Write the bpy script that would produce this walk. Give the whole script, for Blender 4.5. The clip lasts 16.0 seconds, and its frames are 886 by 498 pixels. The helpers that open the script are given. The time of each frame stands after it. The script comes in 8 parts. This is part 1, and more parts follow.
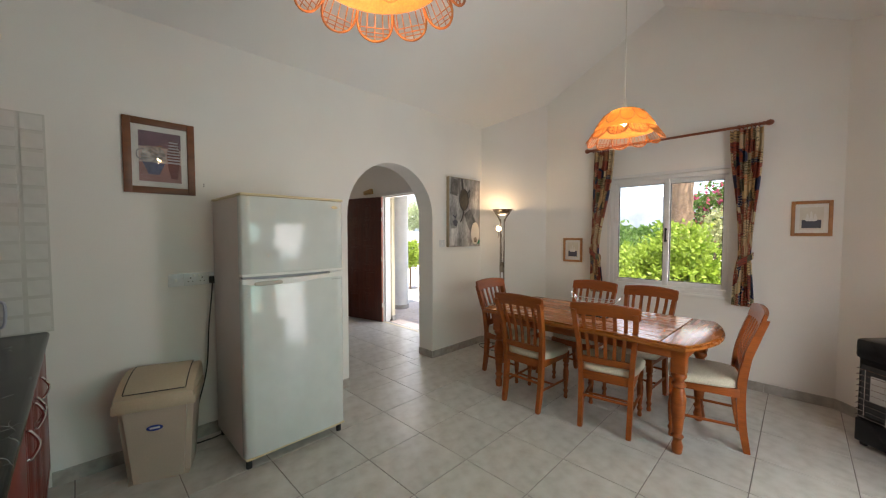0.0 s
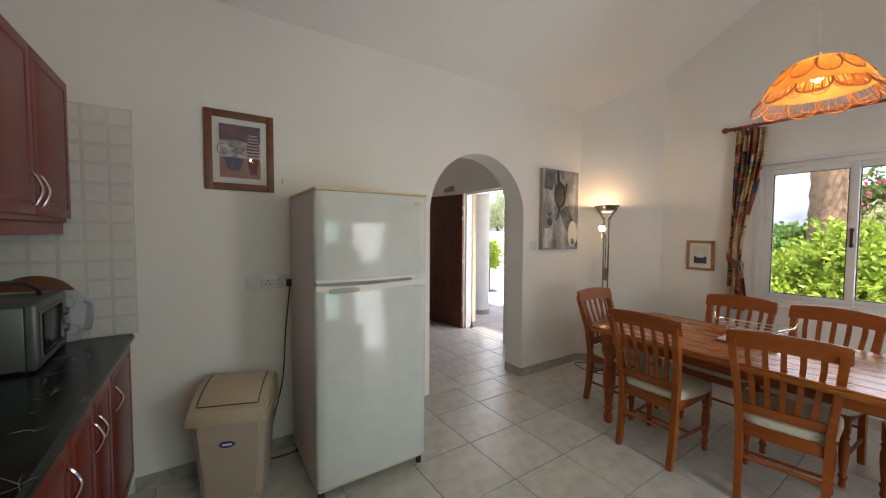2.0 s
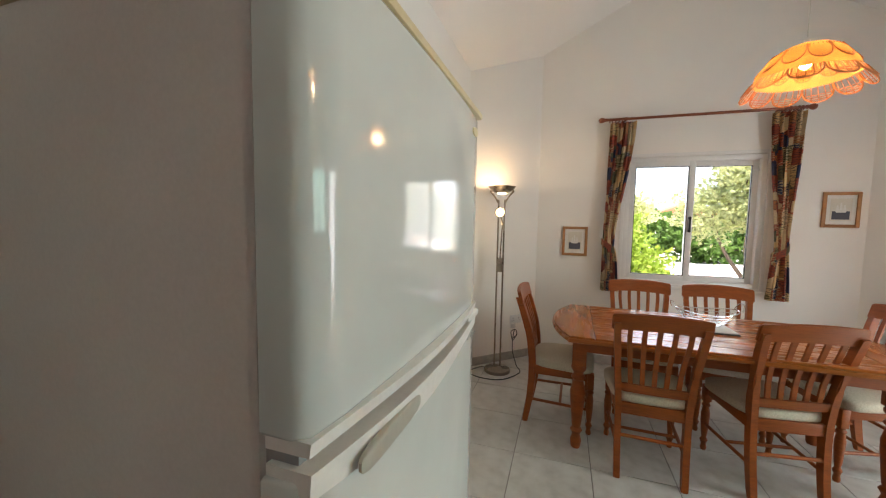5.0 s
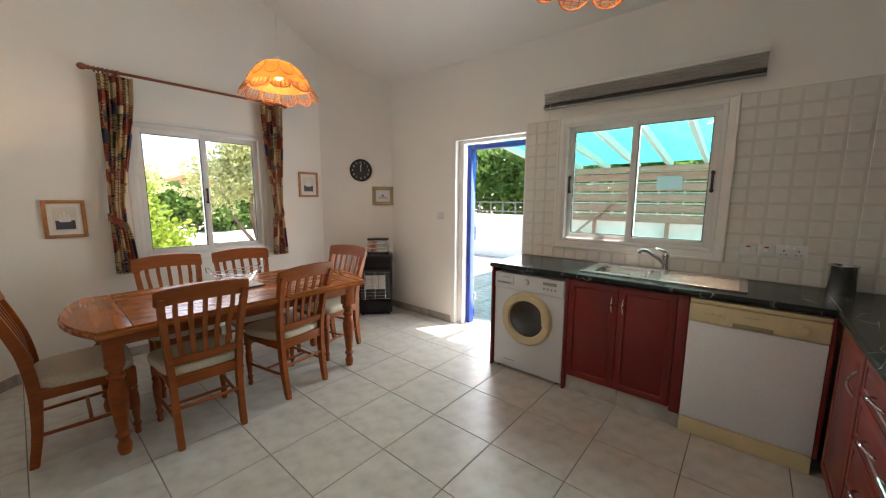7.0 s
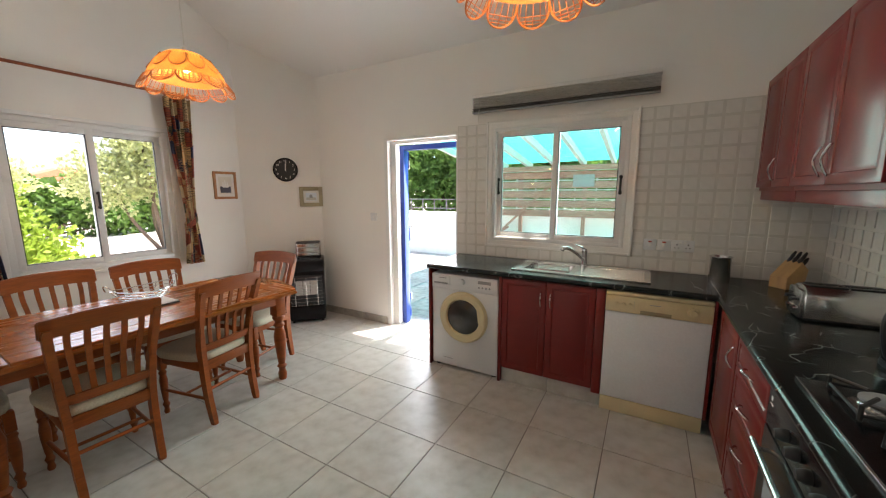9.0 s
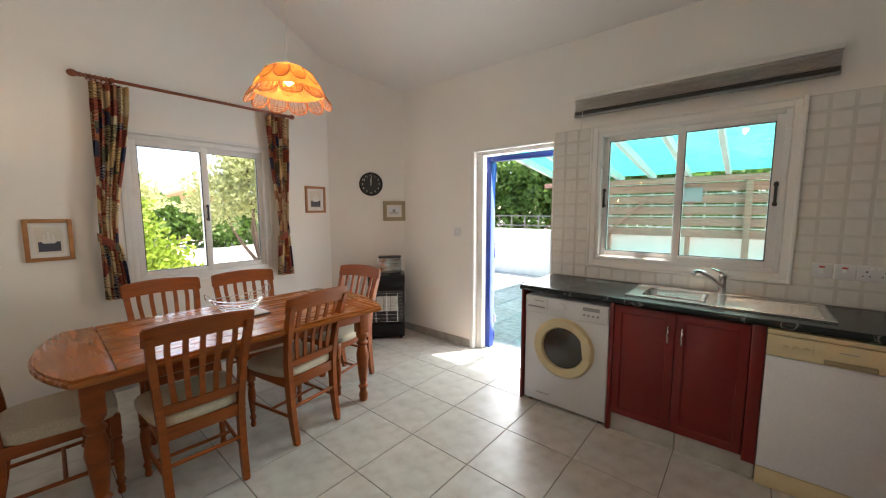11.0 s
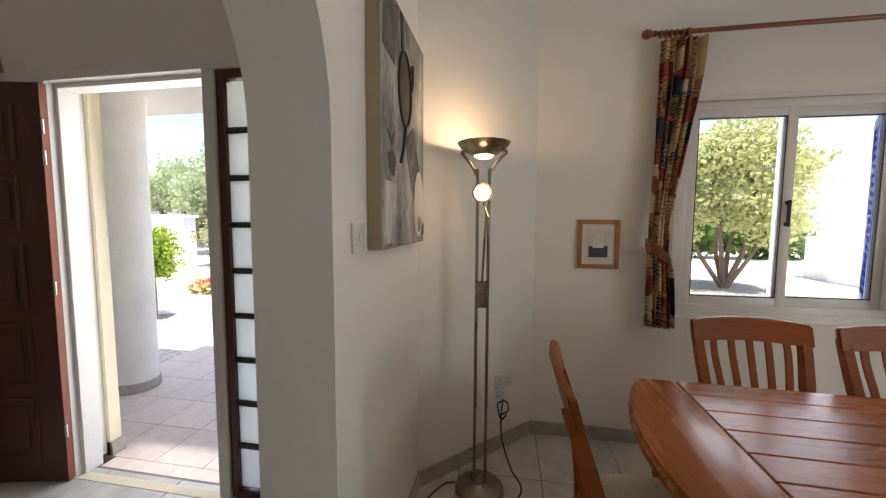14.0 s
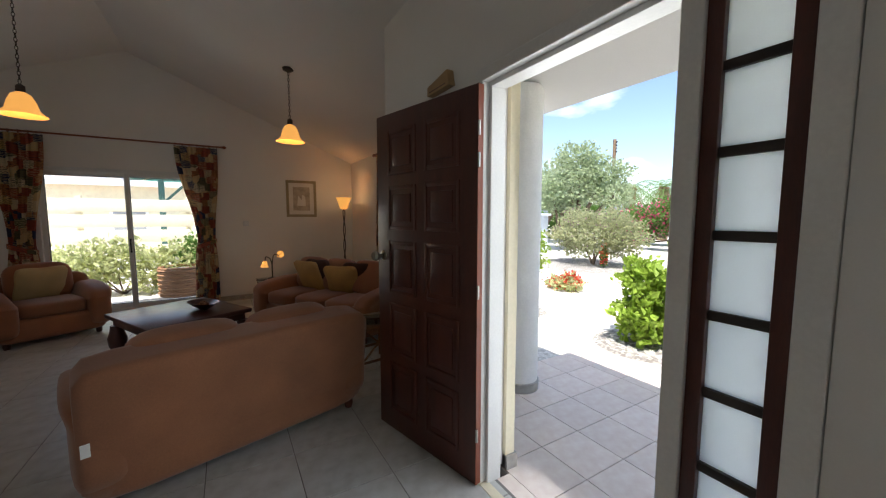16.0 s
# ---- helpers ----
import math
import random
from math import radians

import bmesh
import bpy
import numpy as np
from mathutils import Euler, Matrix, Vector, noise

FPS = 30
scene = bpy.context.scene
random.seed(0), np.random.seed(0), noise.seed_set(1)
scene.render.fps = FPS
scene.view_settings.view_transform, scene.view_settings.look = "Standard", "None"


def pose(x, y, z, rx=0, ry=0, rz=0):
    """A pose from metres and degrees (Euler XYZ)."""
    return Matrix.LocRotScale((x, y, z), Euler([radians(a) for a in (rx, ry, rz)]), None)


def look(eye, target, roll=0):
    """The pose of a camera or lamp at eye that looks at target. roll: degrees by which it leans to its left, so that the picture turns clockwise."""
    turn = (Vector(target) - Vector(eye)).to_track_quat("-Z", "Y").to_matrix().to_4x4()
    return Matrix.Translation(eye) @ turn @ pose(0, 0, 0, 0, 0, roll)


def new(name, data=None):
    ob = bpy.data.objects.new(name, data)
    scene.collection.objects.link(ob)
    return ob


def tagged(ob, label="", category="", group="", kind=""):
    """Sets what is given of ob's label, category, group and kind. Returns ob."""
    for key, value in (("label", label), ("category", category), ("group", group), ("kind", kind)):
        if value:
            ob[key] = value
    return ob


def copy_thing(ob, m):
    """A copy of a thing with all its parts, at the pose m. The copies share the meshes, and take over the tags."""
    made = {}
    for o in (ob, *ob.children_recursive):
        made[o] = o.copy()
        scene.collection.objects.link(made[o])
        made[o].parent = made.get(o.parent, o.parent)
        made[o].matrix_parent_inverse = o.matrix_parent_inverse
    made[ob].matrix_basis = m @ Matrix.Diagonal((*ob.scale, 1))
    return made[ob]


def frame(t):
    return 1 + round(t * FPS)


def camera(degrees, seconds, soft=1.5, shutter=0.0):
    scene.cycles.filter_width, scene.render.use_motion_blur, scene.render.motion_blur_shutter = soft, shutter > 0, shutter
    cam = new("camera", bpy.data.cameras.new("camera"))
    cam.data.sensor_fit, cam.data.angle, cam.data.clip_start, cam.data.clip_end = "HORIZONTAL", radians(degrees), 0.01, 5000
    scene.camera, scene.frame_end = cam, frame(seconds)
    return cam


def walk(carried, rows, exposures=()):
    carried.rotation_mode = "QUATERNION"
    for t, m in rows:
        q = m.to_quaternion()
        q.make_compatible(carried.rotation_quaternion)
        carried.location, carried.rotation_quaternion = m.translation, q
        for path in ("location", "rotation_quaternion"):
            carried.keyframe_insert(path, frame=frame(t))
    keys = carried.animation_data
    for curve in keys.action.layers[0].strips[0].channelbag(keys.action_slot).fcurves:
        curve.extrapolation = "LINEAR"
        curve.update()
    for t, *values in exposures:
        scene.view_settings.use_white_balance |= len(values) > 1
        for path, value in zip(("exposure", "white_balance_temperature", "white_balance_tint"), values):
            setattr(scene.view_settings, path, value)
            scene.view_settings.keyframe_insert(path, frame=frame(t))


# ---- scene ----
cam = camera(101.6, 16.0, 1.2)
PATH = [
    (0, (-0.721, 0.44, 1.452), (-2.124, 1.863, 1.367), -0.0),
    (0.5, (-0.736, 0.451, 1.443), (-2.213, 1.797, 1.362), -0.0),
    (1, (-0.805, 0.482, 1.442), (-2.345, 1.755, 1.362), -0.0),
    (1.5, (-0.949, 0.589, 1.478), (-2.542, 1.795, 1.389), 0.1),
    (2, (-1.153, 0.639, 1.458), (-2.817, 1.746, 1.37), 0.3),
    (2.5, (-1.521, 0.615, 1.44), (-3.286, 1.552, 1.356), 0.4),
    (3, (-1.892, 0.637, 1.437), (-3.698, 1.491, 1.336), 0.6),
    (3.2, (-2.053, 0.672, 1.432), (-3.858, 1.527, 1.326), 0.6),
    (5.5, (-2.892, 0.863, 1.416), (-2.804, 2.856, 1.273), 0.7),
    (6, (-2.896, 0.788, 1.416), (-2.106, 2.615, 1.223), 0.4),
    (6.5, (-2.95, 0.732, 1.399), (-1.684, 2.265, 1.181), 0.4),
    (7, (-2.99, 0.678, 1.431), (-1.48, 1.959, 1.15), 0.3),
    (7.5, (-3.022, 0.672, 1.454), (-1.388, 1.78, 1.137), 0.6),
    (8, (-3.018, 0.662, 1.488), (-1.308, 1.642, 1.149), 0.0),
    (10.3, (-2.98, 0.844, 1.497), (-1.282, 1.874, 1.266), -0.1),
    (10.5, (-2.946, 0.874, 1.468), (-1.286, 1.968, 1.247), -0.2),
    (11, (-2.887, 1.01, 1.451), (-1.37, 2.296, 1.241), -0.1),
    (11.5, (-2.868, 1.199, 1.436), (-1.575, 2.71, 1.224), 0.1),
    (12, (-2.887, 1.49, 1.434), (-1.878, 3.206, 1.241), 0.2),
    (12.5, (-2.911, 1.801, 1.421), (-2.2, 3.661, 1.235), 0.2),
    (13, (-2.967, 2.042, 1.407), (-2.609, 4.002, 1.231), 0.4),
    (13.5, (-3.143, 2.269, 1.419), (-3.103, 4.261, 1.244), 0.6),
    (14, (-3.3, 2.471, 1.385), (-3.642, 4.435, 1.23), 0.3),
    (14.5, (-3.463, 2.62, 1.407), (-4.251, 4.449, 1.226), 0.3),
    (15, (-3.703, 2.746, 1.4), (-4.894, 4.344, 1.227), 0.4),
    (15.5, (-3.906, 2.825, 1.397), (-5.357, 4.191, 1.219), 0.3),
    (16, (-4.107, 2.86, 1.41), (-5.82, 3.877, 1.233), 0.0),
]
EXPOSURES = [
    (0, 1.51, 6850, 17),
    (2, 1.44, 6850, 19),
    (3.2, 1.58, 6850, 19),
    (5.5, 1.9, 6850, 16),
    (6, 1.68, 6850, 17),
    (7, 1.71, 6850, 17),
    (8, 1.8, 6850, 17),
    (10.5, 1.82, 6850, 17),
    (11.5, 1.71, 6850, 17),
    (12.5, 1.6, 6850, 17),
    (13, 1.64, 6850, 17),
    (13.5, 1.45, 6850, 17),
    (14, 1.29, 6850, 17),
    (14.5, 1.34, 6850, 17),
    (15.0, 1.41, 6850, 17),
    (15.5, 0.66, 6350, 11),
    (16, 0.94, 6350, 11),
]
walk(cam, [(t, look(eye, target, roll)) for t, eye, target, roll in PATH], EXPOSURES)

# ---- world, sun, large lights ----
SUN_EL, SUN_DIR = radians(70), Vector((0.30, -0.19, 0.95)).normalized()
world = bpy.data.worlds.new("world")
scene.world = world
world.use_nodes = True
wn = world.node_tree.nodes
sky = wn.new("ShaderNodeTexSky")
sky.sky_type, sky.sun_disc = "NISHITA", False
sky.sun_elevation, sky.sun_rotation = SUN_EL, math.atan2(SUN_DIR.x, SUN_DIR.y)
wtc, wmap, wnoise, wramp, wmix = (wn.new("ShaderNode" + k) for k in ("TexCoord", "Mapping", "TexNoise", "ValToRGB", "MixRGB"))
wmap.inputs["Scale"].default_value = (1, 1, 2.6)
wnoise.inputs["Scale"].default_value, wnoise.inputs["Detail"].default_value = 3.2, 6
wramp.color_ramp.elements[0].position, wramp.color_ramp.elements[1].position = 0.57, 0.78
wmix.inputs["Color2"].default_value = (8, 8, 8.2, 1)
wl = world.node_tree.links
wl.new(wtc.outputs["Generated"], wmap.inputs["Vector"])
wl.new(wmap.outputs["Vector"], wnoise.inputs["Vector"])
wl.new(wnoise.outputs["Fac"], wramp.inputs["Fac"])
wl.new(wramp.outputs["Color"], wmix.inputs["Fac"])
wl.new(sky.outputs["Color"], wmix.inputs["Color1"])
wl.new(wmix.outputs["Color"], wn["Background"].inputs["Color"])
wn["Background"].inputs["Strength"].default_value = 0.15
sun = new("sun", bpy.data.lights.new("sun", "SUN"))
sun.data.energy, sun.data.angle, sun.data.color = 5.0, radians(0.6), (1, 0.95, 0.87)
sun.matrix_world = look(SUN_DIR * 30, (0, 0, 0))


def area_light(name, eye, target, sx, sy, watts, colour=(0.93, 0.97, 1.0)):
    """Sky light that comes in by an opening."""
    ob = new(name, bpy.data.lights.new(name, "AREA"))
    ob.data.shape, ob.data.size, ob.data.size_y, ob.data.energy, ob.data.color = "RECTANGLE", sx, sy, watts, colour
    ob.matrix_world = look(eye, target)
    return ob


def point_light(name, at, watts, radius, colour=(1, 0.72, 0.42)):
    ob = new(name, bpy.data.lights.new(name, "POINT"))
    ob.data.energy, ob.data.shadow_soft_size, ob.data.color, ob.location = watts, radius, colour, at
    return ob


area_light("window_daylight", (-1.73, 5.05, 1.45), (-1.73, 2, 1.2), 1.1, 1.15, 3.5)
area_light("kitchen_window_daylight", (0.40, 1.38, 1.56), (-2, 1.38, 1.2), 1.15, 1.0, 6.5, (0.68, 1.0, 0.95))
area_light("kitchen_door_daylight", (0.42, 2.75, 1.05), (-2, 2.75, 0.6), 0.85, 2.0, 13)
area_light("front_door_daylight", (-5.12, 4.25, 1.05), (-5.12, 1, 0.8), 0.8, 2.0, 4.5)
area_light("sliding_door_daylight", (-11.3, 1.85, 1.05), (-8, 1.85, 0.6), 2.0, 2.0, 3.2)

# ---- materials ----


def mat(name, colour, rough=0.5, metal=0.0, var=0.06, scale=6.0, grain=0.03, gscale=90.0, bump=0.05, stretch=(1, 1, 1), spec=0.5, coat=0.0, per_object=0.0, sheen=0.0):
    """A surface whose colour varies at two scales, with fine relief; stretch draws the grain along an axis."""
    m = bpy.data.materials.new(name)
    m.use_nodes = True
    n, l = m.node_tree.nodes, m.node_tree.links
    b = n["Principled BSDF"]
    b.inputs["Roughness"].default_value, b.inputs["Metallic"].default_value = rough, metal
    b.inputs["Specular IOR Level"].default_value = spec
    b.inputs["Coat Weight"].default_value = coat
    b.inputs["Coat Roughness"].default_value = 0.12
    b.inputs["Sheen Weight"].default_value = sheen
    tc, mp = n.new("ShaderNodeTexCoord"), n.new("ShaderNodeMapping")
    mp.inputs["Scale"].default_value = stretch
    l.new(tc.outputs["Object"], mp.inputs["Vector"])
    big, fine = n.new("ShaderNodeTexNoise"), n.new("ShaderNodeTexNoise")
    big.inputs["Scale"].default_value, big.inputs["Detail"].default_value = scale, 5
    fine.inputs["Scale"].default_value, fine.inputs["Detail"].default_value = gscale, 3
    l.new(mp.outputs["Vector"], big.inputs["Vector"])
    l.new(mp.outputs["Vector"], fine.inputs["Vector"])
    h1, h2 = n.new("ShaderNodeMapRange"), n.new("ShaderNodeMapRange")
    for h, v in ((h1, var), (h2, grain)):
        h.inputs["From Min"].default_value, h.inputs["From Max"].default_value = 0.3, 0.7
        h.inputs["To Min"].default_value, h.inputs["To Max"].default_value = 1 - v, 1 + v
    l.new(big.outputs["Fac"], h1.inputs["Value"])
    l.new(fine.outputs["Fac"], h2.inputs["Value"])
    mul = n.new("ShaderNodeMath")
    mul.operation = "MULTIPLY"
    l.new(h1.outputs["Result"], mul.inputs[0])
    l.new(h2.outputs["Result"], mul.inputs[1])
    last = mul
    if per_object:
        oi, h3, m3 = n.new("ShaderNodeObjectInfo"), n.new("ShaderNodeMapRange"), n.new("ShaderNodeMath")
        h3.inputs["To Min"].default_value, h3.inputs["To Max"].default_value = 1 - per_object, 1 + per_object
        m3.operation = "MULTIPLY"
        l.new(oi.outputs["Random"], h3.inputs["Value"])
        l.new(mul.outputs[0], m3.inputs[0])
        l.new(h3.outputs["Result"], m3.inputs[1])
        last = m3
    sc = n.new("ShaderNodeVectorMath")
    sc.operation = "SCALE"
    sc.inputs[0].default_value = colour
    l.new(last.outputs[0], sc.inputs["Scale"])
    l.new(sc.outputs["Vector"], b.inputs["Base Color"])
    rr = n.new("ShaderNodeMapRange")
    rr.inputs["To Min"].default_value, rr.inputs["To Max"].default_value = max(0.02, rough - 0.08), min(1, rough + 0.08)
    l.new(big.outputs["Fac"], rr.inputs["Value"])
    l.new(rr.outputs["Result"], b.inputs["Roughness"])
    if bump:
        bp = n.new("ShaderNodeBump")
        bp.inputs["Strength"].default_value, bp.inputs["Distance"].default_value = bump, 0.004
        l.new(fine.outputs["Fac"], bp.inputs["Height"])
        l.new(bp.outputs["Normal"], b.inputs["Normal"])
    return m


def ramp_mat(name, colours, scale, kind="NOISE", rough=0.6, bump=0.2, stretch=(1, 1, 1), detail=4, dist=0.006, coat=0.0, per_object=0.0):
    """A surface mottled between several colours (position, r, g, b)."""
    m = mat(name, (1, 1, 1), rough=rough, bump=0, coat=coat)
    n, l = m.node_tree.nodes, m.node_tree.links
    b = n["Principled BSDF"]
    tc, mp = n.new("ShaderNodeTexCoord"), n.new("ShaderNodeMapping")
    mp.inputs["Scale"].default_value = stretch
    l.new(tc.outputs["Object"], mp.inputs["Vector"])
    tex = n.new("ShaderNodeTexNoise" if kind == "NOISE" else "ShaderNodeTexVoronoi")
    tex.inputs["Scale"].default_value = scale
    if kind == "NOISE":
        tex.inputs["Detail"].default_value = detail
    l.new(mp.outputs["Vector"], tex.inputs["Vector"])
    r = n.new("ShaderNodeValToRGB")
    while len(r.color_ramp.elements) < len(colours):
        r.color_ramp.elements.new(0.5)
    for e, (p, *c) in zip(r.color_ramp.elements, colours):
        e.position, e.color = p, (*c, 1)
    if kind == "NOISE":
        l.new(tex.outputs["Fac"], r.inputs["Fac"])
    else:
        sep = n.new("ShaderNodeSeparateColor")
        l.new(tex.outputs["Color"], sep.inputs["Color"])
        l.new(sep.outputs["Red"], r.inputs["Fac"])
    out = r.outputs["Color"]
    if per_object:
        oi, h3, sc = n.new("ShaderNodeObjectInfo"), n.new("ShaderNodeMapRange"), n.new("ShaderNodeVectorMath")
        sc.operation = "SCALE"
        h3.inputs["To Min"].default_value, h3.inputs["To Max"].default_value = 1 - per_object, 1 + per_object
        l.new(oi.outputs["Random"], h3.inputs["Value"])
        l.new(out, sc.inputs[0])
        l.new(h3.outputs["Result"], sc.inputs["Scale"])
        out = sc.outputs["Vector"]
    l.new(out, b.inputs["Base Color"])
    if bump:
        bp = n.new("ShaderNodeBump")
        bp.inputs["Strength"].default_value, bp.inputs["Distance"].default_value = bump, dist
        l.new(tex.outputs["Fac" if kind == "NOISE" else "Distance"], bp.inputs["Height"])
        l.new(bp.outputs["Normal"], b.inputs["Normal"])
    return m


def glow(name, colour, strength):
    m = bpy.data.materials.new(name)
    m.use_nodes = True
    b = m.node_tree.nodes["Principled BSDF"]
    b.inputs["Base Color"].default_value = (*colour, 1)
    b.inputs["Emission Color"].default_value, b.inputs["Emission Strength"].default_value = (*colour, 1), strength
    return m


def glass(name, colour=(1, 1, 1), rough=0.0):
    """A thin pane: clear with a mirror's gleam at its face."""
    m = bpy.data.materials.new(name)
    m.use_nodes = True
    n, l = m.node_tree.nodes, m.node_tree.links
    tr, gl, mx, fr = n.new("ShaderNodeBsdfTransparent"), n.new("ShaderNodeBsdfGlossy"), n.new("ShaderNodeMixShader"), n.new("ShaderNodeFresnel")
    tr.inputs["Color"].default_value = (*colour, 1)
    gl.inputs["Roughness"].default_value = rough
    fr.inputs["IOR"].default_value = 1.35
    l.new(fr.outputs["Fac"], mx.inputs["Fac"])
    l.new(tr.outputs[0], mx.inputs[1])
    l.new(gl.outputs[0], mx.inputs[2])
    l.new(mx.outputs[0], n["Material Output"].inputs["Surface"])
    return m


def thin(name, colour, share=0.45, rough=0.7, relief=0.0, scale=60):
    """Cloth, leaves or cane that let some light through."""
    m = mat(name, colour, rough=rough, var=0.03 if scale > 300 else 0.22, scale=9, grain=0.02 if scale > 300 else 0.15, gscale=scale, bump=relief)
    n, l = m.node_tree.nodes, m.node_tree.links
    t, mx = n.new("ShaderNodeBsdfTranslucent"), n.new("ShaderNodeMixShader")
    mx.inputs["Fac"].default_value = share
    src = n["Principled BSDF"].inputs["Base Color"].links[0].from_socket
    l.new(src, t.inputs["Color"])
    l.new(n["Principled BSDF"].outputs[0], mx.inputs[1])
    l.new(t.outputs[0], mx.inputs[2])
    l.new(mx.outputs[0], n["Material Output"].inputs["Surface"])
    return m


def netting(name, colour, holes):
    """Woven shade cloth: translucent threads with clear gaps between them."""
    m = thin(name, colour, 0.7, 0.8)
    n, l = m.node_tree.nodes, m.node_tree.links
    cloth = n["Material Output"].inputs["Surface"].links[0].from_socket
    tr, mx = n.new("ShaderNodeBsdfTransparent"), n.new("ShaderNodeMixShader")
    mx.inputs["Fac"].default_value = holes
    l.new(cloth, mx.inputs[1])
    l.new(tr.outputs[0], mx.inputs[2])
    l.new(mx.outputs[0], n["Material Output"].inputs["Surface"])
    return m


M_WALL = mat("wall_paint", (0.82, 0.795, 0.755), rough=0.85, var=0.025, scale=1.6, grain=0.012, gscale=160, bump=0.10, spec=0.25)
M_CEIL = mat("ceiling_paint", (0.82, 0.81, 0.79), rough=0.9, var=0.02, scale=1.2, grain=0.01, gscale=120, bump=0.08, spec=0.2)
M_TILE = ramp_mat("floor_tile", [(0.28, 0.44, 0.42, 0.385), (0.5, 0.53, 0.515, 0.48), (0.74, 0.60, 0.59, 0.56)], 11, rough=0.33, bump=0.04, detail=9, per_object=0.03)
M_GROUT = mat("floor_grout", (0.235, 0.215, 0.195), rough=0.9, var=0.15)
M_WTILE = mat("wall_tile_glaze", (0.74, 0.725, 0.685), rough=0.22, var=0.02, bump=0.02, gscale=20, per_object=0.02)
M_WGROUT = mat("wall_tile_grout", (0.62, 0.605, 0.56), rough=0.9)
M_SKIRT = ramp_mat("skirting_stone", [(0.3, 0.30, 0.28, 0.25), (0.7, 0.46, 0.43, 0.39)], 14, rough=0.4, bump=0.05)
M_WOOD = mat("honey_pine", (0.275, 0.066, 0.009), rough=0.42, var=0.22, scale=3, grain=0.14, gscale=26, bump=0.04, stretch=(1, 1, 7), coat=0.06, spec=0.35)
M_TABLE = mat("table_pine", (0.37, 0.112, 0.020), rough=0.27, var=0.2, scale=3, grain=0.14, gscale=24, bump=0.03, stretch=(1, 9, 9), coat=0.15, spec=0.4, per_object=0.12)
M_TABLEX = mat("table_end_pine", (0.37, 0.112, 0.020), rough=0.27, var=0.2, scale=3, grain=0.14, gscale=24, bump=0.03, stretch=(9, 1, 9), coat=0.15, spec=0.4)
M_ROD = mat("rod_wood", (0.22, 0.055, 0.018), rough=0.35, var=0.15, stretch=(1, 8, 8), coat=0.3)
M_DARK = mat("mahogany", (0.078, 0.019, 0.011), rough=0.38, var=0.25, scale=3, grain=0.12, gscale=40, bump=0.06, stretch=(6, 6, 1), coat=0.15)
M_DARKEDGE = mat("mahogany_edge", (0.23, 0.060, 0.030), rough=0.5, var=0.2, stretch=(6, 6, 1))
M_FRAME = mat("picture_oak", (0.38, 0.17, 0.06), rough=0.5, var=0.18, scale=5, gscale=60, stretch=(1, 1, 5))
M_FRAME2 = mat("picture_walnut", (0.17, 0.060, 0.022), rough=0.45, var=0.25, scale=5, gscale=50, stretch=(1, 1, 4))
M_FRAME3 = mat("picture_greenwood", (0.33, 0.28, 0.17), rough=0.6, var=0.12)
M_SEAT = ramp_mat("seat_weave", [(0.3, 0.50, 0.44, 0.33), (0.7, 0.66, 0.60, 0.48)], 130, rough=0.9, bump=0.35)
M_WHITE = mat("white_paint", (0.78, 0.77, 0.74), rough=0.35, var=0.03, bump=0.02)
M_ALU = mat("white_aluminium", (0.74, 0.74, 0.73), rough=0.3, var=0.02, bump=0.0)
M_FRIDGE = mat("fridge_enamel", (0.62, 0.65, 0.63), rough=0.09, var=0.01, bump=0.008, gscale=9, coat=0.05)
M_FRSIDE = mat("fridge_side", (0.62, 0.56, 0.53), rough=0.35, var=0.03, gscale=200)
M_IVORY = mat("aged_ivory_plastic", (0.66, 0.55, 0.33), rough=0.4, var=0.06)
M_APPL = mat("appliance_white", (0.72, 0.73, 0.74), rough=0.22, var=0.02, bump=0.0)
M_BIN = mat("bin_plastic", (0.50, 0.40, 0.32), rough=0.5, var=0.04, gscale=150)
M_BINLID = mat("bin_lid_plastic", (0.53, 0.42, 0.30), rough=0.45, var=0.05)
M_RED = mat("red_lacquer", (0.175, 0.010, 0.008), rough=0.34, var=0.10, scale=4, grain=0.05, gscale=40, bump=0.02, coat=0.08)
M_STEEL = mat("brushed_steel", (0.60, 0.59, 0.57), rough=0.24, metal=1.0, var=0.06, gscale=120, stretch=(1, 14, 1))
M_CHROME = mat("chrome", (0.75, 0.75, 0.76), rough=0.08, metal=1.0, var=0.02, bump=0)
M_NICKEL = mat("antique_nickel", (0.33, 0.28, 0.22), rough=0.28, metal=1.0, var=0.10)
M_BLACK = mat("black_enamel", (0.010, 0.010, 0.011), rough=0.22, var=0.1, bump=0, spec=0.3)
M_BLACKM = mat("black_plastic", (0.02, 0.02, 0.021), rough=0.5, var=0.1)
M_GREY = mat("grey_plastic", (0.30, 0.31, 0.32), rough=0.5)
M_MESH = mat("heater_ceramic", (0.55, 0.53, 0.49), rough=0.8, var=0.12, gscale=150)
M_BLUE = mat("blue_paint", (0.012, 0.055, 0.33), rough=0.35, var=0.08)
M_CREAM = mat("cream_render", (0.76, 0.68, 0.50), rough=0.9, var=0.06, gscale=60, bump=0.5)
M_RENDER = mat("white_render", (0.86, 0.85, 0.82), rough=0.9, var=0.05, gscale=70, bump=0.3)
M_CANE = thin("cane_weave", (0.66, 0.26, 0.055), 0.42, 0.6, 0.3, 150)
M_CANED = mat("cane_rib", (0.46, 0.15, 0.028), rough=0.5, var=0.2)
M_CORD = mat("white_cord", (0.7, 0.68, 0.62), rough=0.6)
M_BULB = glow("bulb", (1.0, 0.78, 0.45), 12)
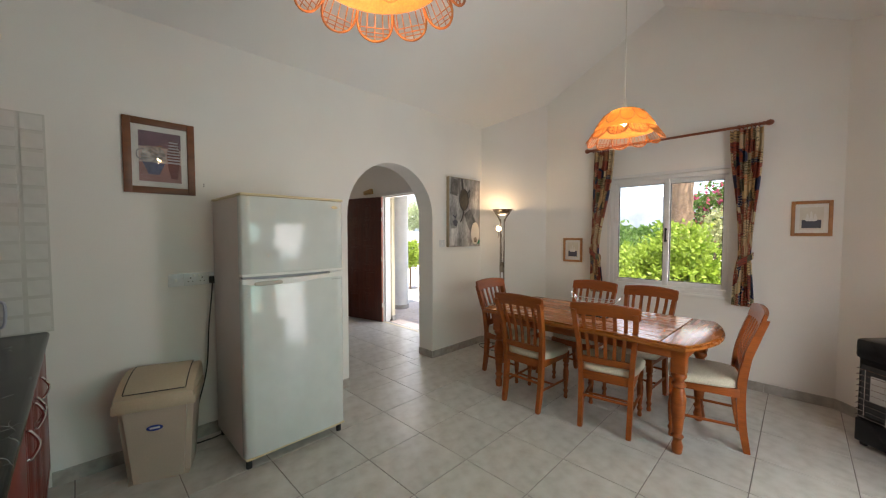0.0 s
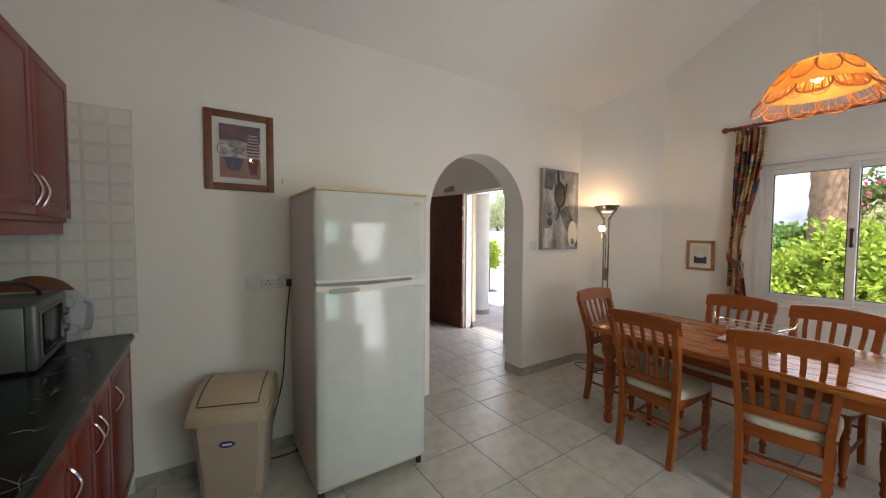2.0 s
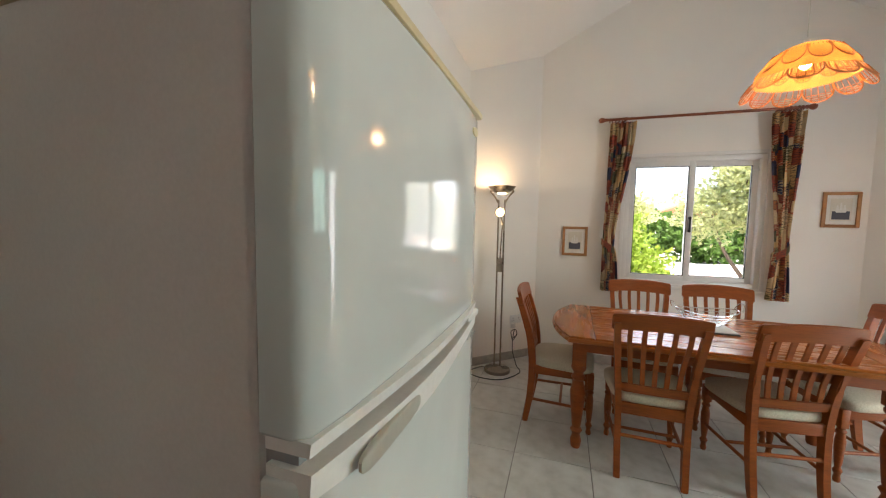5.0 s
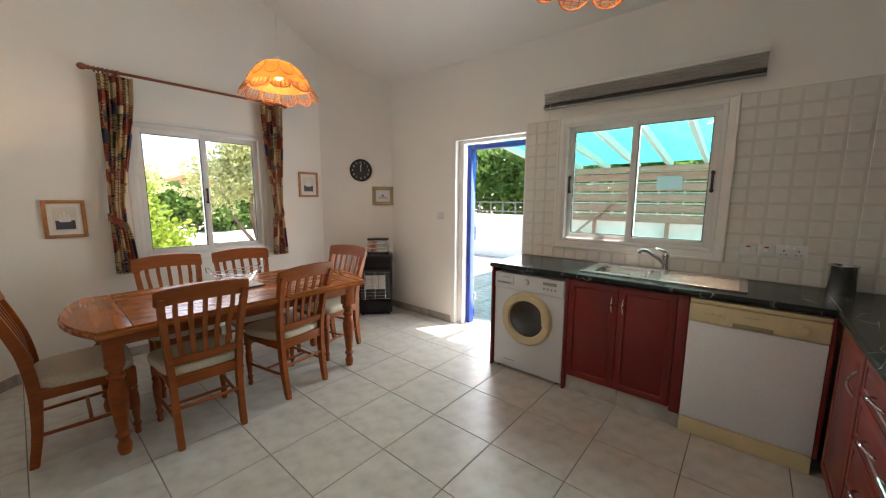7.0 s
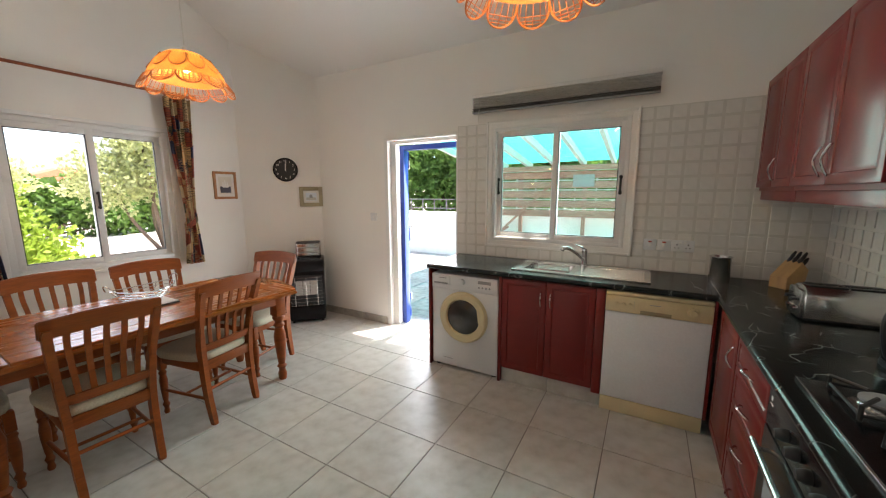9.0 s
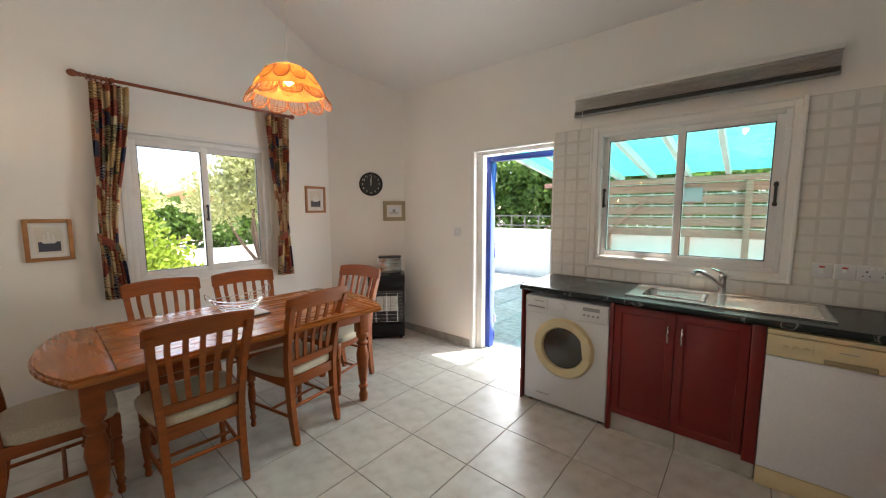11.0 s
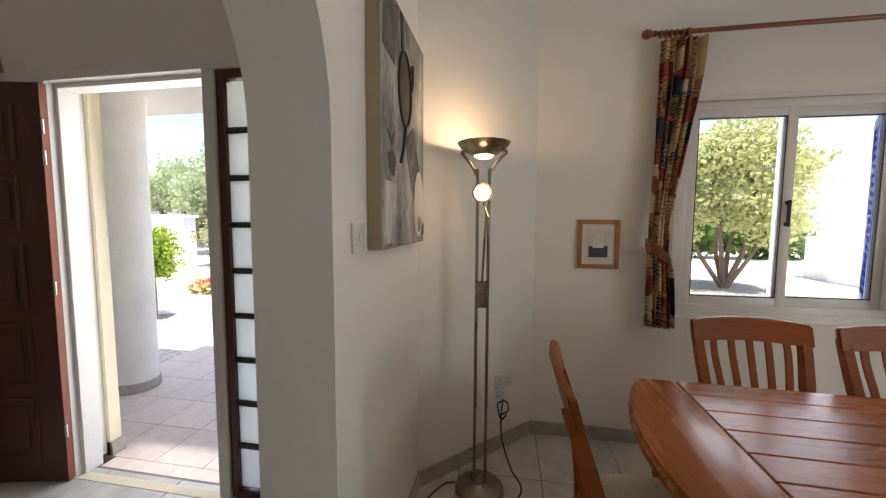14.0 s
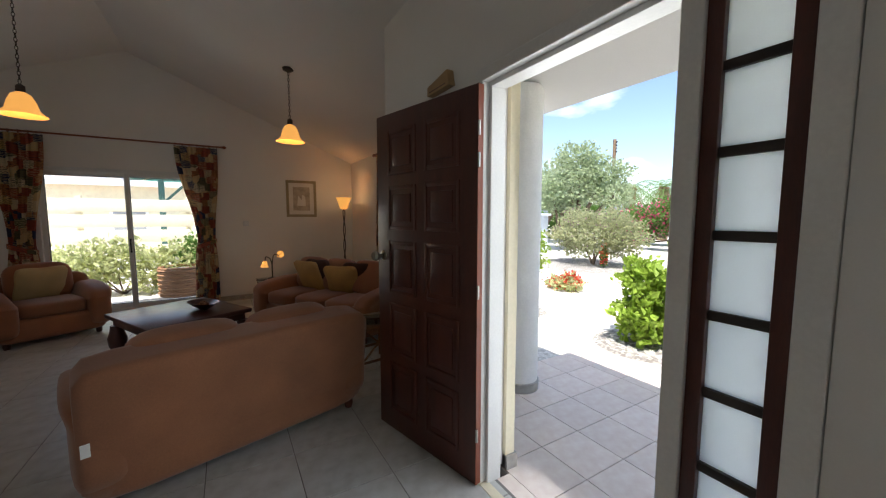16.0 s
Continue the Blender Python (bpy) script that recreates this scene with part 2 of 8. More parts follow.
M_HALO = glow("halogen", (1.0, 0.80, 0.50), 1.7)
M_AMBER = glow("amber_shade", (1.0, 0.46, 0.10), 0.42)
M_GLASS = glass("pane_glass")
M_TINT = glass("pane_glass_green", (0.93, 0.98, 0.965))
M_FROST = thin("frosted_glass", (0.86, 0.89, 0.90), 0.85, 0.35, 0.0, 400)
M_MAT = mat("picture_mount", (0.72, 0.70, 0.66), rough=0.8)
M_PAPER = mat("paper", (0.66, 0.62, 0.54), rough=0.8)
M_LEATHER = mat("sofa_suede", (0.30, 0.120, 0.055), rough=0.8, var=0.14, scale=4, grain=0.07, gscale=130, bump=0.15, sheen=0.3)
M_CUSH = mat("cushion_cloth", (0.50, 0.30, 0.095), rough=0.85, var=0.12, gscale=220, bump=0.3)
M_CUSHD = mat("cushion_dark", (0.07, 0.03, 0.02), rough=0.85)
M_RATTAN = mat("rattan", (0.20, 0.085, 0.03), rough=0.5, var=0.2, stretch=(1, 1, 6))
M_IRON = mat("wrought_iron", (0.035, 0.025, 0.02), rough=0.5, var=0.2)
M_GRAVEL = ramp_mat("pale_gravel", [(0.2, 0.52, 0.48, 0.43), (0.5, 0.66, 0.62, 0.565), (0.8, 0.76, 0.73, 0.68)], 34, kind="VORONOI", rough=0.95, bump=0.4, dist=0.02)
M_MULCH = ramp_mat("dark_gravel", [(0.2, 0.20, 0.18, 0.16), (0.8, 0.42, 0.40, 0.37)], 30, kind="VORONOI", rough=0.95, bump=0.8, dist=0.02)
M_PAVE = ramp_mat("patio_paving", [(0.3, 0.36, 0.355, 0.34), (0.7, 0.56, 0.55, 0.53)], 14, rough=0.85, bump=0.2, per_object=0.08)
M_PORCH = ramp_mat("porch_tile", [(0.3, 0.76, 0.62, 0.54), (0.7, 0.86, 0.75, 0.67)], 16, rough=0.5, bump=0.08, detail=8, per_object=0.05)
M_PALEJOINT = mat("porch_joint", (0.58, 0.53, 0.48), rough=0.9, var=0.1)
M_LEAF = thin("leaf_green", (0.13, 0.24, 0.05), 0.45, 0.55)
M_LEAFY = thin("leaf_lime", (0.30, 0.42, 0.055), 0.45, 0.55)
M_LEAFD = thin("leaf_dark", (0.055, 0.12, 0.032), 0.35, 0.5)
M_OLIVE = thin("leaf_olive", (0.38, 0.45, 0.27), 0.45, 0.6)
M_GREYLEAF = thin("leaf_mauve", (0.36, 0.38, 0.20), 0.45, 0.7)
M_BOTTLE = thin("leaf_yellowish", (0.52, 0.55, 0.27), 0.45, 0.6)
M_PINK = thin("petal_pink", (0.62, 0.10, 0.20), 0.3, 0.6)
M_REDF = thin("petal_red", (0.62, 0.09, 0.05), 0.3, 0.6)
M_BARK = mat("bark", (0.16, 0.115, 0.08), rough=0.9, var=0.3, gscale=25, bump=0.8, stretch=(1, 1, 0.3))
M_PALMBARK = mat("palm_bark", (0.24, 0.16, 0.10), rough=0.95, var=0.35, scale=12, gscale=40, bump=0.9)
M_PERG = mat("pergola_white", (0.66, 0.66, 0.62), rough=0.6, var=0.08)
M_SHADE = netting("turquoise_shade_net", (0.10, 0.60, 0.54), 0.22)
M_FENCE = mat("stained_fence", (0.42, 0.23, 0.175), rough=0.75, var=0.2, stretch=(6, 1, 6))
M_ROOF = mat("terracotta", (0.48, 0.16, 0.08), rough=0.8, var=0.2, per_object=0.15)
M_WICK = mat("wicker", (0.30, 0.16, 0.08), rough=0.8, var=0.3, gscale=50, bump=0.5, stretch=(1, 1, 8))
M_SHUTTER = mat("grey_blind", (0.52, 0.50, 0.46), rough=0.35, metal=0.0, var=0.06)
M_BLINDDK = mat("dark_bronze_slat", (0.075, 0.068, 0.06), rough=0.4, var=0.1)
M_BLIND = mat("pale_grey_slat", (0.74, 0.72, 0.68), rough=0.35, var=0.05)
M_RAIL = mat("railing_grey", (0.20, 0.19, 0.18), rough=0.5, var=0.1)
M_TIN = mat("shed_white", (0.68, 0.73, 0.80), rough=0.5)
M_HILL = mat("far_hill", (0.30, 0.36, 0.40), rough=1.0, var=0.3, scale=0.05, gscale=0.4, bump=0)
M_LABELB = mat("badge_blue", (0.02, 0.05, 0.25), rough=0.4)
M_GREEN = mat("badge_green", (0.01, 0.16, 0.08), rough=0.5)
M_WATER = mat("print_ink_dark", (0.06, 0.06, 0.08), rough=0.6, var=0.2)


def black_stone():
    """Black laminate with fine pale veins."""
    m = mat("black_marble_laminate", (0.010, 0.011, 0.011), rough=0.2, bump=0, coat=0.0, spec=0.28)
    n, l = m.node_tree.nodes, m.node_tree.links
    b = n["Principled BSDF"]
    tc, no, vo, add, r, mask, mm, mx = (n.new("ShaderNode" + k) for k in ("TexCoord", "TexNoise", "TexVoronoi", "VectorMath", "ValToRGB", "TexNoise", "MapRange", "MixRGB"))
    no.inputs["Scale"].default_value, vo.inputs["Scale"].default_value, mask.inputs["Scale"].default_value = 4, 7, 9
    vo.feature = "DISTANCE_TO_EDGE"
    sc = n.new("ShaderNodeVectorMath")
    sc.operation = "SCALE"
    sc.inputs["Scale"].default_value = 0.35
    l.new(tc.outputs["Object"], no.inputs["Vector"])
    l.new(no.outputs["Color"], sc.inputs[0])
    l.new(tc.outputs["Object"], add.inputs[0])
    l.new(sc.outputs["Vector"], add.inputs[1])
    l.new(add.outputs["Vector"], vo.inputs["Vector"])
    l.new(tc.outputs["Object"], mask.inputs["Vector"])
    r.color_ramp.elements[0].color, r.color_ramp.elements[1].color = (1, 1, 1, 1), (0, 0, 0, 1)
    r.color_ramp.elements[1].position = 0.02
    l.new(vo.outputs["Distance"], r.inputs["Fac"])
    mm.inputs["From Min"].default_value, mm.inputs["From Max"].default_value = 0.5, 0.62
    l.new(mask.outputs["Fac"], mm.inputs["Value"])
    pr = n.new("ShaderNodeMath")
    pr.operation = "MULTIPLY"
    l.new(r.outputs["Color"], pr.inputs[0])
    l.new(mm.outputs["Result"], pr.inputs[1])
    mx.inputs["Color1"].default_value, mx.inputs["Color2"].default_value = (0.011, 0.014, 0.014, 1), (0.30, 0.32, 0.31, 1)
    l.new(pr.outputs[0], mx.inputs["Fac"])
    l.new(mx.outputs["Color"], b.inputs["Base Color"])
    return m


def patchwork():
    """Printed curtain cloth: blocks of rust, navy, gold, green and cream with small figures."""
    m = mat("curtain_print", (1, 1, 1), rough=0.9, bump=0)
    n, l = m.node_tree.nodes, m.node_tree.links
    b = n["Principled BSDF"]
    tc, mp = n.new("ShaderNodeTexCoord"), n.new("ShaderNodeMapping")
    mp.inputs["Scale"].default_value = (9, 9, 6)
    l.new(tc.outputs["UV"], mp.inputs["Vector"])
    vo, r, no, r2, mx = n.new("ShaderNodeTexVoronoi"), n.new("ShaderNodeValToRGB"), n.new("ShaderNodeTexNoise"), n.new("ShaderNodeValToRGB"), n.new("ShaderNodeMixRGB")
    vo.distance, vo.inputs["Scale"].default_value, vo.inputs["Randomness"].default_value = "CHEBYCHEV", 1.0, 0.75
    l.new(mp.outputs["Vector"], vo.inputs["Vector"])
    sep = n.new("ShaderNodeSeparateColor")
    l.new(vo.outputs["Color"], sep.inputs["Color"])
    cols = [(0, 0.33, 0.075, 0.040), (0.18, 0.64, 0.43, 0.20), (0.34, 0.035, 0.045, 0.10), (0.46, 0.44, 0.18, 0.07), (0.58, 0.68, 0.54, 0.33), (0.76, 0.13, 0.12, 0.06), (0.87, 0.38, 0.085, 0.045)]
    r.color_ramp.interpolation = "CONSTANT"
    while len(r.color_ramp.elements) < len(cols):
        r.color_ramp.elements.new(0.5)
    for e, (p, *c) in zip(r.color_ramp.elements, cols):
        e.position, e.color = p, (*c, 1)
    l.new(sep.outputs["Red"], r.inputs["Fac"])
    wv = n.new("ShaderNodeTexWave")
    wv.wave_type, wv.inputs["Scale"].default_value, wv.inputs["Distortion"].default_value = "RINGS", 1.6, 9
    wv.inputs["Detail Scale"].default_value = 1.5
    l.new(mp.outputs["Vector"], wv.inputs["Vector"])
    r2.color_ramp.elements[0].position, r2.color_ramp.elements[1].position = 0.72, 0.80
    l.new(wv.outputs["Fac"], r2.inputs["Fac"])
    f = n.new("ShaderNodeMath")
    f.operation = "MULTIPLY"
    f.inputs[1].default_value = 0.75
    l.new(r2.outputs["Color"], f.inputs[0])
    l.new(f.outputs[0], mx.inputs["Fac"])
    alt = n.new("ShaderNodeMixRGB")
    alt.inputs["Color1"].default_value, alt.inputs["Color2"].default_value = (0.025, 0.028, 0.045, 1), (0.58, 0.47, 0.30, 1)
    gt = n.new("ShaderNodeMath")
    gt.operation = "GREATER_THAN"
    gt.inputs[1].default_value = 0.5
    l.new(sep.outputs["Green"], gt.inputs[0])
    l.new(gt.outputs[0], alt.inputs["Fac"])
    l.new(r.outputs["Color"], mx.inputs["Color1"])
    l.new(alt.outputs["Color"], mx.inputs["Color2"])
    l.new(mx.outputs["Color"], b.inputs["Base Color"])
    t, ms = n.new("ShaderNodeBsdfTranslucent"), n.new("ShaderNodeMixShader")
    ms.inputs["Fac"].default_value = 0.2
    l.new(mx.outputs["Color"], t.inputs["Color"])
    l.new(b.outputs[0], ms.inputs[1])
    l.new(t.outputs[0], ms.inputs[2])
    l.new(ms.outputs[0], n["Material Output"].inputs["Surface"])
    return m


M_BLACKTOP = black_stone()
M_CURTAIN = patchwork()

# ---- mesh helpers ----


def thing(name, label, category, at=None, group="", kind=""):
    """A top-level thing: an Empty at its base."""
    ob = new(name)
    ob.empty_display_size = 0.1
    if at is not None:
        ob.matrix_basis = at
    return tagged(ob, label, category, group, kind)


def part(name, bm, material, parent=None, label="", smooth=35):
    """Links a bmesh as one mesh object under a thing or a part."""
    me = bpy.data.meshes.new(name)
    bmesh.ops.recalc_face_normals(bm, faces=bm.faces)
    bm.to_mesh(me)
    bm.free()
    me.materials.append(material)
    if smooth:
        me.polygons.foreach_set("use_smooth", [True] * len(me.polygons))
        me.set_sharp_from_angle(angle=radians(smooth))
    ob = new(name, me)
    ob.parent = parent
    if label:
        ob["label"] = label
    return ob


def setting(name, bm, material, label, category, smooth=0):
    return tagged(part(name, bm, material, None, "", smooth), label, category, "", "structure")


def mesh():
    return bmesh.new()


def box(bm, x0, x1, y0, y1, z0, z1, bevel=0.0, seg=2):
    m = Matrix.LocRotScale(((x0 + x1) / 2, (y0 + y1) / 2, (z0 + z1) / 2), None, (abs(x1 - x0), abs(y1 - y0), abs(z1 - z0)))
    vs = bmesh.ops.create_cube(bm, size=1, matrix=m)["verts"]
    if bevel:
        bmesh.ops.bevel(bm, geom=list({e for v in vs for e in v.link_edges}), offset=bevel, segments=seg, profile=0.5, affect="EDGES")
    return bm


def rod(bm, p0, p1, r0, r1=None, n=12):
    """A round bar from p0 to p1."""
    p0, p1 = Vector(p0), Vector(p1)
    d = p1 - p0
    m = Matrix.Translation((p0 + p1) / 2) @ d.to_track_quat("Z", "Y").to_matrix().to_4x4()
    bmesh.ops.create_cone(bm, cap_ends=True, segments=n, radius1=r0, radius2=r0 if r1 is None else r1, depth=d.length, matrix=m)
    return bm


def lathe(bm, profile, n=24, at=(0, 0, 0), turn=None, caps=True):
    """A turned shape from (radius, height) pairs."""
    m = Matrix.Translation(at) @ (turn or Matrix())
    rings = [[bm.verts.new(m @ Vector((r * math.cos(2 * math.pi * i / n), r * math.sin(2 * math.pi * i / n), z))) for i in range(n)] for r, z in profile]
    for a, b in zip(rings, rings[1:]):
        for i in range(n):
            bm.faces.new((a[i], a[(i + 1) % n], b[(i + 1) % n], b[i]))
    if caps:
        bm.faces.new(rings[0][::-1])
        bm.faces.new(rings[-1])
    return bm


def tube(bm, pts, r, n=8, close=False):
    """A bent bar through the points."""
    pts = [Vector(p) for p in pts]
    k = len(pts)
    rings, up = [], None
    for i, p in enumerate(pts):
        a = pts[i - 1] if (i or close) else p
        b = pts[(i + 1) % k] if (i < k - 1 or close) else p
        d = (b - a).normalized()
        if up is None:
            up = d.orthogonal().normalized()
        up = (up - d * up.dot(d)).normalized()
        side = d.cross(up)
        rr = r[i] if isinstance(r, (list, tuple)) else r
        rings.append([bm.verts.new(p + (up * math.cos(2 * math.pi * j / n) + side * math.sin(2 * math.pi * j / n)) * rr) for j in range(n)])
    pairs = list(zip(rings, rings[1:])) + ([(rings[-1], rings[0])] if close else [])
    for a, b in pairs:
        for j in range(n):
            bm.faces.new((a[j], a[(j + 1) % n], b[(j + 1) % n], b[j]))
    if not close:
        bm.faces.new(rings[0][::-1])
        bm.faces.new(rings[-1])
    return bm


def curve(pts, steps=6):
    """A smooth line through the points."""
    p = [Vector(q) for q in pts]
    p = [2 * p[0] - p[1], *p, 2 * p[-1] - p[-2]]
    out = []
    for a, b, c, d in zip(p, p[1:], p[2:], p[3:]):
        for i in range(steps):
            t = i / steps
            out.append(0.5 * (2 * b + (c - a) * t + (2 * a - 5 * b + 4 * c - d) * t * t + (3 * b - a - 3 * c + d) * t ** 3))
    return out + [p[-2]]


def prism(bm, poly, axis, d0, d1, bevel=0.0):
    """A flat outline pushed along an axis from d0 to d1."""
    def at(u, v, d):
        return {"x": (d, u, v), "y": (u, d, v), "z": (u, v, d)}[axis]
    a = [bm.verts.new(at(u, v, d0)) for u, v in poly]
    b = [bm.verts.new(at(u, v, d1)) for u, v in poly]
    fs = [bm.faces.new(a), bm.faces.new(b[::-1])]
    n = len(poly)
    for i in range(n):
        bm.faces.new((a[i], b[i], b[(i + 1) % n], a[(i + 1) % n]))
    if bevel:
        bmesh.ops.recalc_face_normals(bm, faces=bm.faces)
        es = list({e for f in fs for e in f.edges})
        bmesh.ops.bevel(bm, geom=es, offset=bevel, segments=2, profile=0.5, affect="EDGES")
    return bm


def pillow(bm, sx, sy, sz, n=10, power=4.0, m=None):
    """A plump block, centred, alone in its bmesh."""
    m = m or Matrix()
    vs = bmesh.ops.create_cube(bm, size=2)["verts"]
    es = list({e for v in vs for e in v.link_edges})
    bmesh.ops.subdivide_edges(bm, edges=es, cuts=n, use_grid_fill=True)
    for v in bm.verts:
        c = v.co
        k = (abs(c.x) ** power + abs(c.y) ** power + abs(c.z) ** power) ** (1 / power)
        c = c / k
        v.co = m @ Vector((c.x * sx / 2, c.y * sy / 2, c.z * sz / 2))
    return bm

# ---- structure ----
XW, XE, YS, YN = -3.73, 0.15, -0.30, 4.82
EAVE, SLOPE = 2.82, 0.52
RIDGE = (XW + XE) / 2


def roof(x):
    """Height of the kitchen's ceiling at x."""
    return EAVE + SLOPE * ((XE - XW) / 2 - abs(x - RIDGE))


def wall(name, axis, d0, d1, cols, label):
    """A wall with openings: cols are (u0, u1, [(low0, low1, high0, high1), ...]) along the wall."""
    bm = mesh()
    for u0, u1, parts in cols:
        for l0, l1, h0, h1 in parts:
            prism(bm, [(u0, l0), (u1, l1), (u1, h1), (u0, h0)], axis, d0, d1)
    return setting(name, bm, M_WALL, label, "wall")


def plain(z0, z1):
    return (z0, z0, z1, z1)


# west wall of the kitchen, with the round arch
A0, A1, ASP = 2.22, 3.32, 1.63
AC, AR = (A0 + A1) / 2, (A1 - A0) / 2
cols = [(YS - 0.2, A0, [plain(0, EAVE + 0.1)]), (A1, 4.21, [plain(0, EAVE + 0.1)])]
ys = [AC - AR * math.cos(math.pi * i / 24) for i in range(25)]
for a, b in zip(ys, ys[1:]):
    za, zb = (ASP + math.sqrt(max(0, AR ** 2 - (u - AC) ** 2)) for u in (a, b))
    cols.append((a, b, [(za, zb, EAVE + 0.1, EAVE + 0.1)]))
wall_w = wall("wall_west", "x", XW - 0.23, XW, cols, "white plastered wall with a round-topped arch opening")
# east wall with the side door and the sink window
KD0, KD1, KW0, KW1 = 2.34, 3.215, 0.855, 1.962
wall_e = wall("wall_east", "x", XE, XE + 0.22, [
    (YS - 0.2, KW0, [plain(0, EAVE + 0.1)]), (KW0, KW1, [plain(0, 1.06), plain(2.06, EAVE + 0.1)]), (KW1, KD0, [plain(0, EAVE + 0.1)]),
    (KD0, KD1, [plain(2.07, EAVE + 0.1)]), (KD1, 4.20, [plain(0, EAVE + 0.1)])], "white plastered wall with a doorway and sink window")
# window gable
W0, W1, WZ0, WZ1 = -2.30, -1.165, 0.855, 2.075
gx = [(-3.12, W0, [(0, 0, roof(-3.12), roof(W0))]), (W0, RIDGE, [plain(0, WZ0), (WZ1, WZ1, roof(W0), roof(RIDGE))]),
      (RIDGE, W1, [plain(0, WZ0), (WZ1, WZ1, roof(RIDGE), roof(W1))]), (W1, -0.47, [(0, 0, roof(W1), roof(-0.47))])]
wall_n = wall("wall_north", "y", YN, YN + 0.2, [(u0, u1, [(a, b, c + 0.06 * (c > 2.5), d + 0.06 * (d > 2.5)) for a, b, c, d in ps]) for u0, u1, ps in gx], "white plastered gable wall with a window")


def splay(name, p, q):
    """A slanting corner wall between two plan points, under the roof."""
    (x0, y0), (x1, y1) = p, q
    n = Vector((y0 - y1, x1 - x0, 0)).normalized() * 0.2
    if n.y < 0:
        n = -n
    bm = mesh()
    a = [bm.verts.new(v) for v in ((x0, y0, 0), (x1, y1, 0), (x1, y1, roof(x1) + 0.06), (x0, y0, roof(x0) + 0.06))]
    b = [bm.verts.new(v.co + n) for v in a]
    bm.faces.new(a), bm.faces.new(b[::-1])
    for i in range(4):
        bm.faces.new((a[i], b[i], b[(i + 1) % 4], a[(i + 1) % 4]))
    return setting(name, bm, M_WALL, "white plastered slanting corner wall", "wall")


splay("wall_northwest", (XW, 4.21), (-3.12, YN))
splay("wall_northeast", (-0.47, YN), (XE, 4.20))
bm = mesh()
for x0, x1 in ((XW - 0.23, RIDGE), (RIDGE, XE + 0.22)):
    prism(bm, [(x0, 0), (x1, 0), (x1, roof(x1) + 0.06), (x0, roof(x0) + 0.06)], "y", YS - 0.2, YS)
wall_s = setting("wall_south", bm, M_WALL, "white plastered wall behind the kitchen units", "wall")
bm = mesh()
for x0, x1 in ((XW - 0.1, RIDGE), (RIDGE, XE + 0.3)):
    prism(bm, [(x0, roof(x0)), (x1, roof(x1)), (x1, roof(x1) + 0.15), (x0, roof(x0) + 0.15)], "y", YS - 0.2, YN + 0.25)
setting("ceiling", bm, M_CEIL, "white sloping plaster ceiling with a ridge", "ceiling")

# ---- living room shell ----
LX, LN, DY, LS, LB = -11.10, 4.95, 3.95, -0.60, -6.82
LEAVE = 2.42


def lroof(y):
    """Height of the living room's ceiling at y."""
    return LEAVE + 0.42 * (LN - y) if y > 1.7 else LEAVE + 0.42 * (LN - 1.7) - 0.42 * (1.7 - y)


D0, D1, DS0, DS1, DH = -5.555, -4.665, -4.605, -4.39, 2.06
DT = lroof(DY) + 0.05
wall("wall_entrance", "y", DY, DY + 0.2, [(LB, D0 - 0.06, [plain(0, DT)]), (D0 - 0.06, DS1 + 0.065, [plain(DH + 0.06, DT)]), (DS1 + 0.065, XW - 0.23, [plain(0, DT)])], "white plastered entrance wall")
wall("wall_recess", "x", LB, LB + 0.2, [(DY + 0.2, LN + 0.2, [(0, 0, lroof(DY + 0.2) + 0.02, LEAVE + 0.02)])], "white plastered wall beside the porch")
NW0, NW1 = -9.35, -7.9
wall("wall_living_north", "y", LN, LN + 0.2, [(LX, NW0, [plain(0, LEAVE + 0.02)]), (NW0, NW1, [plain(0, 0.85), plain(2.05, LEAVE + 0.02)]), (NW1, LB, [plain(0, LEAVE + 0.02)])], "white plastered living room wall with a window")
SD0, SD1, SDH = 0.62, 2.58, 2.10
wall("wall_living_west", "x", LX - 0.2, LX, [
    (LS, SD0, [(0, 0, lroof(LS) + 0.03, lroof(SD0) + 0.03)]), (SD0, 1.7, [(SDH, SDH, lroof(SD0) + 0.03, lroof(1.7) + 0.03)]),
    (1.7, SD1, [(SDH, SDH, lroof(1.7) + 0.03, lroof(SD1) + 0.03)]), (SD1, LN + 0.2, [(0, 0, lroof(SD1) + 0.03, LEAVE + 0.03)])], "white plastered living room wall with a sliding door")
wall("wall_living_south", "y", LS - 0.2, LS, [(LX - 0.2, XW - 0.23, [plain(0, lroof(LS) + 0.03)])], "plain white plastered living room wall")
wall("wall_living_east_gable", "x", XW - 0.22, XW - 0.02, [(LS, 1.7, [(EAVE + 0.1, EAVE + 0.1, lroof(LS) + 0.6, lroof(1.7) + 0.03)]), (1.7, DY + 0.2, [(EAVE + 0.1, EAVE + 0.1, lroof(1.7) + 0.03, lroof(DY) + 0.6)])], "white plastered gable above the arch wall")
bm = mesh()
for y0, y1 in ((LS - 0.2, 1.7), (1.7, LN + 0.3)):
    prism(bm, [(y0, lroof(y0)), (y1, lroof(y1)), (y1, lroof(y1) + 0.15), (y0, lroof(y0) + 0.15)], "x", LX - 0.3, XW - 0.1)
setting("ceiling_living", bm, M_CEIL, "white sloping plaster ceiling of the living room", "ceiling")


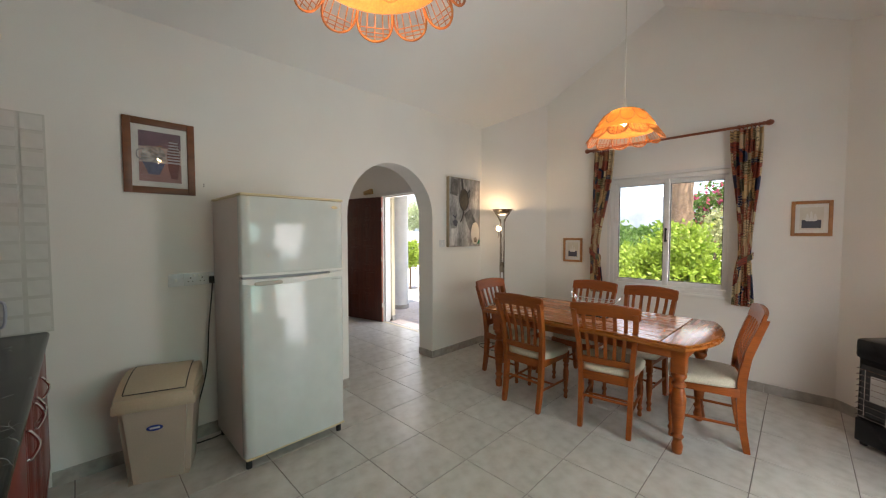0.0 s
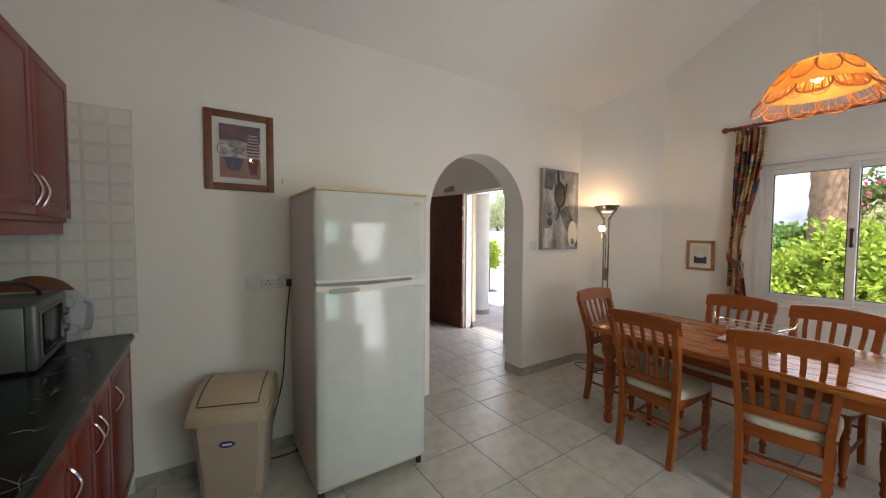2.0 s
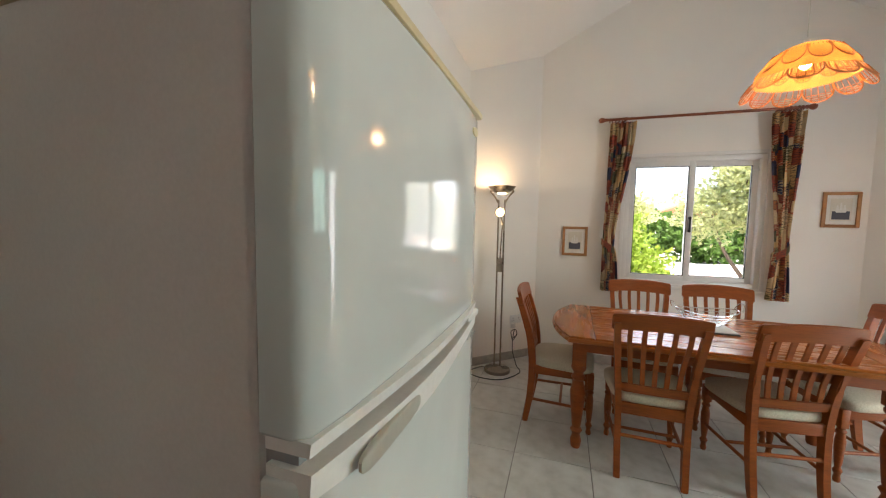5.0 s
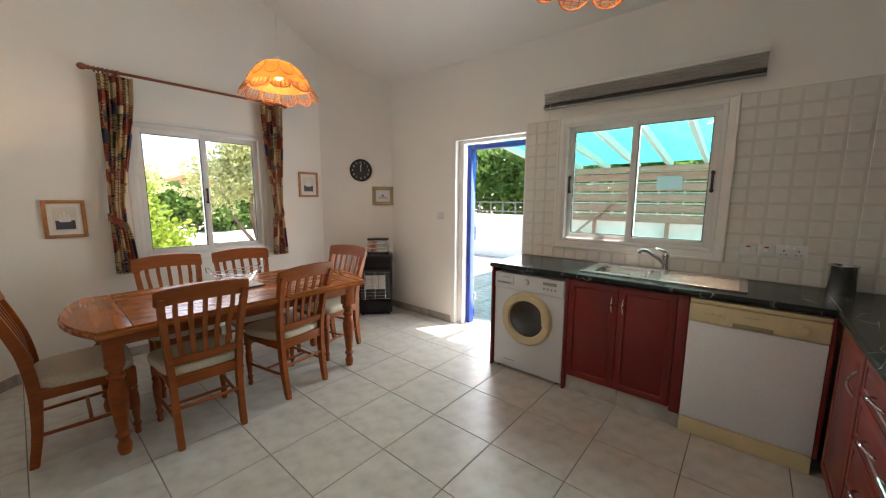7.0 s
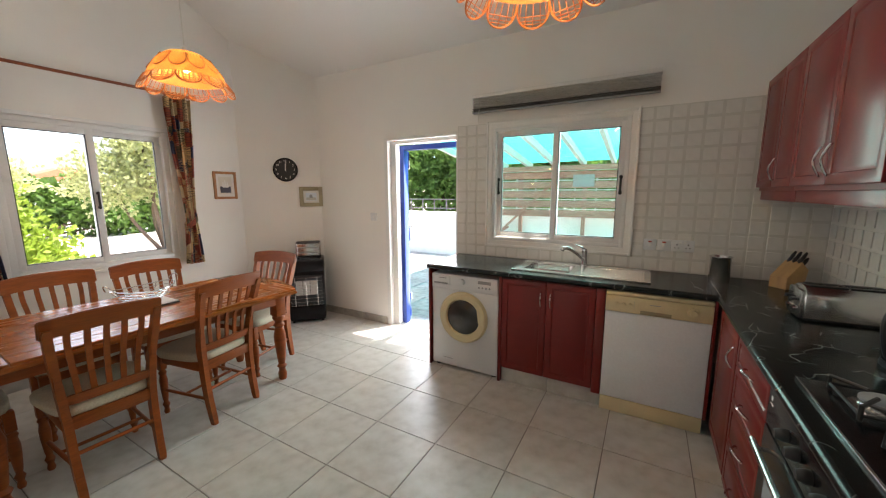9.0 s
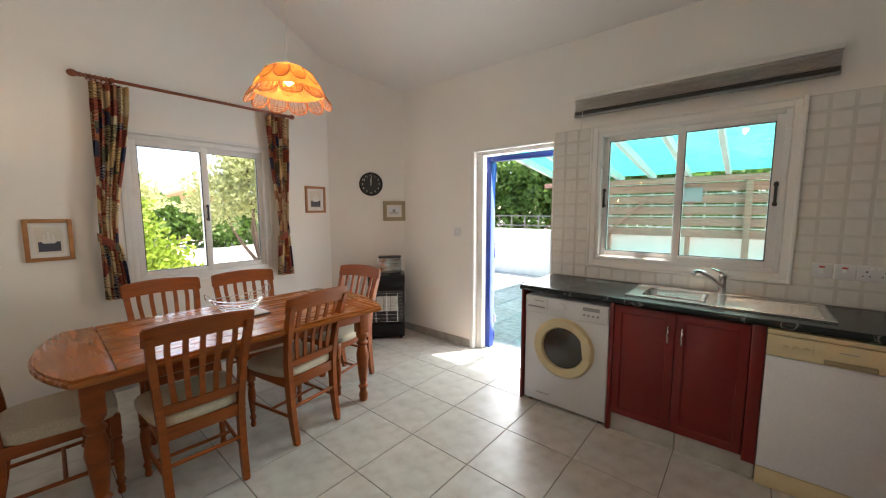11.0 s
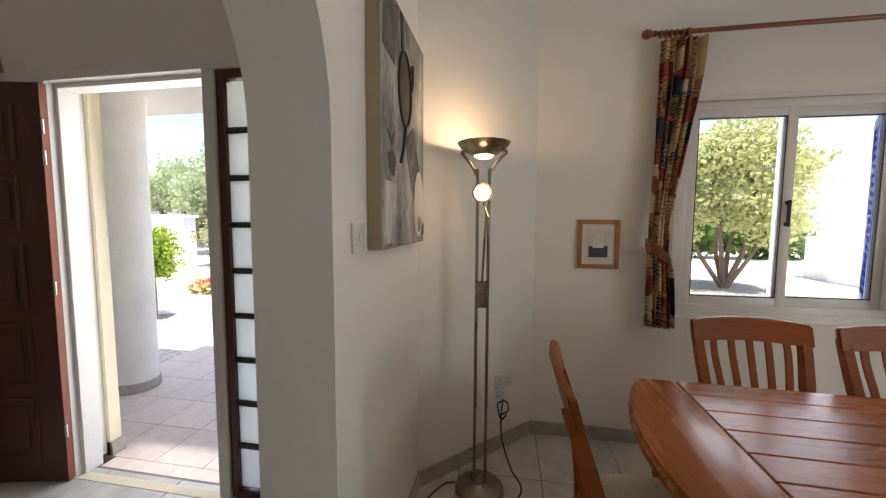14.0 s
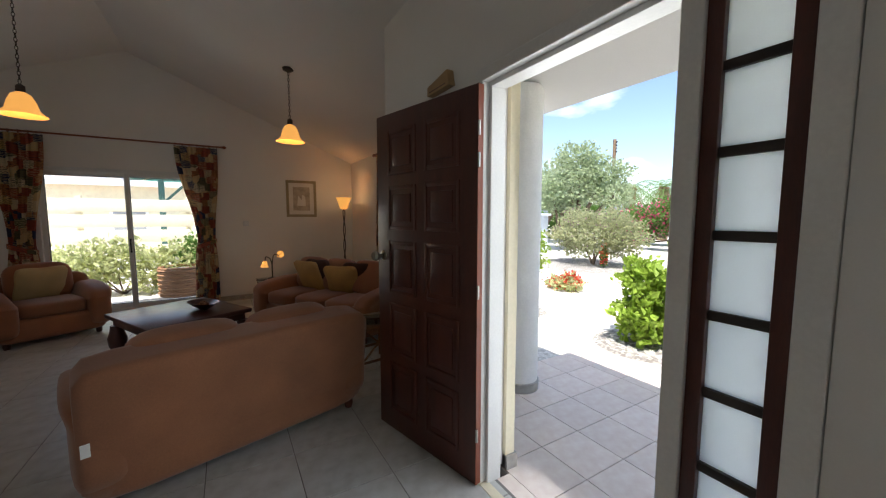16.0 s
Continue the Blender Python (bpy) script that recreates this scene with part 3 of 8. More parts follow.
def skirting(name, runs):
    """Stone skirting along runs of plan points, the room on the left of each run."""
    bm = mesh()
    for (x0, y0), (x1, y1) in runs:
        d = Vector((x1 - x0, y1 - y0, 0))
        L = d.length
        m = Matrix.Translation((x0, y0, 0)) @ Matrix.Rotation(math.atan2(d.y, d.x), 4, "Z")
        k = max(1, round(L / 0.447))
        for i in range(k):
            b2 = mesh()
            box(b2, i * L / k + 0.001, (i + 1) * L / k - 0.001, 0.0005, 0.012, 0.0, 0.083)
            bmesh.ops.transform(b2, matrix=m, verts=b2.verts)
            me = bpy.data.meshes.new("tmp")
            b2.to_mesh(me)
            b2.free()
            bm.from_mesh(me)
            bpy.data.meshes.remove(me)
    return setting(name, bm, M_SKIRT, "grey-beige stone tile skirting", "baseboard")


skirting("baseboard", [((XW, A0), (XW, 0.30)), ((XW, 4.21), (XW, A1)), ((-3.12, YN), (XW, 4.21)), ((-0.47, YN), (-3.12, YN)), ((XE, 4.20), (-0.47, YN)), ((XE, KD1), (XE, 4.20)),
                       ((XW, A1), (XW - 0.23, A1)), ((XW - 0.23, A0), (XW, A0))])
skirting("baseboard_living", [((XW - 0.23, A1), (XW - 0.23, DY)), ((XW - 0.23, DY), (DS1 + 0.065, DY)), ((D0 - 0.06, DY), (LB, DY)), ((LB, LN), (LX, LN)), ((LX, LN), (LX, SD1)), ((LX, SD0), (LX, LS)), ((XW - 0.23, LS), (XW - 0.23, A0))])

# ---- openings: windows, doors ----


def placed(ob, m):
    ob.matrix_basis = m
    return ob


def bar_frame(bm, x0, x1, z0, z1, w, y0, y1, bevel=0.003):
    """A rectangular frame of bars, w wide."""
    box(bm, x0, x0 + w, y0, y1, z0, z1, bevel)
    box(bm, x1 - w, x1, y0, y1, z0, z1, bevel)
    box(bm, x0 + w, x1 - w, y0, y1, z1 - w, z1, bevel)
    box(bm, x0 + w, x1 - w, y0, y1, z0, z0 + w, bevel)
    return bm


def sliding_window(name, m, w, h, label, over=0, fw=0.045, sw=0.05, tint=None, handles=(0, 1), latch=0.12, outer=False):
    """Two sliding sashes in a white frame. Local x across, y towards the room; sash `over` runs in front."""
    win = thing(name, label, "window", m, "", "structure")
    part("window_frame", bar_frame(mesh(), 0, w, 0, h, fw, -0.045, 0.045), M_ALU, win)
    part("window_track", box(box(mesh(), fw, w - fw, -0.003, 0.003, fw, fw + 0.012), fw, w - fw, -0.003, 0.003, h - fw - 0.012, h - fw), M_ALU, win)
    mid = w / 2
    for i, (a, b) in enumerate(((fw - 0.005, mid + sw / 2), (mid - sw / 2, w - fw + 0.005))):
        y0, y1 = (0.006, 0.038) if i == over else (-0.038, -0.006)
        sash = part("sash", bar_frame(mesh(), a, b, fw - 0.004, h - fw + 0.004, sw, y0, y1), M_ALU, win)
        part("seal", bar_frame(mesh(), a + sw, b - sw, fw + sw - 0.004, h - fw - sw + 0.004, 0.006, y0 + 0.008, y1 - 0.004, 0), M_BLACKM, sash)
        g = part("pane", box(mesh(), a + sw, b - sw, (y0 + y1) / 2 - 0.002, (y0 + y1) / 2 + 0.002, fw + sw - 0.004, h - fw - sw + 0.004), tint or M_GLASS, sash)
        g.visible_shadow = False
        if i in handles:
            hx = (b - sw / 2) if (i == 0) != outer else a + sw / 2
            hb = mesh()
            box(hb, hx - 0.012, hx + 0.012, y1, y1 + 0.012, h * 0.42, h * 0.42 + 0.02, 0.002)
            box(hb, hx - 0.012, hx + 0.012, y1, y1 + 0.012, h * 0.42 + latch, h * 0.42 + latch + 0.02, 0.002)
            box(hb, hx - 0.008, hx + 0.008, y1 + 0.010, y1 + 0.022, h * 0.42 - 0.005, h * 0.42 + latch + 0.025, 0.003)
            part("latch", hb, M_BLACKM, sash)
    return win


sliding_window("window_1", pose(W1, YN + 0.055, WZ0, 0, 0, 180), W1 - W0, WZ1 - WZ0, "white aluminium sliding window looking on the garden", over=1, handles=(1,))
bm = mesh()
box(bm, W0 - 0.03, W1 + 0.03, YN - 0.022, YN - 0.0065, WZ0 - 0.04, WZ0 - 0.012, 0.004)
setting("window_sill", bm, M_WHITE, "thin white window sill", "window sill")
bm = mesh()
bar_frame(bm, W0 - 0.03, W1 + 0.03, WZ0 - 0.028, WZ1 + 0.032, 0.032, YN - 0.006, YN + 0.008, 0.002)
setting("window_lip", bm, M_ALU, "thin white aluminium lip round the garden window", "trim")
sliding_window("window_2", pose(XE + 0.03, KW0, 1.06, 0, 0, 90), KW1 - KW0, 1.0, "white aluminium sliding window above the sink", over=0, handles=(0, 1), fw=0.03, sw=0.045, tint=M_TINT, outer=True)
bm = mesh()
bar_frame(bm, KW0 - 0.057, KW1 + 0.057, 1.003, 2.113, 0.056, 0, 0.012, 0.004)
bar_frame(bm, KW0 - 0.060, KW1 + 0.060, 1.0, 2.116, 0.02, 0, 0.020, 0.005)
bmesh.ops.transform(bm, matrix=pose(XE - 0.0085, 0, 0, 0, 0, 90), verts=bm.verts)
setting("window_trim", bm, M_WHITE, "white moulded trim round the sink window", "trim")


# side door: white lining, blue frame and an outward-opened blue boarded leaf
bm = mesh()
for x0, x1, d, h in ((XE - 0.004, XE + 0.05, 0.05, 2.035), (XE + 0.05, XE + 0.12, 0.122, 2.0)):
    box(bm, x0, x1, KD1 - d, KD1 - 0.001, 0, h, 0.004)
    box(bm, x0, x1, KD0 + 0.002, KD1 - 0.001, h, 2.069, 0.004)
setting("door_trim", bm, M_WHITE, "white stepped lining of the side door", "trim")
KY = KD1 - 0.122
kdoor = thing("door_1", "blue boarded side door standing wide open to the patio", "door", pose(XE + 0.15, KY, 0), "", "structure")
bm = mesh()
box(bm, -0.029, 0.05, -0.05, 0.115, 0.0, 1.995, 0.004)
box(bm, -0.029, 0.05, KD0 - KY + 0.004, -0.05, 1.945, 1.995, 0.004)
part("door_frame", bm, M_BLUE, kdoor)
leaf = part("door_leaf", box(mesh(), 0.055, 0.80, -0.04, -0.005, 0.02, 1.94, 0.004), M_BLUE, kdoor)
bm = mesh()
for zz in (0.05, 0.95, 1.85):
    box(bm, 0.06, 0.79, -0.052, -0.0405, zz, zz + 0.09, 0.003)
part("ledge", bm, M_BLUE, leaf)
bm = mesh()
for zz in (0.25, 1.02, 1.75):
    rod(bm, (0.052, -0.05, zz), (0.052, -0.05, zz + 0.09), 0.009)
    box(bm, 0.052, 0.13, -0.054, -0.05, zz + 0.02, zz + 0.07, 0.002)
part("hinge", bm, M_STEEL, leaf)
leaf.matrix_basis = Matrix.Translation((0.055, -0.005, 0)) @ Matrix.Rotation(radians(38), 4, "Z") @ Matrix.Translation((-0.055, 0.005, 0))
bm = mesh()
box(bm, 0.72, 0.76, -0.058, -0.0405, 0.92, 1.12, 0.004)
tube(bm, curve([(0.74, -0.055, 1.05), (0.74, -0.10, 1.05), (0.66, -0.105, 1.05)]), 0.009)
part("door_handle", bm, M_STEEL, leaf)
bm = mesh()
box(bm, XE - 0.03, XE + 0.26, KD0, KD1 + 0.0, -0.09, -0.0035, 0.004)
setting("door_threshold", bm, M_RENDER, "pale stone threshold of the side door", "threshold")

# ---- dining furniture ----


def dining_chair(m):
    c = thing("dining_chair", "honey-stained pine dining chair with slatted back and cream seat", "chair", m, "chairs round the dining table")
    for s in (-1, 1):
        bm = mesh()
        pts = [(s * 0.165, -0.235, 0.0), (s * 0.168, -0.205, 0.20), (s * 0.172, -0.195, 0.42), (s * 0.185, -0.215, 0.62), (s * 0.20, -0.265, 0.80), (s * 0.205, -0.30, 0.90)]
        ps = curve(pts, 5)
        prev = None
        for i, p in enumerate(ps):
            k = i / (len(ps) - 1)
            a, b = 0.0165, 0.019 + 0.006 * math.sin(math.pi * k)
            ring = [bm.verts.new(p + Vector((u * a, v * b, 0))) for u, v in ((-1, -1), (1, -1), (1, 1), (-1, 1))]
            if prev:
                for j in range(4):
                    bm.faces.new((prev[j], prev[(j + 1) % 4], ring[(j + 1) % 4], ring[j]))
            else:
                bm.faces.new(ring[::-1])
            prev = ring
        bm.faces.new(prev)
        es = [e for e in bm.edges if abs(e.verts[0].co.z - e.verts[1].co.z) > 0.01]
        bmesh.ops.bevel(bm, geom=es, offset=0.006, segments=2, affect="EDGES")
        part("back_leg", bm, M_WOOD, c)
        bm = mesh()
        lathe(bm, [(0.014, 0.0), (0.018, 0.015), (0.013, 0.04), (0.022, 0.065), (0.013, 0.085), (0.017, 0.11), (0.023, 0.19), (0.024, 0.24), (0.018, 0.28), (0.024, 0.295), (0.017, 0.31), (0.022, 0.32)], 14, (s * 0.185, 0.19, 0))
        box(bm, s * 0.185 - 0.021, s * 0.185 + 0.021, 0.169, 0.211, 0.318, 0.425, 0.004)
        part("front_leg", bm, M_WOOD, c)
        part("side_stretcher", rod(mesh(), (s * 0.168, -0.20, 0.17), (s * 0.185, 0.185, 0.17), 0.010), M_WOOD, c)
        bm = mesh()
        box(bm, s * 0.18 - 0.010, s * 0.18 + 0.010, -0.185, 0.175, 0.365, 0.425, 0.003)
        part("side_rail", bm, M_WOOD, c)
    part("front_rail", box(mesh(), -0.17, 0.17, 0.175, 0.197, 0.365, 0.425, 0.004), M_WOOD, c)
    part("back_rail", box(mesh(), -0.16, 0.16, -0.212, -0.188, 0.36, 0.425, 0.004), M_WOOD, c)
    part("middle_stretcher", rod(mesh(), (-0.175, 0.0, 0.17), (0.175, 0.0, 0.17), 0.009), M_WOOD, c)
    part("rear_stretcher", rod(mesh(), (-0.165, -0.21, 0.235), (0.165, -0.21, 0.235), 0.010), M_WOOD, c)
    bm = mesh()
    pillow(bm, 0.43, 0.415, 0.075, 6, 5, Matrix.Translation((0, 0.005, 0.448)))
    for v in bm.verts:
        v.co.x *= 1 + 0.10 * v.co.y / 0.2
        if v.co.z > 0.45:
            v.co.z += 0.010 * (1 - (v.co.x / 0.22) ** 2) * (1 - (v.co.y / 0.22) ** 2)
    part("seat", bm, M_SEAT, c, "cream woven seat pad", 60)

    def rail(name, z0, z1, half, y, bow, th, crown=0.0):
        bm = mesh()
        n = 14
        rows = []
        for i in range(n + 1):
            u = -half + 2 * half * i / n
            yy = y - bow * (1 - (u / half) ** 2)
            top = z1 + crown * (1 - (u / half) ** 2)
            low = z0 + crown * 0.7 * (1 - (u / half) ** 2)
            tilt = 0.28 * (top - low)
            rows.append([bm.verts.new(v) for v in ((u, yy - th, low), (u, yy + th, low), (u, yy + th - tilt, top), (u, yy - th - tilt, top))])
        for a, b in zip(rows, rows[1:]):
            for j in range(4):
                bm.faces.new((a[j], a[(j + 1) % 4], b[(j + 1) % 4], b[j]))
        bm.faces.new(rows[0][::-1])
        bm.faces.new(rows[-1])
        es = [e for e in bm.edges if abs(e.verts[0].co.x - e.verts[1].co.x) > 0.005 or abs(abs(e.verts[0].co.x) - half) < 1e-4]
        bmesh.ops.bevel(bm, geom=es, offset=0.006, segments=2, affect="EDGES")
        part(name, bm, M_WOOD, c)

    rail("top_rail", 0.855, 0.945, 0.232, -0.272, 0.022, 0.012, 0.018)
    rail("lower_rail", 0.49, 0.54, 0.168, -0.200, 0.008, 0.010)
    for i in range(5):
        u0, u1 = (i - 2) * 0.058, (i - 2) * 0.070
        bm = mesh()
        ps = curve([(u0, -0.207, 0.53), (u0 * 0.6 + u1 * 0.4, -0.222, 0.66), (u1, -0.268, 0.80), (u1, -0.292, 0.875)], 4)
        prev = None
        for p in ps:
            ring = [bm.verts.new(p + Vector((a * 0.012, b * 0.006, 0))) for a, b in ((-1, -1), (1, -1), (1, 1), (-1, 1))]
            if prev:
                for j in range(4):
                    bm.faces.new((prev[j], prev[(j + 1) % 4], ring[(j + 1) % 4], ring[j]))
            else:
                bm.faces.new(ring[::-1])
            prev = ring
        bm.faces.new(prev)
        part("back_slat", bm, M_WOOD, c)
    return c


chair = dining_chair(pose(-2.344, 3.255, 0, 0, 0, -1.5))
for x, y, rz in ((-1.739, 3.334, 9.5), (-2.825, 3.60, -92), (-1.19, 3.625, 101.5), (-2.245, 3.95, 178), (-1.726, 3.90, 174.6)):
    copy_thing(chair, pose(x, y, 0, 0, 0, rz))

table = thing("dining_table", "honey-stained pine dining table with planked top and bowed ends", "table", pose(-1.985, 3.522, 0, 0, 0, -1.5))
HX, HY, BOW, TH = 0.80, 0.465, 0.12, 0.76
bm = mesh()
outline = [(-HX, -HY), (HX, -HY)]
arc = lambda s: [(s * (HX + BOW * (1 - (v / HY) ** 2)), v) for v in [s * (-HY + 2 * HY * i / 14) for i in range(1, 14)]]
prism(bm, [(-HX, -HY), (HX, -HY)] + arc(1) + [(HX, HY), (-HX, HY)] + arc(-1), "z", TH - 0.040, TH - 0.0135, 0.008)
part("top_rim", bm, M_TABLE, table)
for k in range(8):
    y0 = -HY + 0.012 + k * (2 * HY - 0.024) / 8
    y1 = y0 + (2 * HY - 0.024) / 8
    part("plank", box(mesh(), -0.655, 0.655, y0 + 0.0015, y1 - 0.0015, TH - 0.0135, TH, 0.003, 1), M_TABLE, table)
for s in (-1, 1):
    bm = mesh()
    vv = [HY - 0.012 - (2 * HY - 0.024) * i / 16 for i in range(17)]
    prism(bm, [(s * 0.660, -HY + 0.012), (s * 0.660, HY - 0.012)] + [(s * (HX - 0.008 + (BOW - 0.001) * (1 - (v / HY) ** 2)), v) for v in vv], "z", TH - 0.0135, TH, 0.003)
    part("end_board", bm, M_TABLEX, table)
for x0, x1, y0, y1 in ((-0.70, 0.70, -0.345, -0.323), (-0.70, 0.70, 0.323, 0.345), (-0.775, -0.753, -0.28, 0.28), (0.753, 0.775, -0.28, 0.28)):
    part("apron", box(mesh(), x0, x1, y0, y1, TH - 0.125, TH - 0.0405, 0.003), M_WOOD, table)
for sx in (-1, 1):
    for sy in (-1, 1):
        bm = mesh()
        lathe(bm, [(0.026, 0.0), (0.030, 0.01), (0.034, 0.05), (0.024, 0.085), (0.026, 0.095), (0.037, 0.115), (0.024, 0.135), (0.028, 0.15), (0.044, 0.32), (0.046, 0.37), (0.034, 0.425), (0.030, 0.44), (0.042, 0.455), (0.042, 0.465), (0.030, 0.48), (0.030, 0.492), (0.045, 0.515), (0.045, 0.53), (0.036, 0.545)], 20, (sx * 0.735, sy * 0.305, 0))
        box(bm, sx * 0.735 - 0.042, sx * 0.735 + 0.042, sy * 0.305 - 0.042, sy * 0.305 + 0.042, 0.54, TH - 0.041, 0.005)
        part("leg", bm, M_WOOD, table)

mag = thing("magazine_stack", "slim stack of magazines with a dark cover on the table", "magazines", pose(-1.97, 3.55, TH, 0, 0, 2))
part("lower_magazine", box(mesh(), -0.15, 0.15, -0.105, 0.105, 0.0005, 0.010, 0.002), M_BLACKM, mag)
part("upper_magazine", box(mesh(), -0.145, 0.145, -0.10, 0.10, 0.0105, 0.017, 0.002), M_MAT, mag)
bowl = thing("wire_bowl", "chrome wire fruit bowl with two handles on the magazines", "bowl", pose(-1.96, 3.58, TH + 0.0175, 0, 0, 8))
for k in range(7):
    t = k / 6
    a, b, zz = 0.05 + 0.13 * t ** 0.8, 0.04 + 0.085 * t ** 0.8, 0.006 + 0.085 * t ** 1.5
    part("ring", tube(mesh(), [(a * math.cos(q), b * math.sin(q), zz + 0.022 * t * math.cos(q) ** 2) for q in [2 * math.pi * i / 40 for i in range(40)]], 0.0022 if k < 6 else 0.0035, 6, True), M_CHROME, bowl)
for k in range(8):
    q = 2 * math.pi * k / 8
    part("rib", tube(mesh(), [((0.05 + 0.13 * t ** 0.8) * math.cos(q), (0.04 + 0.085 * t ** 0.8) * math.sin(q), 0.004 + 0.085 * t ** 1.5 + 0.022 * t * math.cos(q) ** 2) for t in [i / 8 for i in range(9)]], 0.0022, 6), M_CHROME, bowl)
for s in (-1, 1):
    part("bowl_handle", tube(mesh(), [(s * (0.185 + 0.02 * math.sin(q)), 0.045 * math.cos(q), 0.112 + 0.045 * math.sin(q)) for q in [math.pi * i / 12 for i in range(13)]], 0.003, 6), M_CHROME, bowl)

# ---- pendants ----


def cane_pendant(x, y, z):
    """A domed cane shade with a scalloped rim under its cord; z is the rim's height."""
    p = thing("pendant_lamp", "domed woven cane pendant lamp with scalloped rim, lit", "lamp", pose(x, y, z), "cane pendant lamps")
    N, R = 11, 0.215
    dome = [(0.03, 0.205), (0.07, 0.20), (0.115, 0.18), (0.155, 0.145), (0.19, 0.095), (R, 0.04)]
    pr = curve([(r, 0, h) for r, h in dome], 4)
    bm = mesh()
    rings = [[bm.verts.new((q.x * math.cos(2 * math.pi * i / 44), q.x * math.sin(2 * math.pi * i / 44), q.z)) for i in range(44)] for q in pr]
    for a, b in zip(rings, rings[1:]):
        for i in range(44):
            bm.faces.new((a[i], a[(i + 1) % 44], b[(i + 1) % 44], b[i]))
    part("shade", bm, M_CANE, p, "orange woven cane dome", 60)
    for band, (r0, h0, r1, h1) in enumerate(((0.135, 0.165, 0.198, 0.075), (R, 0.04, 0.262, -0.033))):
        for k in range(N):
            q0 = 2 * math.pi * (k + 0.5 * band) / N
            dq = 2 * math.pi / N / 2 * 0.98
            loop = []
            for i in range(15):
                g = math.pi * i / 14
                t = math.sin(g) ** 0.75
                qq = q0 - dq * math.cos(g)
                loop.append(((r0 + (r1 - r0) * t + 0.004) * math.cos(qq), (r0 + (r1 - r0) * t + 0.004) * math.sin(qq), h0 + (h1 - h0) * t))
            part("scallop_rib", tube(mesh(), loop, 0.0042, 6), M_CANED, p)
            bm = mesh()
            for i in range(1, 14, 2):
                a, b = Vector(loop[i]), Vector(((r0 + 0.002) * math.cos(q0 - dq * math.cos(math.pi * i / 14)), (r0 + 0.002) * math.sin(q0 - dq * math.cos(math.pi * i / 14)), h0))
                if (a - b).length > 0.01:
                    rod(bm, a, b, 0.0022, None, 4)
            for f in (0.35, 0.6, 0.82):
                i0 = next(i for i in range(15) if math.sin(math.pi * i / 14) ** 0.75 >= f)
                rod(bm, loop[i0], loop[14 - i0], 0.0022, None, 4)
            part("cane_lattice", bm, M_CANED, p)
    part("cord", rod(mesh(), (0, 0, 0.25), (0, 0, roof(x) - z - 0.03), 0.0035, None, 8), M_CORD, p)
    part("ceiling_rose", lathe(mesh(), [(0.04, 0.0), (0.038, 0.02), (0.012, 0.045)], 20, (0, 0, roof(x) - z - 0.05)), M_WHITE, p)
    part("lamp_holder", lathe(mesh(), [(0.02, 0.165), (0.02, 0.20), (0.012, 0.235)], 14), M_WHITE, p)
    part("bulb", lathe(mesh(), [(0.006, 0.085), (0.024, 0.10), (0.029, 0.125), (0.022, 0.15), (0.013, 0.176)], 16), M_BULB, p, "lit clear bulb", 80)
    return p


cane_pendant(-1.677, 3.335, 2.172)
cane_pendant(-1.655, 1.105, 2.205)
point_light("pendant_bulb", (-1.677, 3.335, 2.22), 2.0, 0.03)
point_light("pendant_bulb_two", (-1.655, 1.105, 2.25), 1.8, 0.03)

# ---- floor lamp in the corner ----
fl = thing("floor_lamp", "antique nickel uplighter floor lamp with a reading arm, lit", "lamp", pose(-3.412, 4.243, 0))
part("base", lathe(mesh(), [(0.125, 0.0), (0.125, 0.018), (0.118, 0.028), (0.05, 0.036), (0.03, 0.05)], 32), M_NICKEL, fl)
for s in (-1, 1):
    part("pole", tube(mesh(), curve([(s * 0.028, 0, 0.04), (s * 0.028, 0, 0.6), (s * 0.028, 0, 1.55), (s * 0.036, 0, 1.61), (s * 0.065, 0, 1.665), (s * 0.10, 0, 1.705)], 6), 0.008), M_NICKEL, fl)
    part("knuckle", lathe(mesh(), [(0.008, -0.012), (0.013, 0), (0.008, 0.012)], 10, (s * 0.102, 0, 1.712)), M_NICKEL, fl)
part("bowl", lathe(mesh(), [(0.045, 1.698), (0.075, 1.708), (0.108, 1.730), (0.128, 1.757), (0.124, 1.757), (0.105, 1.735), (0.07, 1.716), (0.045, 1.708)], 36, caps=False), M_NICKEL, fl, "shallow dark nickel bowl", 60)
part("glass_underside", lathe(mesh(), [(0.001, 1.682), (0.03, 1.685), (0.046, 1.694), (0.047, 1.703)], 20, caps=False), M_HALO, fl, "lit frosted glass underside", 60)
part("halogen_tube", rod(mesh(), (-0.05, 0, 1.73), (0.05, 0, 1.73), 0.007), M_HALO, fl)
part("dimmer", box(mesh(), -0.026, 0.026, -0.022, 0.014, 0.96, 1.09, 0.004), M_NICKEL, fl)
part("reading_arm", tube(mesh(), curve([(0.0, -0.01, 1.08), (0.01, -0.02, 1.30), (0.018, -0.035, 1.42), (0.0, -0.06, 1.485)], 6), 0.006), M_NICKEL, fl)
head = part("reading_lamp", lathe(mesh(), [(0.018, 0.032), (0.036, 0.018), (0.047, 0.0), (0.042, 0.0)], 24, (0.0, -0.08, 1.515), Matrix.Rotation(radians(-76), 4, "X"), caps=True), M_NICKEL, fl)
part("reading_glass", lathe(mesh(), [(0.001, -0.004), (0.037, -0.003)], 24, (0.0, -0.08, 1.515), Matrix.Rotation(radians(-76), 4, "X"), caps=False), M_HALO, head, "lit frosted disc")
part("tilt_handle", rod(mesh(), (0.01, -0.09, 1.47), (0.035, -0.14, 1.40), 0.004), M_NICKEL, fl)
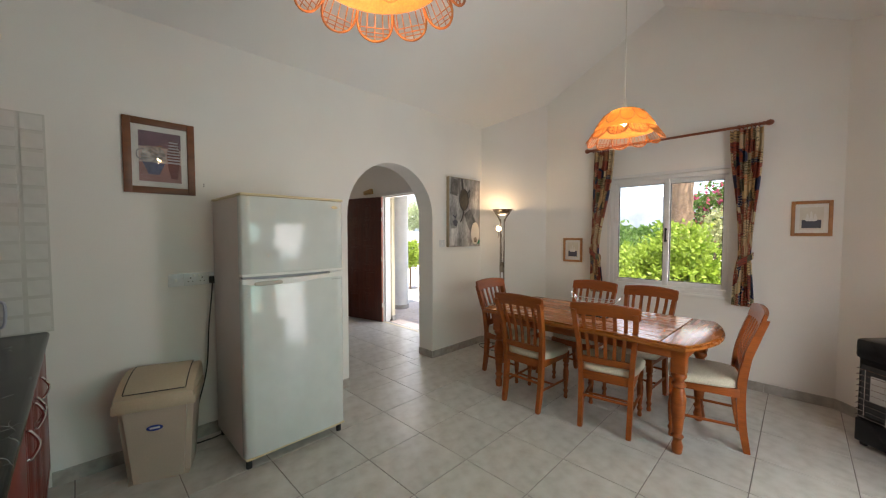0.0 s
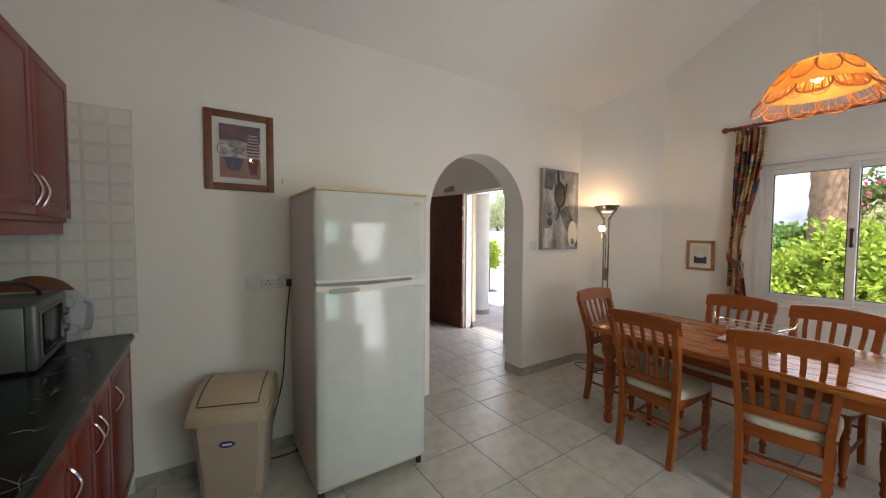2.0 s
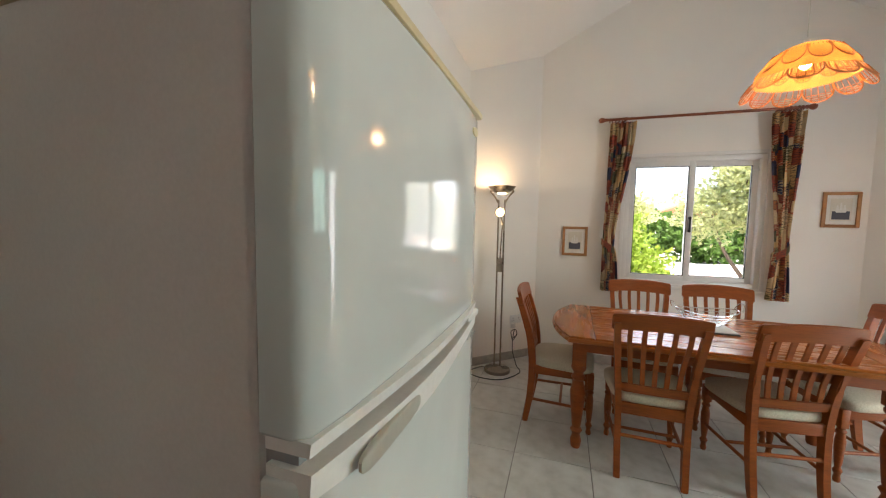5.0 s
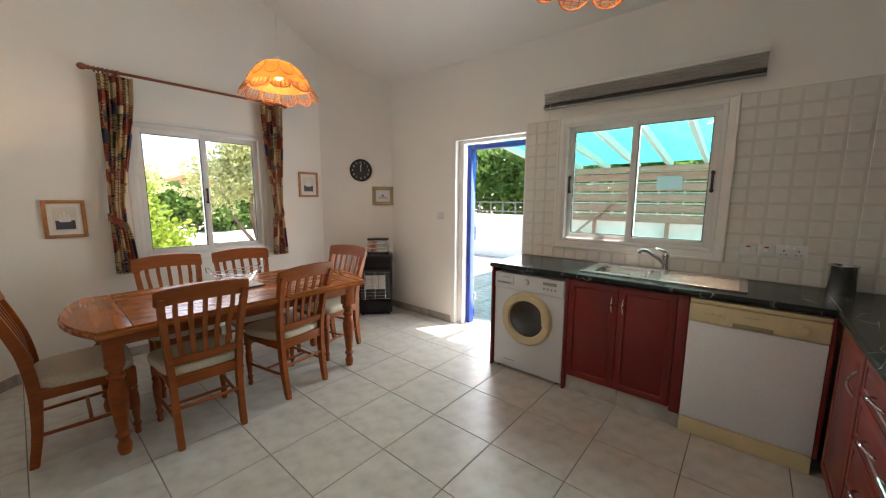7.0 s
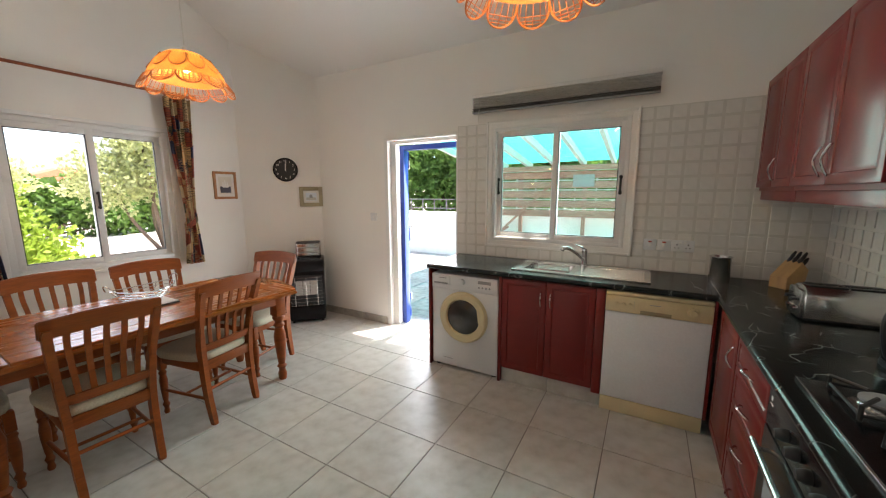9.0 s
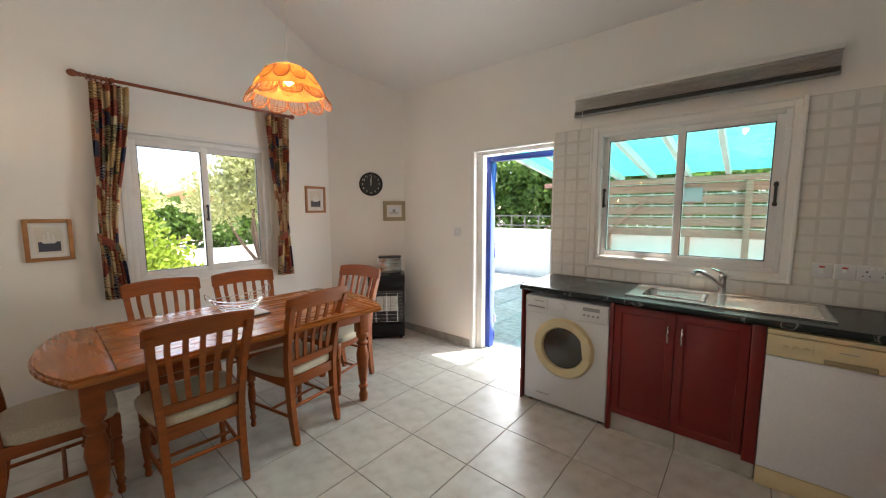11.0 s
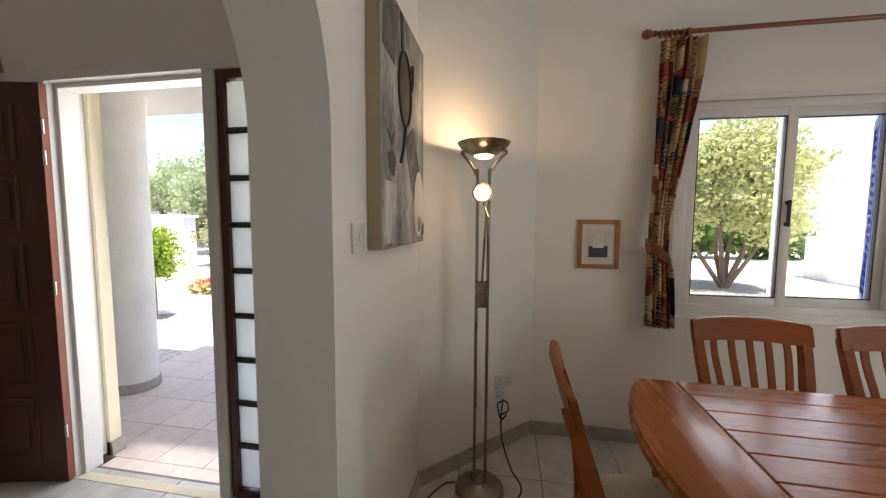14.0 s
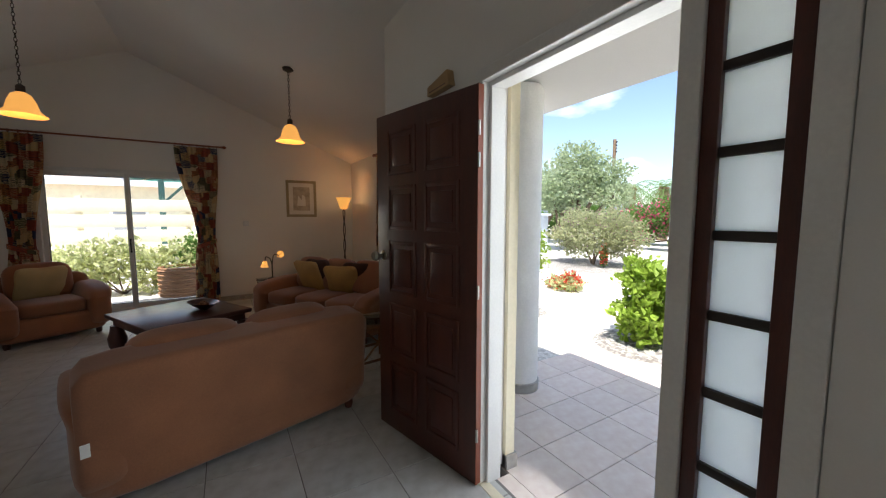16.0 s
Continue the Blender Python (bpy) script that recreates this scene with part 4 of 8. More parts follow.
cable = tube(mesh(), curve([(-3.30, 4.60, 0.32), (-3.31, 4.56, 0.22), (-3.30, 4.50, 0.12), (-3.25, 4.42, 0.012), (-3.20, 4.26, 0.006), (-3.33, 4.05, 0.006), (-3.52, 4.02, 0.006), (-3.66, 4.10, 0.006), (-3.60, 4.24, 0.006), (-3.54, 4.25, 0.02)], 8), 0.0045)
tube(cable, curve([(-3.31, 4.56, 0.24), (-3.27, 4.54, 0.28), (-3.28, 4.55, 0.33), (-3.33, 4.57, 0.30), (-3.31, 4.55, 0.22), (-3.28, 4.53, 0.26)], 6), 0.0045)
tagged(part("lamp_cable", cable, M_BLACKM), "coiled black lamp cable lying on the floor tiles", "cable")
point_light("uplight", (-3.412, 4.243, 1.748), 1.5, 0.02, (1, 0.72, 0.42))
point_light("reading_glow", (-3.412, 4.09, 1.49), 0.35, 0.03, (1, 0.75, 0.45))

# ---- curtains ----


def curtain(name, m, w_top, w_pin, w_bot, h, zpin, shift_pin, label, folds=6):
    """A tied-back printed curtain: local x across, z up from its hem, y towards the room."""
    c = thing(name, label, "curtain", m, "patchwork curtains")
    bm = mesh()
    uv = bm.loops.layers.uv.new("UVMap")
    nx, nz = 56, 48
    rng = random.Random(name + str(w_top))
    ph = [rng.uniform(-0.5, 0.5) for _ in range(4)]
    grid, uvs = [], {}
    for j in range(nz + 1):
        z = h * j / nz
        if z > zpin:
            k = (z - zpin) / (h - zpin)
            k = k * k * (3 - 2 * k)
            w, off = w_pin + (w_top - w_pin) * k, shift_pin * (1 - k)
        else:
            k = 1 - z / zpin
            k = math.sqrt(k)
            w, off = w_pin + (w_bot - w_pin) * k, shift_pin * (1 - 0.35 * k)
        row = []
        for i in range(nx + 1):
            u = i / nx - 0.5
            amp = 0.022 * (0.7 + 0.5 * k if z > zpin else 0.8 + 0.5 * k)
            a = 2 * math.pi * folds * u
            y = amp * math.sin(a + ph[0]) + 0.007 * math.sin(2.3 * a + ph[1] + z * 2) + 0.012 * math.sin(3 * z + ph[2])
            v = bm.verts.new((u * w + off + 0.006 * math.sin(a * 1.7 + z * 5 + ph[3]), y, z))
            uvs[v] = (u * 0.62 + 0.31, z)
            row.append(v)
        grid.append(row)
    for a, b in zip(grid, grid[1:]):
        for i in range(nx):
            f = bm.faces.new((a[i], a[i + 1], b[i + 1], b[i]))
            for lp in f.loops:
                lp[uv].uv = uvs[lp.vert]
    part("cloth", bm, M_CURTAIN, c, "", 80)
    bm = mesh()
    uv = bm.loops.layers.uv.new("UVMap")
    n, rows = 28, []
    for i in range(n):
        q = 2 * math.pi * i / n
        x, y = shift_pin + (w_pin / 2 + 0.016) * math.cos(q), 0.050 * math.sin(q)
        dz = -0.05 * math.cos(q) * (1 if shift_pin <= 0 else -1)
        rows.append([bm.verts.new((x, y, zpin + dz + s)) for s in (-0.032, 0.032)])
    for i in range(n):
        f = bm.faces.new((rows[i][0], rows[(i + 1) % n][0], rows[(i + 1) % n][1], rows[i][1]))
        for lp, q in zip(f.loops, ((i, 0), (i + 1, 0), (i + 1, 1), (i, 1))):
            lp[uv].uv = (q[0] * 0.02, 3 + q[1] * 0.07)
    part("tieback", bm, M_CURTAIN, c, "", 80)
    return c


def curtain_rod(m, length, rings, label):
    """A turned pole with finials and rings; local x along it."""
    r = thing("curtain_rod", label, "curtain rod", m)
    part("pole", rod(mesh(), (0, 0, 0), (length, 0, 0), 0.0125, None, 16), M_ROD, r)
    for s, x in ((-1, 0), (1, length)):
        part("finial", lathe(mesh(), [(0.013, -0.01), (0.018, 0.0), (0.014, 0.012), (0.024, 0.03), (0.026, 0.045), (0.018, 0.062), (0.004, 0.07)], 16, (x, 0, 0), Matrix.Rotation(radians(90 * s), 4, "Y")), M_ROD, r)
    for x in rings:
        part("ring", tube(mesh(), [(x, 0.019 * math.cos(q), 0.019 * math.sin(q) - 0.006) for q in [2 * math.pi * i / 20 for i in range(20)]], 0.005, 6, True), M_ROD, r)
    for x in (0.17, length - 0.17):
        bm = mesh()
        rod(bm, (x, 0, 0), (x, -0.085, 0), 0.010)
        lathe(bm, [(0.017, -0.012), (0.019, 0), (0.017, 0.012)], 14, (x, 0, 0), Matrix.Rotation(radians(90), 4, "Y"))
        part("bracket", bm, M_ROD, r)
    return r


RZ = 2.427
RL = 1.53
curtain_rod(pose(-0.975, YN - 0.085, RZ, 0, 0, 180), RL, [0.03, 0.055, 0.08, 0.11, 0.14, 0.165, RL - 0.03, RL - 0.055, RL - 0.08, RL - 0.11, RL - 0.14, RL - 0.165], "turned brown wooden curtain pole with ball finials")
curtain("curtain", pose(-2.35, YN - 0.085, 0.77, 0, 0, 180), 0.225, 0.10, 0.155, 1.632, 0.44, 0.085, "patchwork print curtain tied back beside the window")
curtain("curtain", pose(-1.085, YN - 0.085, 0.785, 0, 0, 180), 0.235, 0.09, 0.16, 1.617, 0.42, -0.012, "patchwork print curtain tied back at the window")

# ---- pictures on the walls ----


def picture(name, m, w, h, fw, frame_mat, label, mount=0.05, depth=0.02):
    """A framed print; local x across, z up, y out of the wall."""
    p = thing(name, label, "picture", m)
    part("frame", bar_frame(mesh(), -w / 2, w / 2, -h / 2, h / 2, fw, 0.001, depth, 0.003), frame_mat, p)
    part("mount", box(mesh(), -w / 2 + fw, w / 2 - fw, 0.001, depth * 0.45, -h / 2 + fw, h / 2 - fw), M_MAT, p)
    return p, w / 2 - fw - mount, h / 2 - fw - mount, depth * 0.45


def slab(bm, x0, x1, z0, z1, y, t=0.0012):
    return box(bm, x0, x1, y, y + t, z0, z1)


def boat_print(p, a, b, y):
    part("print", slab(mesh(), -a, a, -b, b, y), M_PAPER, p)
    part("sea", slab(mesh(), -a * 0.82, a * 0.82, -b * 0.85, -b * 0.12, y + 0.0013), M_WATER, p)
    bm = mesh()
    for k, top in ((-0.32, 0.42), (0.02, 0.62), (0.34, 0.40)):
        prism(bm, [(a * (k - 0.15), -b * 0.02), (a * (k + 0.14), -b * 0.02), (a * (k + 0.07), b * top), (a * (k - 0.05), b * top)], "y", y + 0.0026, y + 0.0032)
    part("sails", bm, M_BLIND, p)
    part("hull", prism(mesh(), [(-a * 0.55, -b * 0.04), (-a * 0.42, -b * 0.24), (a * 0.45, -b * 0.24), (a * 0.62, b * 0.0)], "y", y + 0.0033, y + 0.0038), M_MAT, p)


p, a, b, y = picture("boat_picture", pose(-2.743, YN, 1.248, 0, 0, 180), 0.243, 0.298, 0.026, M_FRAME, "small oak-framed print of a sailing ship", 0.028)
boat_print(p, a, b, y)
p, a, b, y = picture("boat_picture", pose(-0.653, YN, 1.58, 0, 0, 180), 0.25, 0.298, 0.026, M_FRAME, "small oak-framed print of a sailing boat", 0.028)
boat_print(p, a, b, y)
SPL = math.degrees(math.atan2(4.20 - YN, XE + 0.47)) + 180
p, a, b, y = picture("seaside_picture", pose(0.067, 4.281, 1.45, 0, 0, SPL), 0.265, 0.235, 0.045, M_FRAME3, "pale green-framed seaside picture in the corner", 0.025)
part("print", slab(mesh(), -a, a, -b, b, y), M_TIN, p)
part("beach", slab(mesh(), -a * 0.9, a * 0.9, -b * 0.85, -b * 0.2, y + 0.0013), M_SHUTTER, p)
part("figure", prism(mesh(), [(-a * 0.3, -b * 0.3), (a * 0.35, -b * 0.3), (a * 0.3, b * 0.3), (0, b * 0.6), (-a * 0.2, b * 0.3)], "y", y + 0.0026, y + 0.0032), M_GREY, p)

jp, a, b, y = p, a, b, y = picture("jug_picture", pose(XW, 0.843, 1.951, 0, 0, -90), 0.375, 0.475, 0.042, M_FRAME2, "walnut-framed print of a painted jug and vase", 0.035)
part("print", slab(mesh(), -a, a, -b, b, y), mat("print_pink", (0.50, 0.41, 0.385), rough=0.7, var=0.2, scale=12), p)
part("plum_band", slab(mesh(), -a, a, b * 0.38, b, y + 0.0013), mat("print_plum", (0.19, 0.12, 0.15), rough=0.7, var=0.25, scale=20), p)
part("table_band", slab(mesh(), -a, a, -b, -b * 0.25, y + 0.0013), mat("print_rose", (0.33, 0.19, 0.18), rough=0.7, var=0.2, scale=14), p)


def vase_shape(profile, n=16):
    return [(r, z) for r, z in profile] + [(-r, z) for r, z in profile[::-1]]


jug = [(0.028, -0.115), (0.045, -0.07), (0.064, -0.02), (0.066, 0.01), (0.050, 0.045), (0.036, 0.055), (0.046, 0.066)]
part("jug", prism(mesh(), [(-0.035 + r, z) for r, z in vase_shape(jug)], "y", y + 0.0026, y + 0.0034), mat("print_jug", (0.36, 0.36, 0.35), rough=0.6, var=0.5, scale=25, grain=0.3, gscale=60), p)
part("jug_foot", prism(mesh(), [(-0.035 + r, z) for r, z in vase_shape(jug[:2] + [(0.058, -0.038)])], "y", y + 0.0035, y + 0.0040), mat("print_jug_blue", (0.10, 0.12, 0.20), rough=0.6, var=0.3, scale=30), p)
part("jug_handle", tube(mesh(), curve([(-0.09, y + 0.003, -0.03), (-0.118, y + 0.003, -0.01), (-0.116, y + 0.003, 0.03), (-0.085, y + 0.003, 0.045)], 5), 0.004, 6), mat("print_jug_handle", (0.34, 0.33, 0.33), rough=0.6, var=0.3), p)
tall = [(0.018, -0.135), (0.030, -0.06), (0.036, 0.02), (0.026, 0.085), (0.026, 0.115)]
part("vase", prism(mesh(), [(0.070 + r, z) for r, z in vase_shape(tall)], "y", y + 0.0026, y + 0.0034), mat("print_vase", (0.14, 0.055, 0.055), rough=0.6, var=0.2), p)
bm = mesh()
for k in range(8):
    zz = -0.035 + k * 0.019
    hw = 0.033 if zz < 0.03 else 0.033 - (zz - 0.03) * 0.13
    slab(bm, 0.070 - hw, 0.070 + hw, zz, zz + 0.010, y + 0.0035)
part("vase_stripes", bm, mat("print_stripe", (0.42, 0.42, 0.46), rough=0.6, var=0.2), p)
g = part("glass", slab(mesh(), -0.148, 0.148, -0.193, 0.193, y + 0.0046, 0.001), M_GLASS, p)
g.visible_shadow = False

cv = thing("canvas_print", "large grey canvas print of hanging kitchen strainers", "picture", pose(XW, 3.835, 1.711, 0, 0, -90) @ Matrix.Diagonal((0.905, 1.35, 0.98, 1)))
part("canvas", box(mesh(), -0.315, 0.315, 0.001, 0.036, -0.425, 0.425, 0.004), mat("canvas_grey", (0.29, 0.285, 0.28), rough=0.85, var=0.6, scale=5, grain=0.3, gscale=30, stretch=(2.2, 1, 0.7)), cv)
part("canvas_edge", bar_frame(mesh(), -0.318, 0.318, -0.428, 0.428, 0.003, 0.002, 0.0355, 0), mat("raw_canvas", (0.40, 0.31, 0.21), rough=0.9), cv)
YC = 0.0365
part("strainer_bowl", lathe(mesh(), [(0.088, 0), (0.08, 0.0012)], 28, (-0.03, YC, 0.16), Matrix.Rotation(radians(-90), 4, "X") @ Matrix.Diagonal((1, 1.5, 1, 1))), mat("print_strainer", (0.045, 0.038, 0.026), rough=0.6, var=0.6, scale=18), cv)
bm = mesh()
tube(bm, [(-0.03 + 0.09 * math.cos(q), YC + 0.002, 0.16 + 0.135 * math.sin(q)) for q in [2 * math.pi * i / 30 for i in range(30)]], 0.004, 4, True)
tube(bm, [(-0.03, YC + 0.002, 0.02), (-0.06, YC + 0.002, -0.06), (-0.10, YC + 0.002, -0.12)], 0.006, 4)
tube(bm, curve([(0.05, YC + 0.002, 0.24), (0.09, YC + 0.002, 0.29), (0.08, YC + 0.002, 0.20), (0.045, YC + 0.002, 0.17)], 5), 0.004, 4)
dim = mat("print_shadow_grey", (0.13, 0.128, 0.125), rough=0.85, var=0.5, scale=9, grain=0.25, gscale=40)
part("print_shade", prism(mesh(), [(-0.02, -0.02), (0.10, 0.05), (0.20, -0.08), (0.255, -0.16), (0.20, -0.26), (0.11, -0.24), (0.05, -0.16)], "y", YC - 0.0003, YC + 0.0006), dim, cv)
part("print_shade", prism(mesh(), [(-0.30, 0.22), (-0.16, 0.20), (-0.13, 0.40), (-0.28, 0.41)], "y", YC - 0.0003, YC + 0.0006), dim, cv)
part("print_panel", prism(mesh(), [(-0.30, -0.41), (-0.18, -0.41), (-0.15, -0.20), (-0.29, -0.20)], "y", YC - 0.0003, YC + 0.0006), mat("print_pale_grey", (0.50, 0.49, 0.48), rough=0.85, var=0.4, scale=14, stretch=(3, 1, 0.6)), cv)
part("strainer_rim", bm, mat("print_ink", (0.05, 0.05, 0.05), rough=0.7), cv)
part("strainer_handle", prism(mesh(), [(-0.075, 0.29), (-0.035, 0.29), (-0.05, 0.42), (-0.085, 0.42)], "y", YC, YC + 0.002), M_BLACKM, cv)
bm = mesh()
prism(bm, [(-0.26, -0.03), (-0.20, -0.08), (-0.16, -0.02), (-0.21, -0.05)], "y", YC, YC + 0.0012)
prism(bm, [(-0.25, -0.11), (-0.19, -0.09), (-0.15, -0.12), (-0.18, -0.18), (-0.23, -0.16)], "y", YC, YC + 0.0012)
part("ink_cups", bm, M_WATER, cv)
part("scoop", lathe(mesh(), [(0.10, 0), (0.098, 0.0012)], 28, (0.215, YC, -0.26), Matrix.Rotation(radians(-90), 4, "X") @ Matrix.Diagonal((0.9, 1.45, 1, 1))), M_PAPER, cv)
part("scoop_mark", lathe(mesh(), [(0.035, 0), (0.034, 0.001)], 20, (0.215, YC + 0.0014, -0.345), Matrix.Rotation(radians(-90), 4, "X")), M_NICKEL, cv)
part("sticker", slab(mesh(), 0.262, 0.314, -0.395, -0.345, YC), M_GREEN, cv)

for art in (jp, cv):
    for ob in art.children:
        ob.data.transform(Matrix.Diagonal((-1, 1, 1, 1)))
        ob.data.flip_normals()

# ---- clock ----
ck = thing("wall_clock", "round black wall clock with white numerals on the slanting wall", "clock", pose(-0.123, 4.471, 1.766, 0, 0, SPL) @ Matrix.Scale(0.92, 4))
TY = Matrix.Rotation(radians(-90), 4, "X")
part("case", lathe(mesh(), [(0.142, 0.001), (0.150, 0.012), (0.148, 0.026), (0.138, 0.030), (0.135, 0.022)], 48, (0, 0, 0), TY, caps=False), M_BLACK, ck)
part("dial", lathe(mesh(), [(0.001, 0.018), (0.137, 0.018)], 48, (0, 0, 0), TY, caps=False), M_BLACKM, ck)


def lettering(name, text, size, m, material, parent, depth=0.0006):
    cu = bpy.data.curves.new(name, "FONT")
    cu.body, cu.size, cu.extrude, cu.align_x, cu.align_y = text, size, depth, "CENTER", "CENTER"
    cu.resolution_u = 3
    tmp = bpy.data.objects.new(name, cu)
    scene.collection.objects.link(tmp)
    me = bpy.data.meshes.new_from_object(tmp.evaluated_get(bpy.context.evaluated_depsgraph_get()))
    bpy.data.objects.remove(tmp)
    me.materials.clear()
    me.materials.append(material)
    ob = new(name, me)
    ob.parent, ob.matrix_basis = parent, m
    return ob


FACE = Matrix.Rotation(radians(180), 4, "Z") @ Matrix.Rotation(radians(90), 4, "X")
for k in range(1, 13):
    q = 2 * math.pi * k / 12
    lettering("numeral", str(k), 0.038, Matrix.Translation((-0.108 * math.sin(q), 0.0195, 0.108 * math.cos(q))) @ FACE, M_WHITE, ck)
bm = mesh()
box(bm, -0.004, 0.004, 0.020, 0.0215, -0.02, 0.07)
part("hour_hand", bm, M_WHITE, ck)
bm = mesh()
prism(bm, [(-0.003, -0.02), (0.003, -0.02), (-0.006, 0.10), (-0.012, 0.10)], "y", 0.022, 0.0235)
part("minute_hand", bm, M_WHITE, ck)
part("hub", rod(mesh(), (0, 0.018, 0), (0, 0.026, 0), 0.007), M_WHITE, ck)

# ---- switches and sockets ----


def plate(name, m, w, h, kind, label, cat):
    s = thing(name, label, cat, m)
    part("plate", box(mesh(), -w / 2, w / 2, 0.0005, 0.009, -h / 2, h / 2, 0.003), M_APPL, s)
    n = {"single": 1, "double": 2, "switch": 0, "red": 0, "big": 0}[kind]
    for k in range(n):
        cx = (k - (n - 1) / 2) * 0.07
        bm = mesh()
        box(bm, cx - 0.004, cx + 0.004, 0.009, 0.0096, 0.005, 0.014)
        box(bm, cx - 0.016, cx - 0.008, 0.009, 0.0096, -0.017, -0.012)
        box(bm, cx + 0.008, cx + 0.016, 0.009, 0.0096, -0.017, -0.012)
        part("socket_holes", bm, M_BLACKM, s)
    for k in range(max(n, 1)):
        cx = (k - (max(n, 1) - 1) / 2) * 0.03
        part("rocker", box(mesh(), cx - 0.007, cx + 0.007, 0.009, 0.0135, 0.017 if n else -0.012, 0.034 if n else 0.012, 0.002), M_WHITE, s)
    if kind == "red":
        part("neon", box(mesh(), -0.012, 0.012, 0.009, 0.0115, 0.018, 0.028, 0.001), M_REDF, s)
    return s


WE = lambda y, z: pose(XE - 0.0088, y, z, 0, 0, 90)
WW = lambda y, z: pose(XW, y, z, 0, 0, -90)
plate("cooker_switch", WE(0.672, 1.10), 0.086, 0.086, "red", "white cooker switch with red neon on the tiles", "switch")
plate("fused_switch", WE(0.58, 1.10), 0.086, 0.086, "red", "white fused switch with red neon on the tiles", "switch")
plate("wall_socket", WE(0.463, 1.10), 0.146, 0.086, "double", "white double wall socket on the tiles", "socket")
plate("light_switch", pose(XE, 3.38, 1.23, 0, 0, 90), 0.086, 0.086, "switch", "white light switch beside the side door", "switch")
plate("fused_switch", WW(0.905, 1.135), 0.086, 0.086, "switch", "white fused switch beside the fridge", "switch")
plate("wall_socket", WW(1.022, 1.135), 0.146, 0.086, "double", "white double wall socket behind the fridge", "socket")
plate("wall_socket", WW(1.14, 1.135), 0.086, 0.086, "single", "white single wall socket holding a black plug", "socket")
plate("light_switch", WW(3.47, 1.335), 0.086, 0.086, "switch", "white light switch by the arch", "switch")
plate("light_switch", pose(-4.14, DY, 1.32, 0, 0, 180), 0.086, 0.086, "switch", "white square light switch beside the front door", "switch")
plate("wall_socket", pose(-3.30, 4.64, 0.42, 0, 0, 225), 0.146, 0.086, "double", "white double wall socket behind the floor lamp", "socket")
pl = thing("lamp_plug", "white lamp plug with black flex in the socket", "plug", pose(-3.315, 4.60, 0.36))
part("plug", box(mesh(), -0.022, 0.022, -0.03, 0.01, -0.025, 0.025, 0.006), M_APPL, pl)
fc = tube(mesh(), curve([(XW + 0.03, 1.115, 1.12), (XW + 0.05, 1.10, 1.0), (XW + 0.05, 1.08, 0.8), (XW + 0.05, 1.06, 0.5), (XW + 0.06, 1.00, 0.25), (XW + 0.08, 0.95, 0.03), (XW + 0.12, 1.05, 0.02), (XW + 0.1, 1.16, 0.02)], 8), 0.0045)
box(fc, XW + 0.0095, XW + 0.045, 1.095, 1.14, 1.10, 1.15, 0.006)
tagged(part("fridge_cable", fc, M_BLACKM), "black fridge flex and plug hanging down the wall", "cable")
bm = mesh()
for zz in (1.80, 1.785):
    rod(bm, (XW - 0.002, 1.083, zz), (XW + 0.0012, 1.083, zz), 0.004, None, 8)
tagged(part("screw_holes", bm, M_BLACKM), "two dark screw holes in the white wall", "wall mark")

# ---- fridge and bin ----
fr = thing("fridge_freezer", "tall off-white fridge freezer with yellowed top trim", "fridge", pose(XW + 0.03, 1.12, 0))
FD, FW, FH = 0.585, 0.67, 1.695
part("cabinet", box(mesh(), 0, FD - 0.012, 0.003, FW - 0.003, 0.045, FH - 0.016, 0.012), M_FRSIDE, fr, "pinkish grey painted side panels")
part("top_trim", box(mesh(), 0.0, FD + 0.055, 0, FW, FH - 0.0155, FH, 0.005), M_IVORY, fr, "yellowed plastic top edge")


def fridge_door(z0, z1, name):
    bm = mesh()
    prism(bm, [(FD - 0.008, 0.0), (FD + 0.028, 0.0), (FD + 0.044, 0.012), (FD + 0.050, 0.06), (FD + 0.054, 0.2), (FD + 0.056, 0.335), (FD + 0.054, 0.47), (FD + 0.050, 0.61), (FD + 0.044, 0.658), (FD + 0.028, 0.67), (FD - 0.008, 0.67)], "z", z0, z1, 0.006)
    return part(name, bm, M_FRIDGE, fr, "glossy off-white door", 50)


fd = fridge_door(1.205, FH - 0.017, "freezer_door")
rd = fridge_door(0.075, 1.165, "fridge_door")


def grip(name, z0, z1, sag, parent):
    """A moulded grip strip along a door's edge, dipping towards the hinge side."""
    bm = mesh()
    rows = []
    for i in range(17):
        k = i / 16
        y = 0.004 + 0.662 * k
        dip = sag * math.sin(math.pi * min(1, k * 1.3)) * (1 - k)
        x = FD + 0.035 + 0.022 * math.sin(math.pi * k)
        rows.append([bm.verts.new(v) for v in ((FD - 0.005, y, z0 - dip), (x + 0.012, y, z0 - dip), (x + 0.014, y, z1 - dip * 0.3), (FD - 0.005, y, z1 - dip * 0.3))])
    for a, b in zip(rows, rows[1:]):
        for j in range(4):
            bm.faces.new((a[j], a[(j + 1) % 4], b[(j + 1) % 4], b[j]))
    bm.faces.new(rows[0][::-1])
    bm.faces.new(rows[-1])
    part(name, bm, M_WHITE, parent, "white moulded grip strip", 50)


